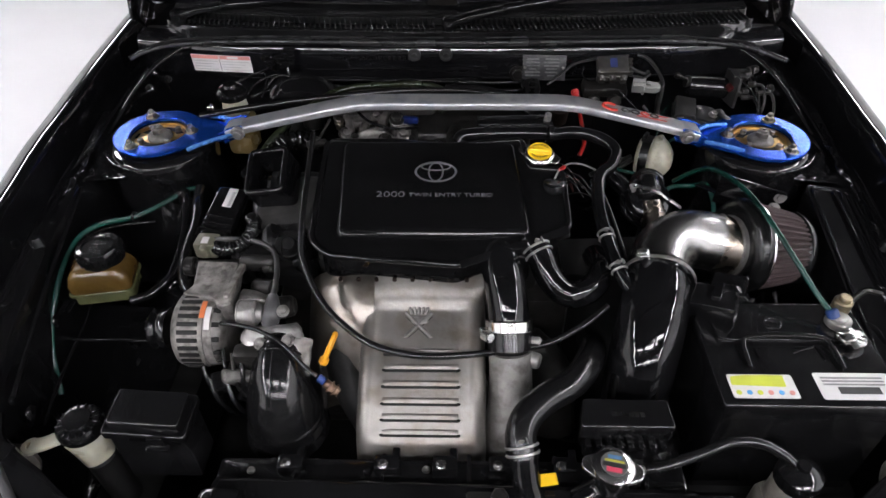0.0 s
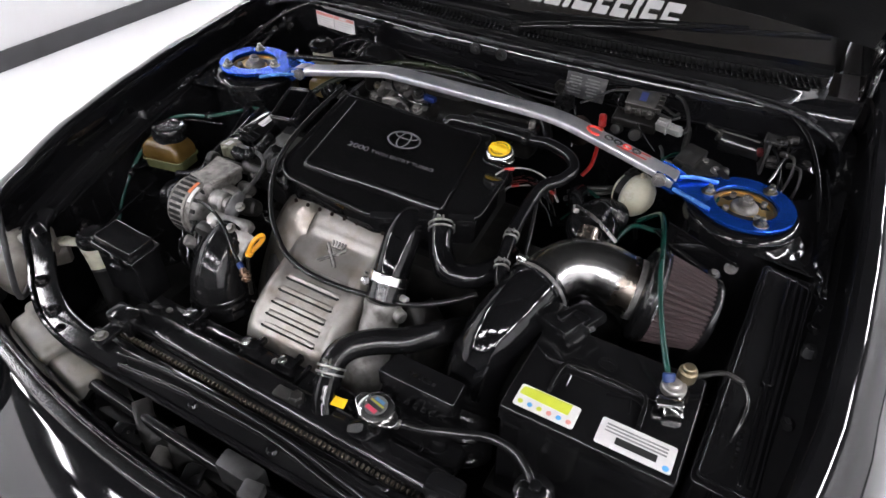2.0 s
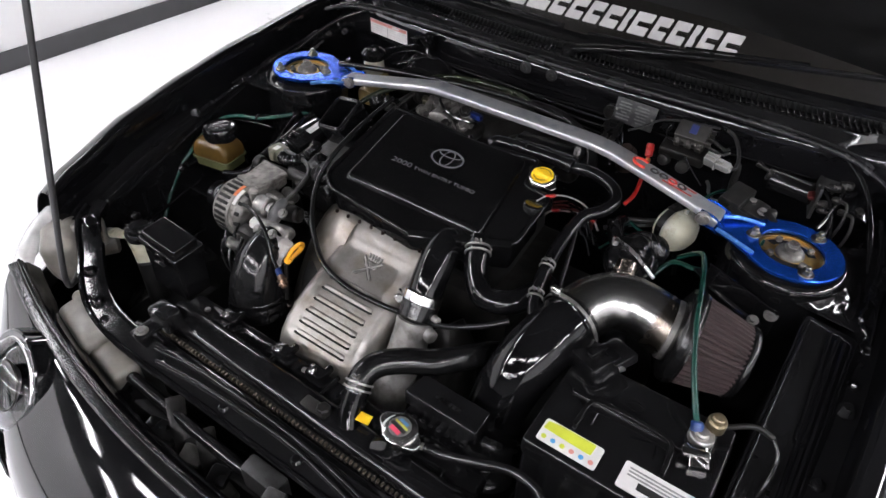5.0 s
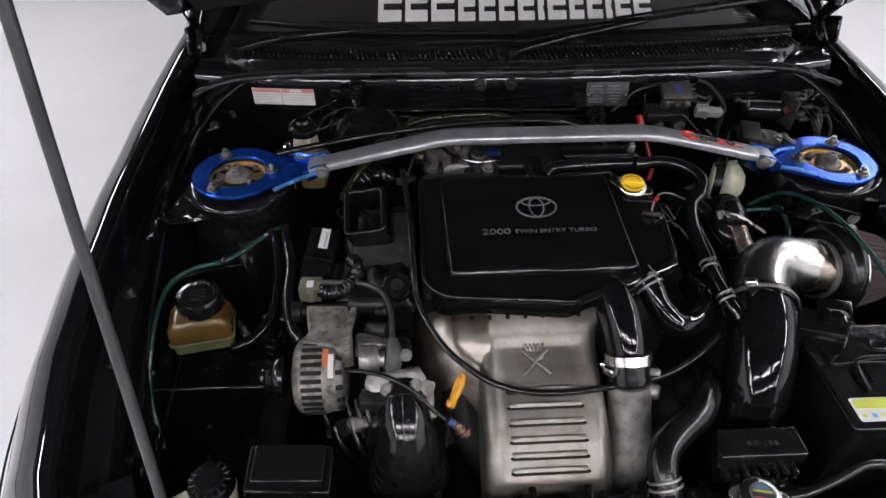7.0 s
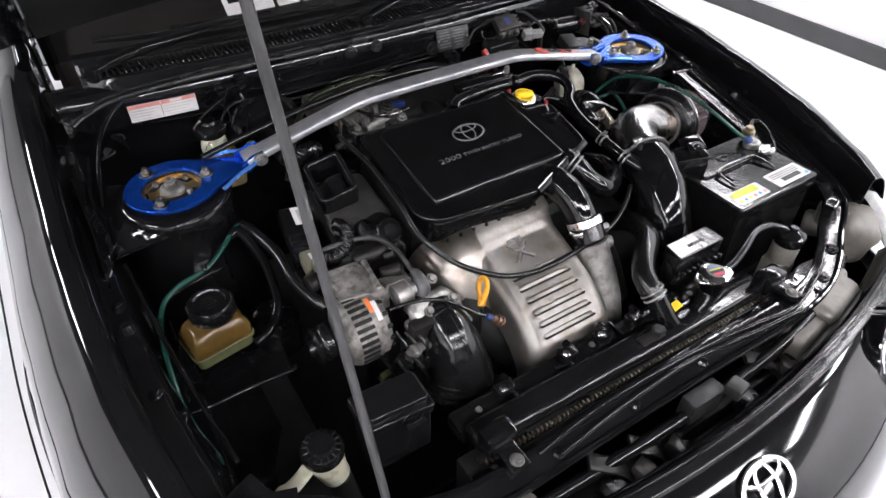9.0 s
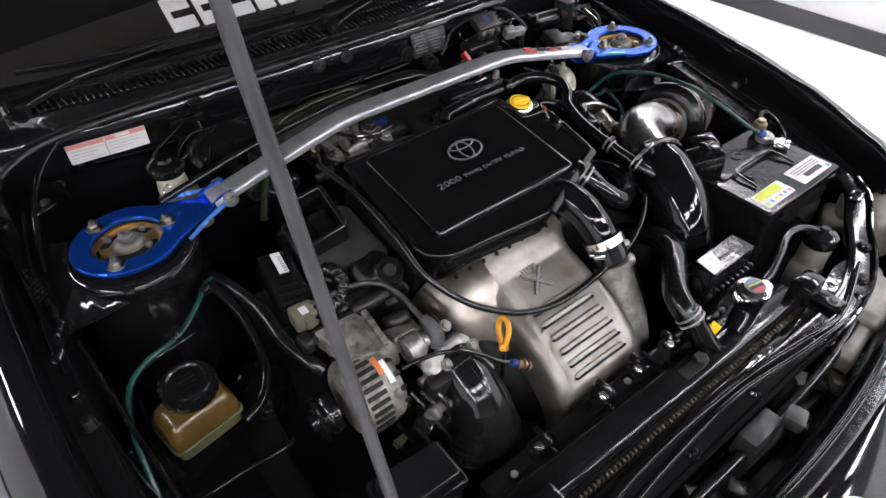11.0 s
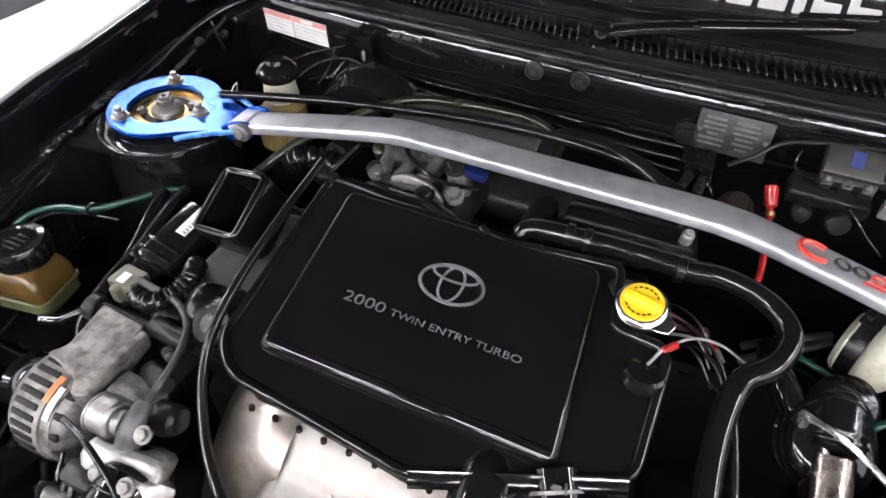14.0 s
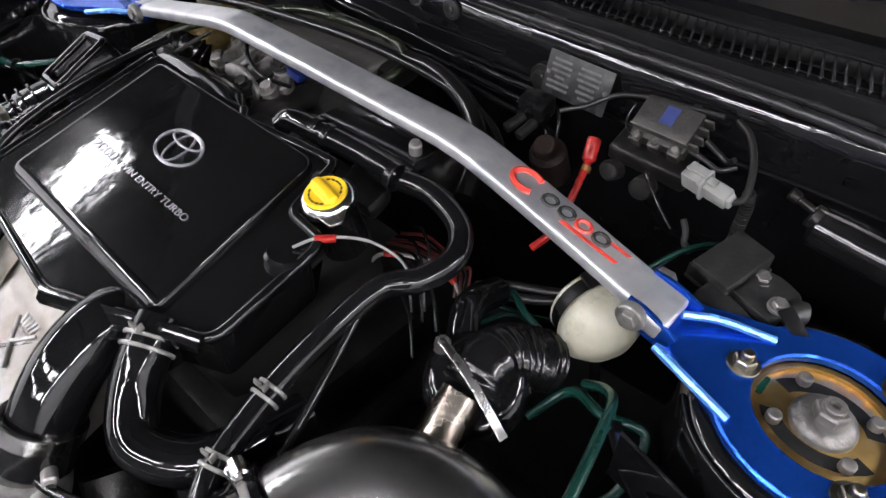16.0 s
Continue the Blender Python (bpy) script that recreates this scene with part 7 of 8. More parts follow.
# wiring and small hoses between the engine and the canister
hose("harness_wire", [(0.128, -0.066, 0.775), (0.137, -0.058, 0.785), (0.160, -0.043, 0.787), (0.189, -0.036, 0.787), (0.212, -0.035, 0.782), (0.225, -0.04, 0.77)], 0.0021, GREYPLUG, "pale grey wire with red sleeves", category="cable", group="engine harness")
for (a, b) in (((0.138, -0.057, 0.786), (0.150, -0.049, 0.787)), ((0.205, -0.0352, 0.785), (0.214, -0.0350, 0.781))):
    sl = thing("wire_sleeve", a, "short red sleeve on a pale wire", "sleeve", "red sleeves")
    part("tube", rod(a, b, 0.0033), RED, sl)
for k in range(4):
    dy = 0.007 * k
    hose("harness_wire", [(0.112, -0.030 + dy, 0.765), (0.145, -0.026 + dy, 0.777 + 0.002 * (k % 2)), (0.167, -0.021 + 0.8 * dy, 0.776), (0.193, -0.016 + 0.6 * dy, 0.774 - 0.003 * k), (0.203, -0.022 + dy, 0.768), (0.21, -0.032 + dy, 0.755)], 0.0018, DARKRED if k != 2 else RUBBER, "thin red wire in the engine harness", category="cable", group="engine harness")
for pts in ([(0.240, -0.060, 0.750), (0.256, -0.039, 0.763), (0.271, -0.018, 0.767), (0.300, -0.014, 0.766), (0.320, -0.012, 0.755)], [(0.236, -0.022, 0.758), (0.252, -0.018, 0.765), (0.283, -0.008, 0.766), (0.317, 0.014, 0.762)]):
    hose("vacuum_hose", pts, 0.0026, GREEN, "thin dark green vacuum hose", group="green vacuum hoses")
for pts in ([(0.235, -0.030, 0.790), (0.265, -0.015, 0.800), (0.285, -0.005, 0.801), (0.312, 0.010, 0.803)], [(0.235, -0.045, 0.785), (0.265, -0.029, 0.797), (0.292, -0.012, 0.798), (0.312, 0.004, 0.800)]):
    hose("canister_hose", pts, 0.0042, CONDUIT, "thin dusty black hose into the canister", group="canister hoses")
# long black box on the right inner wing
bx = thing("wing_box", (0.60, -0.28, 0.65), "long glossy black box with a raised rim", "box")
slope = lambda x, y: 0.818 + 0.24 * (y + 0.12)
part("case", slab(rounded([(0.560, -0.450), (0.638, -0.455), (0.645, -0.105), (0.570, -0.095)], 0.010), lambda x, y: slope(x, y) - 0.004, 0.10, 0.003), PLASTIC, bx)
rimp = rounded([(0.568, -0.440), (0.635, -0.443), (0.637, -0.118), (0.577, -0.103)], 0.008)
part("rim", tube([(x, y, slope(x, y) - 0.0035) for x, y in rimp + rimp[:1]], 0.0028, n=10, curve=False), GLOSS, bx, "raised glossy rim", smooth=70)
bar_ = rounded([(0.612, -0.292), (0.622, -0.292), (0.619, -0.114), (0.608, -0.114)], 0.004)
part("inner_rim", tube([(x, y, slope(x, y) - 0.001) for x, y in bar_ + bar_[:1]], 0.0034, n=10, curve=False), GLOSS, bx, "raised inner rim", smooth=70)
part("ridge", tube([(0.628, -0.430, slope(0, -0.430) - 0.002), (0.6285, -0.33, slope(0, -0.33) - 0.001), (0.629, -0.2, slope(0, -0.2) - 0.001), (0.628, -0.122, slope(0, -0.122) - 0.002)], 0.004, n=10), GLOSS, bx, "long raised ridge", smooth=70)
for k in range(7):
    part("raised_mark", box(0.004, 0.0055, 0.0008, (0.604, -0.365 - 0.008 * k, slope(0.6, -0.365 - 0.008 * k) - 0.0035), 0), DULL, bx)

part("flat_rib", slab(rounded([(0.6130, -0.436), (0.6195, -0.436), (0.6190, -0.125), (0.6120, -0.121)], 0.003), lambda x, y: slope(x, y) + 0.0015 - 0.10 * (x - 0.618), 0.006, 0.002), GLOSS, bx, "flat raised rib")
fb = thing("filter_bracket", (0.475, -0.11, 0.78), "thin black steel bracket behind the air filter", "bracket")
part("plate", sheet([[(0.425, -0.105, 0.845), (0.425, -0.103, 0.790)], [(0.478, -0.107, 0.8285), (0.478, -0.104, 0.775)], [(0.538, -0.1095, 0.8085), (0.538, -0.106, 0.760)]], 0.002), BAY, fb)
part("fold", tube([(0.424, -0.1055, 0.8455), (0.478, -0.1075, 0.829), (0.539, -0.110, 0.809)], 0.0016, n=8), GLOSS, fb, "folded upper edge")
part("bolt", hexbolt((0.530, -0.1105, 0.8025), (0, -1, 0.2), 0.007, 0.005), CAST, fb)
part("foot", box(0.020, 0.030, 0.05, (0.530, -0.092, 0.765), 0.003), BAY, fb)

# ---- along the bulkhead ----
ps_ = thing("warning_label", (-0.47, 0.235, 0.857), "white paper label with red headings on the bulkhead", "label")
def bulk(x, z, off=0.002):
    return (x, 0.2165 + 0.035 * (abs(x) / 0.6) ** 3 - off + 0.05 * (0.90 - z), z)
def bulk_patch(x0, x1, z0, z1, off):
    return sheet([[bulk(x0 + (x1 - x0) * i / 5, z, off) for z in (z1, z0)] for i in range(6)], 0.0004)
pl = part("paper", bulk_patch(-0.530, -0.408, 0.860, 0.895, 0.003), PAPER, ps_)
part("red_heading", bulk_patch(-0.530, -0.473, 0.887, 0.8945, 0.0036), PINK, pl, "red heading bar")
part("red_heading", bulk_patch(-0.471, -0.409, 0.887, 0.8945, 0.0036), PINK, pl, "red heading bar")
part("white_window", bulk_patch(-0.455, -0.433, 0.8885, 0.8932, 0.0040), PAPER, pl)
for k in range(4):
    for x0, x1 in ((-0.526, -0.477), (-0.468, -0.413)):
        part("print_bar", bulk_patch(x0, x1 - 0.008 * (k % 3), 0.8825 - 0.0058 * k - 0.0012, 0.8825 - 0.0058 * k, 0.0036), PALEINK, pl)
part("divider", bulk_patch(-0.4728, -0.4715, 0.860, 0.887, 0.0036), INKGREY, pl)
idp = thing("data_plate", (0.17, 0.21, 0.855), "dark metal data plate with faint print on the bulkhead", "plate")
pm = Matrix.Translation((0.170, 0.206, 0.880)) @ pose(0, 0, 0, 74, 0, -2)
part("plate", moved(box(0.084, 0.048, 0.0015, (0, 0, 0), 0.0005), pm), mat("dark data plate", (0.020, 0.0205, 0.022), 0.4, 0.4, dust=0.2), idp)
random.seed(5)
for k in range(6):
    for j in range(2):
        w = random.uniform(0.012, 0.030)
        part("print_bar", moved(box(w, 0.0028, 0.0004, (-0.022 + 0.036 * j, 0.016 - 0.0062 * k, 0.001), 0), pm), FAINT, idp)
for x in (-0.037, 0.037):
    part("rivet", moved(lathe([(0, 0.0025), (0.002, 0.0022), (0.003, 0.0006), (0, 0.0006)], Matrix.Translation((x, 0.0, 0)), 10), pm), CAST, idp)
for k in range(13):
    part("stamped_mark", bulk_patch(-0.190 + 0.0095 * k, -0.190 + 0.0095 * k + 0.0055, 0.892, 0.9000, 0.0028), DULL, firewall)
ig = thing("igniter", (0.295, 0.16, 0.85), "grey finned aluminium ignition unit", "ignition unit")
im = Matrix.Translation((0.293, 0.172, 0.896)) @ pose(0, 0, 0, 34, 0, 0)
UNIT = mat("grey unit", (0.045, 0.043, 0.039), 0.48, 0.4, var=0.4, scale=60, bump=0.4, dust=0.5, dustcol=(0.06, 0.052, 0.042))
part("case", moved(join(box(0.058, 0.034, 0.016, (0, 0.002, 0.002), 0.003), box(0.056, 0.010, 0.016, (0, -0.016, -0.008), 0.002)), im), UNIT, ig)
part("front_rim", moved(box(0.058, 0.0015, 0.0022, (0, -0.0155, 0.0098), 0.0006), im), CAST, ig, "bright front edge")
for x in (-0.020, 0.0, 0.020):
    lug = part("lug", moved(weathered(box(0.012, 0.012, 0.014, (x, -0.021, -0.006), 0.002), 0.0012, 90, 1), im), UNIT, ig)
    part("screw", moved(lathe([(0, 0.003), (0.003, 0.003), (0.0042, 0.0015), (0.0042, 0), (0, 0)], Matrix.Translation((x, -0.021, 0.0008)), 12), im), CAST, lug, "dull screw head")
part("label_patch", moved(box(0.013, 0.019, 0.0006, (0.001, 0.004, 0.0104), 0), im), mat("blue patch", (0.03, 0.045, 0.17), 0.5, bump=0.0), ig, "blue patch")
part("base", weathered(join(box(0.085, 0.035, 0.022, (0.285, 0.178, 0.852), 0.005, (20, 0, 0)), rod((0.262, 0.150, 0.842), (0.262, 0.135, 0.846), 0.010), rod((0.300, 0.148, 0.842), (0.300, 0.132, 0.846), 0.012)), 0.003, 60, 1), CASTDARK, ig)
for k in range(4):
    part("side_fin", moved(box(0.010, 0.003, 0.014, (0.033, -0.012 + 0.009 * k, 0), 0.001), im), UNIT, ig)
gp = thing("grey_plug", (0.357, 0.147, 0.86), "light grey two-piece wiring plug", "wiring plug")
part("socket", join(box(0.021, 0.0185, 0.021, (0.3415, 0.150, 0.870), 0.002, (25, 0, -12)), box(0.004, 0.021, 0.023, (0.3515, 0.1475, 0.8695), 0.001, (25, 0, -12)), box(0.021, 0.003, 0.003, (0.3415, 0.144, 0.8805), 0.0008, (25, 0, -12))), GREYPLUG, gp)
part("insert", join(box(0.024, 0.015, 0.016, (0.365, 0.1445, 0.869), 0.002, (25, 0, -12)), box(0.009, 0.008, 0.004, (0.358, 0.1425, 0.8785), 0.001, (25, 0, -12)), box(0.006, 0.011, 0.012, (0.3775, 0.142, 0.8685), 0.002, (25, 0, -12))), GREYPLUG, gp)
hose("plug_wire", [(0.379, 0.142, 0.868), (0.386, 0.146, 0.872), (0.385, 0.156, 0.880), (0.376, 0.175, 0.893), (0.361, 0.192, 0.905), (0.345, 0.202, 0.908)], 0.0032, CONDUIT, "dusty taped wire from the grey plug", category="cable")
cw = thing("split_conduit", (0.39, 0.15, 0.82), "black ribbed split conduit dropping behind the tower", "conduit")
CW = [(0.3865, 0.158, 0.874), (0.389, 0.160, 0.862), (0.389, 0.160, 0.848), (0.389, 0.158, 0.830), (0.389, 0.150, 0.805)]
part("sleeve", tube(CW, 0.0048, n=12), CONDUIT, cw)
for k in range(13):
    z = 0.872 - 0.0034 * k
    x = 0.3868 + 0.0022 * min(1, k / 4)
    part("rib", ring((x, 0.1585, z), (x, 0.1585, z - 0.0016), 0.0061, 0.0040), CONDUIT, cw)
hose("data_plate_wire", [(0.175, 0.172, 0.862), (0.20, 0.188, 0.872), (0.225, 0.202, 0.888), (0.262, 0.207, 0.896), (0.29, 0.208, 0.899), (0.33, 0.209, 0.903)], 0.0024, CONDUIT, "thin dusty wire along the bulkhead", category="cable")
hose("loop_wire", [(0.245, 0.200, 0.885), (0.243, 0.192, 0.872), (0.252, 0.182, 0.866), (0.266, 0.176, 0.868)], 0.0016, GLOSS, "thin black wire under the ignition unit", category="cable", group="ignition unit wires")
hose("loop_wire", [(0.300, 0.128, 0.872), (0.312, 0.122, 0.862), (0.325, 0.118, 0.850), (0.344, 0.114, 0.834)], 0.0016, GLOSS, "thin black wire under the ignition unit", category="cable", group="ignition unit wires")
hose("loop_wire", [(0.350, 0.124, 0.842), (0.357, 0.118, 0.836), (0.361, 0.112, 0.828), (0.370, 0.106, 0.826)], 0.0030, CONDUIT, "thin black wire under the ignition unit", category="cable", group="ignition unit wires")
hose("loop_wire", [(0.330, 0.178, 0.892), (0.345, 0.176, 0.886), (0.356, 0.172, 0.884), (0.362, 0.170, 0.890)], 0.0028, CONDUIT, "thin black wire beside the ignition unit", category="cable", group="ignition unit wires")
hose("loop_wire", [(0.322, 0.165, 0.885), (0.340, 0.166, 0.880), (0.354, 0.164, 0.878), (0.366, 0.170, 0.884)], 0.0024, CONDUIT, "thin black wire beside the ignition unit", category="cable", group="ignition unit wires")
for k in range(3):
    hose("harness_wire", [(0.352, 0.022, 0.838), (0.361 + 0.001 * k, 0.045 + 0.004 * k, 0.847 - 0.002 * k), (0.370, 0.072 + 0.005 * k, 0.850 - 0.003 * k), (0.381, 0.095 + 0.004 * k, 0.850 - 0.004 * k), (0.395, 0.115, 0.846)], 0.0021, GREEN if k < 2 else NAVYWIRE, "thin insulated wire beside the strut tower", category="cable", group="tower harness")
vs_ = thing("vacuum_switch", (0.145, 0.165, 0.83), "small dark vacuum switch on the bulkhead", "vacuum switch", "vacuum switches")
part("case", join(box(0.036, 0.030, 0.026, (0.142, 0.175, 0.852), 0.004, (15, 0, 5)), box(0.014, 0.012, 0.004, (0.146, 0.166, 0.866), 0.001, (15, 0, 0))), DULL, vs_)
part("spigot", rod((0.138, 0.160, 0.845), (0.132, 0.135, 0.838), 0.006), CASTDARK, vs_)
part("spigot", rod((0.154, 0.158, 0.845), (0.152, 0.132, 0.838), 0.006), CASTDARK, vs_)
rw = thing("red_lead", (0.229, 0.157, 0.83), "red insulated lead with a red boot", "cable")
part("boot", rod((0.226, 0.164, 0.855), (0.232, 0.148, 0.836), 0.0075), RED, rw, "red rubber boot")
part("lead", tube([(0.232, 0.148, 0.836), (0.237, 0.122, 0.816), (0.241, 0.098, 0.798), (0.241, 0.078, 0.786), (0.232, 0.062, 0.772)], 0.0040), RED, rw)
part("crimp", ring((0.2335, 0.1445, 0.8325), (0.2345, 0.140, 0.829), 0.0052, 0.004), GOLD, rw)
sv = thing("solenoid_valve", (0.205, 0.14, 0.80), "dark brown round solenoid", "solenoid")
part("body", join(rod((0.195, 0.145, 0.80), (0.195, 0.125, 0.845), 0.020), rod((0.195, 0.125, 0.843), (0.195, 0.118, 0.856), 0.012)), RUST, sv)
cy = thing("cruise_actuator", (0.455, 0.167, 0.85), "black cylindrical actuator with a bright bracket", "actuator")
part("cylinder", rod((0.440, 0.180, 0.856), (0.520, 0.174, 0.853), 0.020, n=30), PLASTIC, cy)
part("shaft", join(rod((0.416, 0.172, 0.880), (0.441, 0.172, 0.872), 0.0035), rod((0.414, 0.172, 0.881), (0.423, 0.172, 0.878), 0.0055), rod((0.436, 0.174, 0.868), (0.444, 0.174, 0.866), 0.011)), CASTDARK, cy)
part("bracket", join(box(0.006, 0.05, 0.06, (0.520, 0.160, 0.860), 0.002, (0, 0, 10)), box(0.03, 0.03, 0.004, (0.53, 0.165, 0.888), 0.001)), STUD, cy, "grey steel bracket")
part("bright_rod", tube([(0.552, 0.130, 0.874), (0.548, 0.108, 0.872), (0.545, 0.085, 0.866), (0.540, 0.070, 0.858)], 0.0026, n=8), CHROME, cy, "bright bent rod")
part("red_plug", rod((0.512, 0.158, 0.868), (0.516, 0.146, 0.862), 0.006), DARKRED, cy, "dark red plug")
# thin pale line painting a highlight along the cylinder's top
part("top_highlight", tube([(0.437, 0.172, 0.8765), (0.470, 0.172, 0.8755), (0.508, 0.169, 0.874)], 0.0014, n=6), CAST, cy, "painted highlight line along the cylinder")
for q in ((0.53, 0.16, 0.885), (0.545, 0.17, 0.89), (0.525, 0.14, 0.86)):
    part("fitting", join(rod(q, (q[0] + 0.02, q[1] + 0.004, q[2] + 0.002), 0.007), rod((q[0] + 0.008, q[1], q[2]), (q[0] + 0.012, q[1], q[2]), 0.010, n=6)), CASTDARK, cy)
rb = thing("relay_block", (0.425, 0.075, 0.82), "grey-black relay block beside the strut tower", "relay block")
DUSTY = mat("dusty black plastic", (0.013, 0.013, 0.013), 0.42, var=0.4, scale=35, bump=0.4, fine=200, dust=0.5, dustcol=(0.045, 0.042, 0.038))
part("case", moved(join(box(0.036, 0.056, 0.022, (0, 0, 0), 0.003), box(0.039, 0.004, 0.018, (0, -0.026, -0.004), 0.001), box(0.039, 0.059, 0.004, (0, 0, -0.009), 0.001)), pose(0.411, 0.078, 0.858, 8, 4, -14)), DUSTY, rb)
part("mounting_foot", weathered(join(box(0.040, 0.040, 0.018, (0.445, 0.070, 0.850), 0.006, (10, 8, -12), 2), box(0.050, 0.022, 0.016, (0.428, 0.040, 0.846), 0.005, (12, 4, -20), 2), rod((0.462, 0.062, 0.856), (0.474, 0.070, 0.852), 0.009)), 0.004, 60, 2), DUSTY, rb, "dusty moulded foot")
part("bolt", hexbolt((0.436, 0.079, 0.860), (0.1, -0.2, 1), 0.006, 0.005), CAST, rb, "dull steel bolt")
part("bolt", hexbolt((0.457, 0.059, 0.860), (0.1, -0.2, 1), 0.0055, 0.006), CASTLIGHT, rb, "bright steel bolt")
part("tab", box(0.04, 0.012, 0.004, (0.478, 0.045, 0.858), 0.001, (10, 20, -30)), DULL, rb)
for k, (x, z) in enumerate(((0.525, 0.85), (0.535, 0.83))):
    hose("brake_pipe", [(x, 0.16, z + 0.03), (x + 0.02, 0.13, z + 0.02), (x + 0.03, 0.10, z), (x + 0.03, 0.07, z - 0.03)], 0.0026, GLOSS, "thin black brake pipe", category="pipe", group="brake pipes")
hose("heater_hose", [(-0.34, -0.055, 0.835), (-0.305, 0.0, 0.860), (-0.262, 0.070, 0.870), (-0.218, 0.118, 0.876), (-0.15, 0.138, 0.877), (-0.062, 0.150, 0.872), (-0.020, 0.132, 0.866), (-0.014, 0.105, 0.860), (-0.03, 0.085, 0.85)], 0.0058, OLIVE, "thin olive-black hose looping behind the brace")
hose("bulkhead_pipe", [(-0.455, 0.038, 0.868), (-0.37, 0.06, 0.872), (-0.281, 0.080, 0.876), (-0.145, 0.102, 0.880), (-0.029, 0.112, 0.880), (0.063, 0.117, 0.870), (0.130, 0.108, 0.856), (0.165, 0.09, 0.84)], 0.0058, RUBBER, "black pipe running along behind the brace", category="pipe")
hose("thick_hose", [(-0.02, 0.135, 0.868), (0.04, 0.128, 0.872), (0.10, 0.110, 0.862), (0.145, 0.075, 0.845), (0.165, 0.03, 0.82)], 0.011, RUBBER, "thick black rubber hose")
mp = thing("pressure_sensor", (-0.335, 0.205, 0.875), "black square sensor on the bulkhead", "sensor")
part("case", join(box(0.040, 0.022, 0.026, (-0.335, 0.208, 0.893), 0.003, (10, 0, 0)), box(0.024, 0.018, 0.014, (-0.322, 0.203, 0.912), 0.003, (10, 0, 0)), box(0.02, 0.02, 0.012, (-0.362, 0.202, 0.895), 0.002)), PLASTIC, mp)
part("tail", tube([(-0.33, 0.20, 0.883), (-0.327, 0.19, 0.862), (-0.33, 0.17, 0.845), (-0.31, 0.15, 0.835)], 0.0045), RUBBER, mp)
hose("thin_wire", [(-0.44, 0.15, 0.862), (-0.41, 0.175, 0.872), (-0.375, 0.195, 0.880), (-0.36, 0.200, 0.884)], 0.0022, GLOSS, "thin black wire by the reservoir", category="cable")
random.seed(17)
for x0, x1, y, z, r in ((-0.36, 0.14, 0.2075, 0.858, 0.0034), (-0.35, 0.13, 0.200, 0.846, 0.0042), (-0.30, 0.15, 0.190, 0.838, 0.0036)):
    pts = [(x0 - 0.02, y - 0.02, z - 0.02)] + [(x0 + (x1 - x0) * k / 14, y + random.uniform(-0.002, 0.001), z - 0.012 * k / 14 + random.uniform(-0.0016, 0.0016)) for k in range(15)] + [(x1 + 0.02, y - 0.01, z - 0.03), (x1 + 0.025, y - 0.03, z - 0.07)]
    ln = hose("vacuum_line", pts, r, GLOSS, "black line along the bulkhead", category="pipe", group="bulkhead lines")
    for k in (3, 7, 11):
        q = V(pts[k])
        part("clip", join(box(0.010, 0.009, 0.010, tuple(q), 0.002, (12, 0, 0)), box(0.006, 0.004, 0.012, tuple(q + V((0.004, -0.004, 0.002))), 0.001, (20, 0, 0))), GLOSS, ln, "small black pipe clip")
hose("vacuum_line", [(-0.40, 0.16, 0.84), (-0.35, 0.175, 0.85), (-0.30, 0.165, 0.845), (-0.27, 0.14, 0.83)], 0.004, GLOSS, "black line along the bulkhead", category="pipe", group="bulkhead lines")
rd = thing("round_cap", (-0.28, 0.14, 0.82), "black round brake servo behind the brace", "servo")
part("drum", lathe([(0, 0.0), (0.03, 0.002), (0.075, 0.012), (0.085, 0.03), (0.085, 0.06), (0, 0.06)], aim((-0.30, 0.130, 0.79), (-0.30, 0.25, 0.80)), 40), PLASTIC, rd)
part("master_cylinder", join(rod((-0.30, 0.06, 0.80), (-0.30, 0.135, 0.80), 0.018), rod((-0.27, 0.10, 0.81), (-0.27, 0.10, 0.85), 0.02)), CASTDARK, rd)
random.seed(11)
for k in range(7):
    x, y, z = random.uniform(0.175, 0.225), random.uniform(-0.11, -0.04), random.uniform(0.785, 0.815)
    hose("loose_wire", [(x - 0.03, y + 0.02, z - 0.01), (x - 0.01, y + 0.01, z + 0.004), (x + 0.012, y - 0.004, z + 0.003), (x + 0.03, y - 0.02, z - 0.015)], 0.0016, RUBBER, "thin wire beside the engine cover", category="cable", group="loose wires")
hose("sensor_wire", [(0.150, -0.160, 0.873), (0.160, -0.140, 0.876), (0.180, -0.112, 0.868), (0.205, -0.100, 0.858), (0.228, -0.102, 0.848)], 0.0013, GREYPLUG, "thin pale sensor wire", category="cable")
pt = thing("wire_sleeve", (0.165, -0.13, 0.87), "short red sleeve on a thin wire", "sleeve")
part("sleeve", rod((0.158, -0.144, 0.876), (0.168, -0.130, 0.874), 0.0032), RED, pt)
ib = thing("side_bracket", (0.50, -0.13, 0.76), "black stamped bracket beside the strut tower", "bracket")
part("strap", tube([(0.405, -0.070, 0.800), (0.44, -0.105, 0.805), (0.485, -0.130, 0.803), (0.52, -0.14, 0.80)], 0.006, flat=(0.006, 0.0015)), BAY, ib)
part("bolt", hexbolt((0.51, -0.138, 0.803), (0, -0.3, 1), 0.006), CAST, ib)

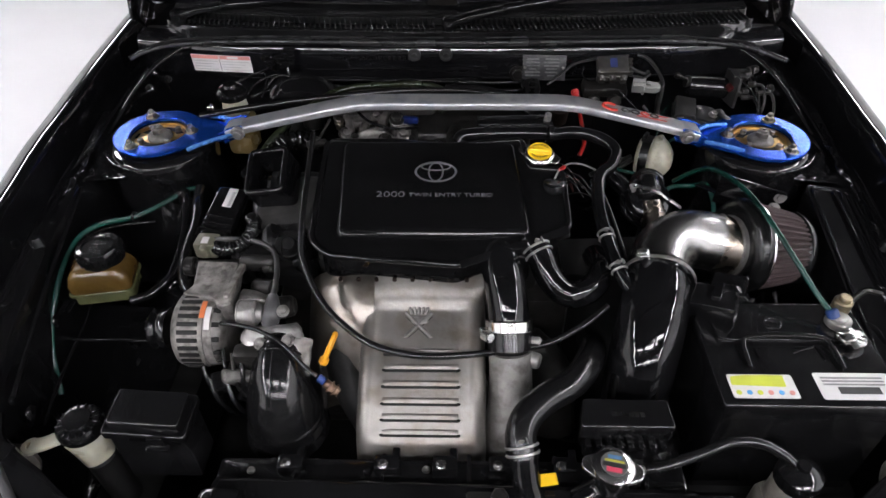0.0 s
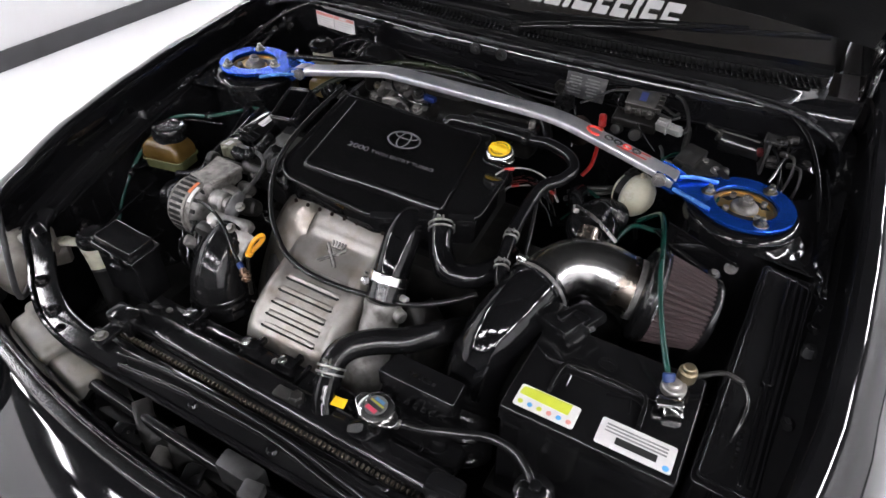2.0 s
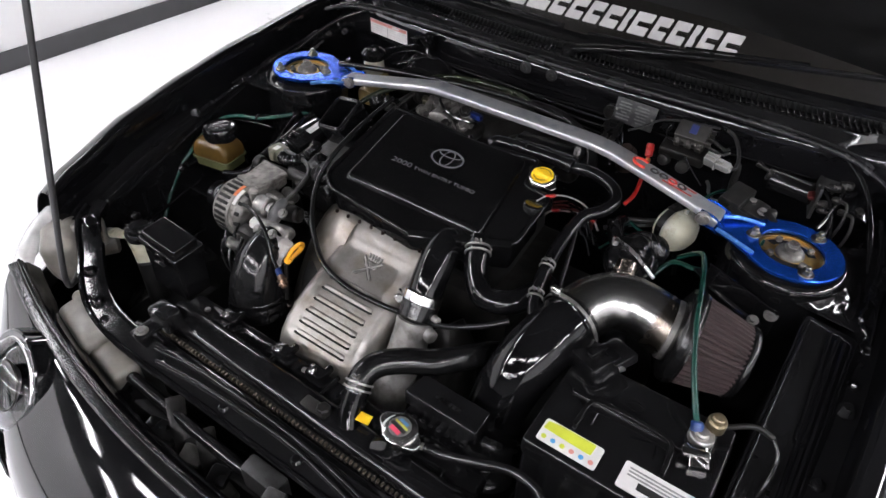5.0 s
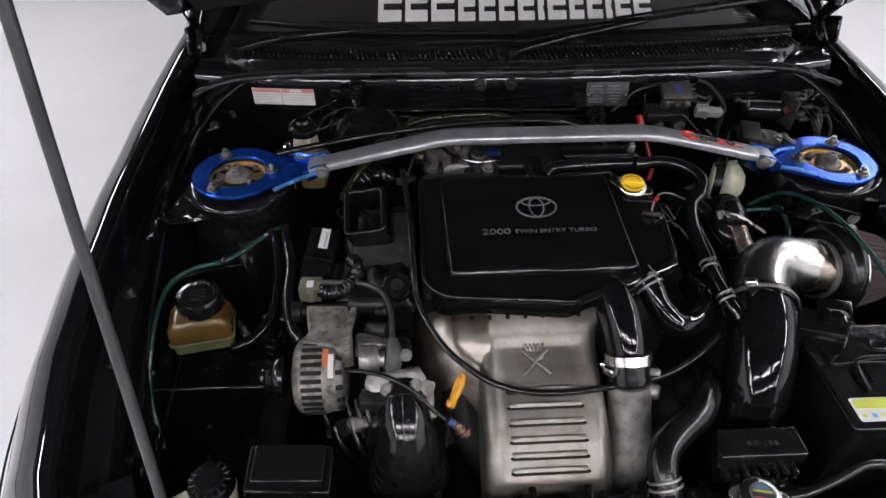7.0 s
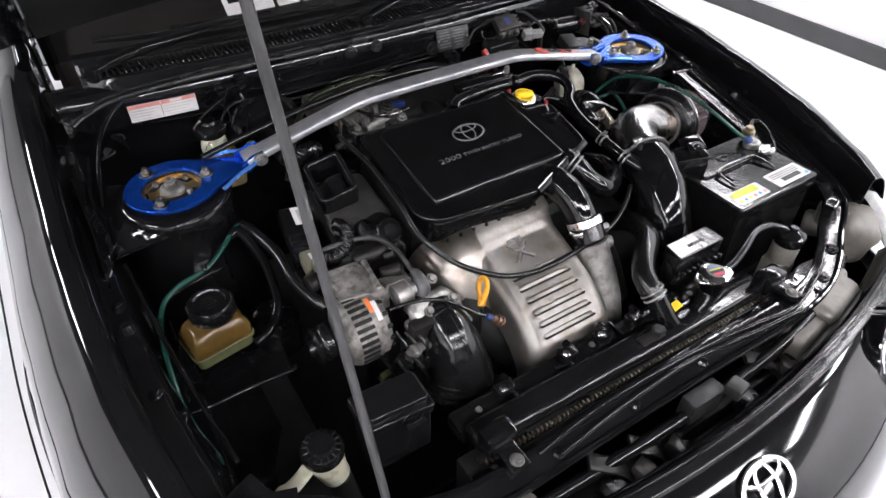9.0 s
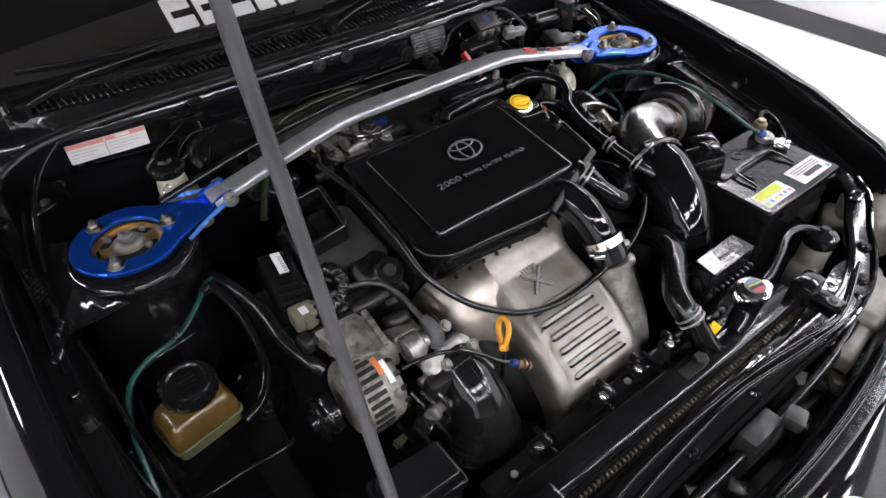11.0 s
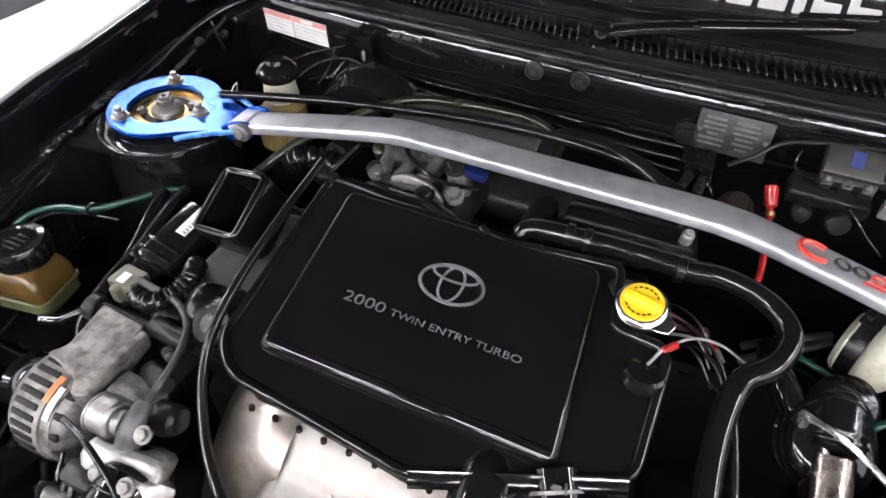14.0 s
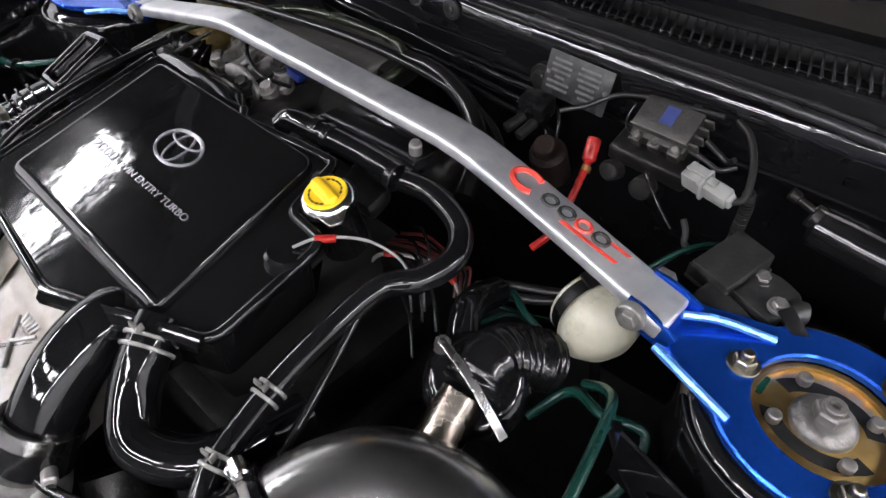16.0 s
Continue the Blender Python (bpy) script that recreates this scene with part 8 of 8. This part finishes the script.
# ---- small clutter in the bay ----
for x, y, z, r in ((-0.103, 0.016, 0.876, 0.0095), (-0.190, -0.013, 0.864, 0.008), (-0.172, -0.020, 0.858, 0.007), (-0.120, -0.028, 0.862, 0.008), (0.012, -0.030, 0.868, 0.007)):
    part("union_bolt", join(hexbolt((x, y, z), (0.1, -0.35, 0.9), r, 0.008), rod((x, y + 0.003, z - 0.014), (x, y, z), r * 1.15)), CASTDARK, engine, "dull zinc union bolt")
part("cam_dome", weathered(lathe([(0, 0.030), (0.014, 0.027), (0.026, 0.016), (0.031, 0.0), (0.031, -0.03), (0, -0.03)], Matrix.Translation((-0.141, 0.003, 0.832)), 24), 0.002, 60, 1), DULL, engine, "black rounded cam housing end")
part("head_rib", weathered(box(0.30, 0.030, 0.020, (-0.02, -0.048, 0.838), 0.005, (12, 0, 0), 2), 0.004, 40, 3), CASTDARK, engine)
part("coil_boot", tube([(-0.312, -0.020, 0.838), (-0.296, -0.012, 0.846), (-0.276, -0.004, 0.845), (-0.262, 0.006, 0.834)], 0.015, n=14, rib=0.0028, pitch=0.008), RUBBER, engine, "black corrugated boot", smooth=70)
part("link_rod", join(rod((-0.246, -0.058, 0.868), (-0.214, -0.056, 0.872), 0.006), rod((-0.231, -0.055, 0.868), (-0.214, -0.005, 0.886), 0.0024), rod((-0.233, -0.060, 0.862), (-0.230, -0.052, 0.880), 0.006)), CASTDARK, engine, "throttle link rod")
# wires hanging below the alternator
for k in range(7):
    x0, y0 = -0.318 + 0.013 * k, -0.408 - 0.004 * (k % 3)
    hose("alternator_lead", [(x0, y0 + 0.012, 0.752 - 0.004 * (k % 2)), (x0 + 0.006, y0 - 0.010, 0.735), (x0 + 0.012 - 0.003 * k, y0 - 0.018, 0.710), (x0 + 0.016, y0 - 0.010, 0.675), (x0 + 0.01, y0 + 0.02, 0.64)], 0.0024 + 0.0006 * (k % 3), (RUBBER, CASTDARK, RUBBER)[k % 3], "thin wire hanging below the alternator", category="cable", group="alternator leads")
part("wire_guard", weathered(box(0.05, 0.018, 0.03, (-0.292, -0.420, 0.722), 0.004, (25, 15, 20), 2), 0.006, 70, 3), CAST, alt, "bent alloy wire guard")
part("heat_tab", box(0.018, 0.012, 0.020, (-0.345, -0.40, 0.668), 0.003, (20, 0, 10)), TANKLOW, alt)
for k, (p, q, r) in enumerate((((-0.318, -0.262, 0.792), (-0.262, -0.268, 0.796), 0.011), ((-0.292, -0.300, 0.778), (-0.258, -0.312, 0.786), 0.012), ((-0.276, -0.285, 0.798), (-0.262, -0.292, 0.806), 0.006))):
    part("spacer", weathered(rod(p, q, r), 0.0012, 80, 1), CASTDARK, alt)
part("casting_web", weathered(box(0.050, 0.030, 0.026, (-0.282, -0.330, 0.776), 0.006, (-20, 10, 0), 2), 0.004, 60, 3), CAST, alt, "dirty cast web")
# rubber stops on the wing flanges, and pressed ribs in the inner wings
for s in (-1, 1):
    st = thing("bump_stop", (s * 0.655, -0.215, 0.775), "grey-black rubber bonnet stop on the wing flange", "bonnet stop", "bonnet stops")
    part("rubber", lathe([(0, 0.020), (0.007, 0.019), (0.010, 0.014), (0.011, 0.004), (0.013, 0.0), (0, 0.0)], Matrix.Translation((s * 0.655, -0.215, 0.778)), 18), SEAL, st)
    part("base", box(0.030, 0.024, 0.004, (s * 0.655, -0.215, 0.777), 0.001), BAY, st)
    w = thing("wing_rib", (s * 0.61, -0.40, 0.60), "black pressed ribs in the inner wing", "pressing", "wing pressings")
    for y, z0, z1 in ((-0.40, 0.55, 0.69), (-0.36, 0.56, 0.70), (-0.13, 0.64, 0.75)):
        x = lerp_table(XC, y) - 0.090
        part("rib", tube([(s * (x + 0.01), y, z1), (s * (x - 0.004), y - 0.006, (z0 + z1) / 2), (s * (x - 0.018), y - 0.01, z0)], 0.006, n=8), BAY, w)
    for y, z in ((-0.30, 0.70), (-0.20, 0.72), (-0.44, 0.66), (0.16, 0.80)):
        x = lerp_table(XC, y) - 0.093
        part("plug", lathe([(0, 0.004), (0.008, 0.003), (0.011, 0.0), (0, 0.0)], aim((s * x, y, z), (s * (x - 0.1), y, z + 0.02)), 16), PLASTIC, w)
    # folded corner bracket between bulkhead and wing
    cb_ = thing("corner_bracket", (s * 0.585, 0.165, 0.84), "black folded steel bracket in the bulkhead corner", "bracket", "corner brackets")
    part("fold", weathered(join(box(0.05, 0.004, 0.035, (s * 0.575, 0.175, 0.868), 0.001, (10, 0, s * 40)), box(0.03, 0.03, 0.004, (s * 0.590, 0.150, 0.862), 0.001, (0, s * 20, 0))), 0.002, 60, 2), BAY, cb_)
    for q in ((0.560, 0.178, 0.872), (0.588, 0.152, 0.866)):
        part("bolt", hexbolt((s * q[0], q[1] - 0.004, q[2]), (0, -0.7, 0.7), 0.005, 0.005), CASTDARK, cb_)
# pipe unions by the right turret
for k, (x, y, z) in enumerate(((0.545, 0.150, 0.872), (0.560, 0.135, 0.862), (0.530, 0.128, 0.858))):
    un = thing("pipe_union", (x, y, z), "small steel brake pipe union", "pipe union", "brake unions")
    part("nut", rod((x, y, z), (x + 0.012, y - 0.006, z + 0.004), 0.0055, n=6), CASTDARK, un)
    part("stub", tube([(x + 0.010, y - 0.005, z + 0.003), (x + 0.022, y - 0.012, z + 0.002), (x + 0.026, y - 0.03, z - 0.02), (x + 0.02, y - 0.04, z - 0.06)], 0.0028, n=8), CASTDARK, un)
# pipes and clips round the clutch reservoir
for k, pts in enumerate(([(-0.396, 0.128, 0.862), (-0.380, 0.152, 0.874), (-0.352, 0.172, 0.880), (-0.325, 0.178, 0.876), (-0.300, 0.170, 0.866)], [(-0.372, 0.140, 0.850), (-0.366, 0.165, 0.868), (-0.372, 0.190, 0.876), (-0.385, 0.205, 0.868)], [(-0.352, 0.118, 0.848), (-0.330, 0.150, 0.866), (-0.296, 0.160, 0.866), (-0.262, 0.150, 0.858)])):
    hose("clutch_pipe", pts, 0.0024 - 0.0003 * k, GLOSS, "thin black pipe bent round the clutch reservoir", category="pipe", group="clutch pipes")
rc_ = thing("retaining_clip", (-0.436, 0.050, 0.866), "small bright wire clip on the pipe end", "clip")
part("wire", tube([(-0.446, 0.046, 0.868), (-0.440, 0.052, 0.878), (-0.434, 0.050, 0.884), (-0.432, 0.046, 0.876), (-0.438, 0.044, 0.866)], 0.0012, n=6), CHROME, rc_)
# low canister between tank and engine
lc = thing("low_canister", (-0.43, -0.215, 0.62), "gloss black round canister low in the bay", "canister")
part("body", lathe([(0, 0.70), (0.018, 0.699), (0.034, 0.694), (0.040, 0.684), (0.040, 0.672), (0.038, 0.668), (0.040, 0.664), (0.040, 0.62), (0, 0.62)], Matrix.Translation((-0.448, -0.205, 0)), 36), GLOSS, lc)
part("nipple", rod((-0.440, -0.200, 0.698), (-0.438, -0.198, 0.708), 0.004), CHROME, lc)
# clips and screws added to put glints on the black panels
random.seed(31)
for k in range(10):
    x = -0.50 + 0.105 * k + random.uniform(-0.02, 0.02)
    part("clip", join(box(0.012, 0.006, 0.010, (x, 0.2125 + 0.03 * abs(x) ** 3 * 4, 0.862 + random.uniform(-0.008, 0.02)), 0.002, (10, 0, random.uniform(-15, 15)))), GLOSS, firewall)
part("seam", tube([(x, 0.2150 + 0.035 * (abs(x) / 0.6) ** 3, 0.852 + 0.003 * math.sin(20 * x)) for x in [-0.5 + 0.1 * k for k in range(11)]], 0.0028, n=8, per=5), BAY, firewall, "bead of seam sealer")
part("seam", tube([(x, 0.2150 + 0.035 * (abs(x) / 0.6) ** 3, 0.872 + 0.002 * math.sin(31 * x)) for x in [-0.36 + 0.06 * k for k in range(8)]], 0.0018, n=8, per=5), BAY, firewall)
for s in (-1, 1):
    part("seam", tube([(s * (0.640 + 0.004 * math.sin(9 * k)), 0.16 - 0.075 * k, 0.832 - 0.020 * k + 0.003 * math.sin(7 * k)) for k in range(9)], 0.0016, n=8, per=5), BAY, car, "wavy seam sealer along the inner wing")
    part("seam", tube([(s * (0.600 + 0.002 * math.sin(8 * k)), -0.14 - 0.05 * k, 0.700 - 0.012 * k) for k in range(7)], 0.0030, n=8, per=5), BAY, car)
    for y in (-0.24, -0.34, -0.44, 0.06):
        x = lerp_table(XC, y) - 0.083
        part("screw", hexbolt((s * x, y, lerp_table(ZC, y) - 0.115), (-s, 0, 0.25), 0.005, 0.004), GLOSS, car)
# fixings on the radiator's cowl and the slam panel
for k in range(8):
    x = -0.26 + 0.075 * k
    part("rivet", lathe([(0, 0.0035), (0.004, 0.003), (0.0055, 0.0), (0, 0.0)], Matrix.Translation((x, -0.5335 + 0.004 * (k % 2), 0.677)), 12), CAST if k % 3 == 0 else GLOSS, rad)
for k in range(6):
    x = -0.36 + 0.145 * k
    part("plug", lathe([(0, 0.004), (0.006, 0.0035), (0.009, 0.0), (0, 0.0)], Matrix.Translation((x, -0.656, 0.6945)), 14), GLOSS, slam)
for k in range(5):
    x = -0.20 + 0.11 * k
    part("shroud_rib", box(0.006, 0.060, 0.008, (x, -0.540, 0.679), 0.002), PLASTIC, rad)
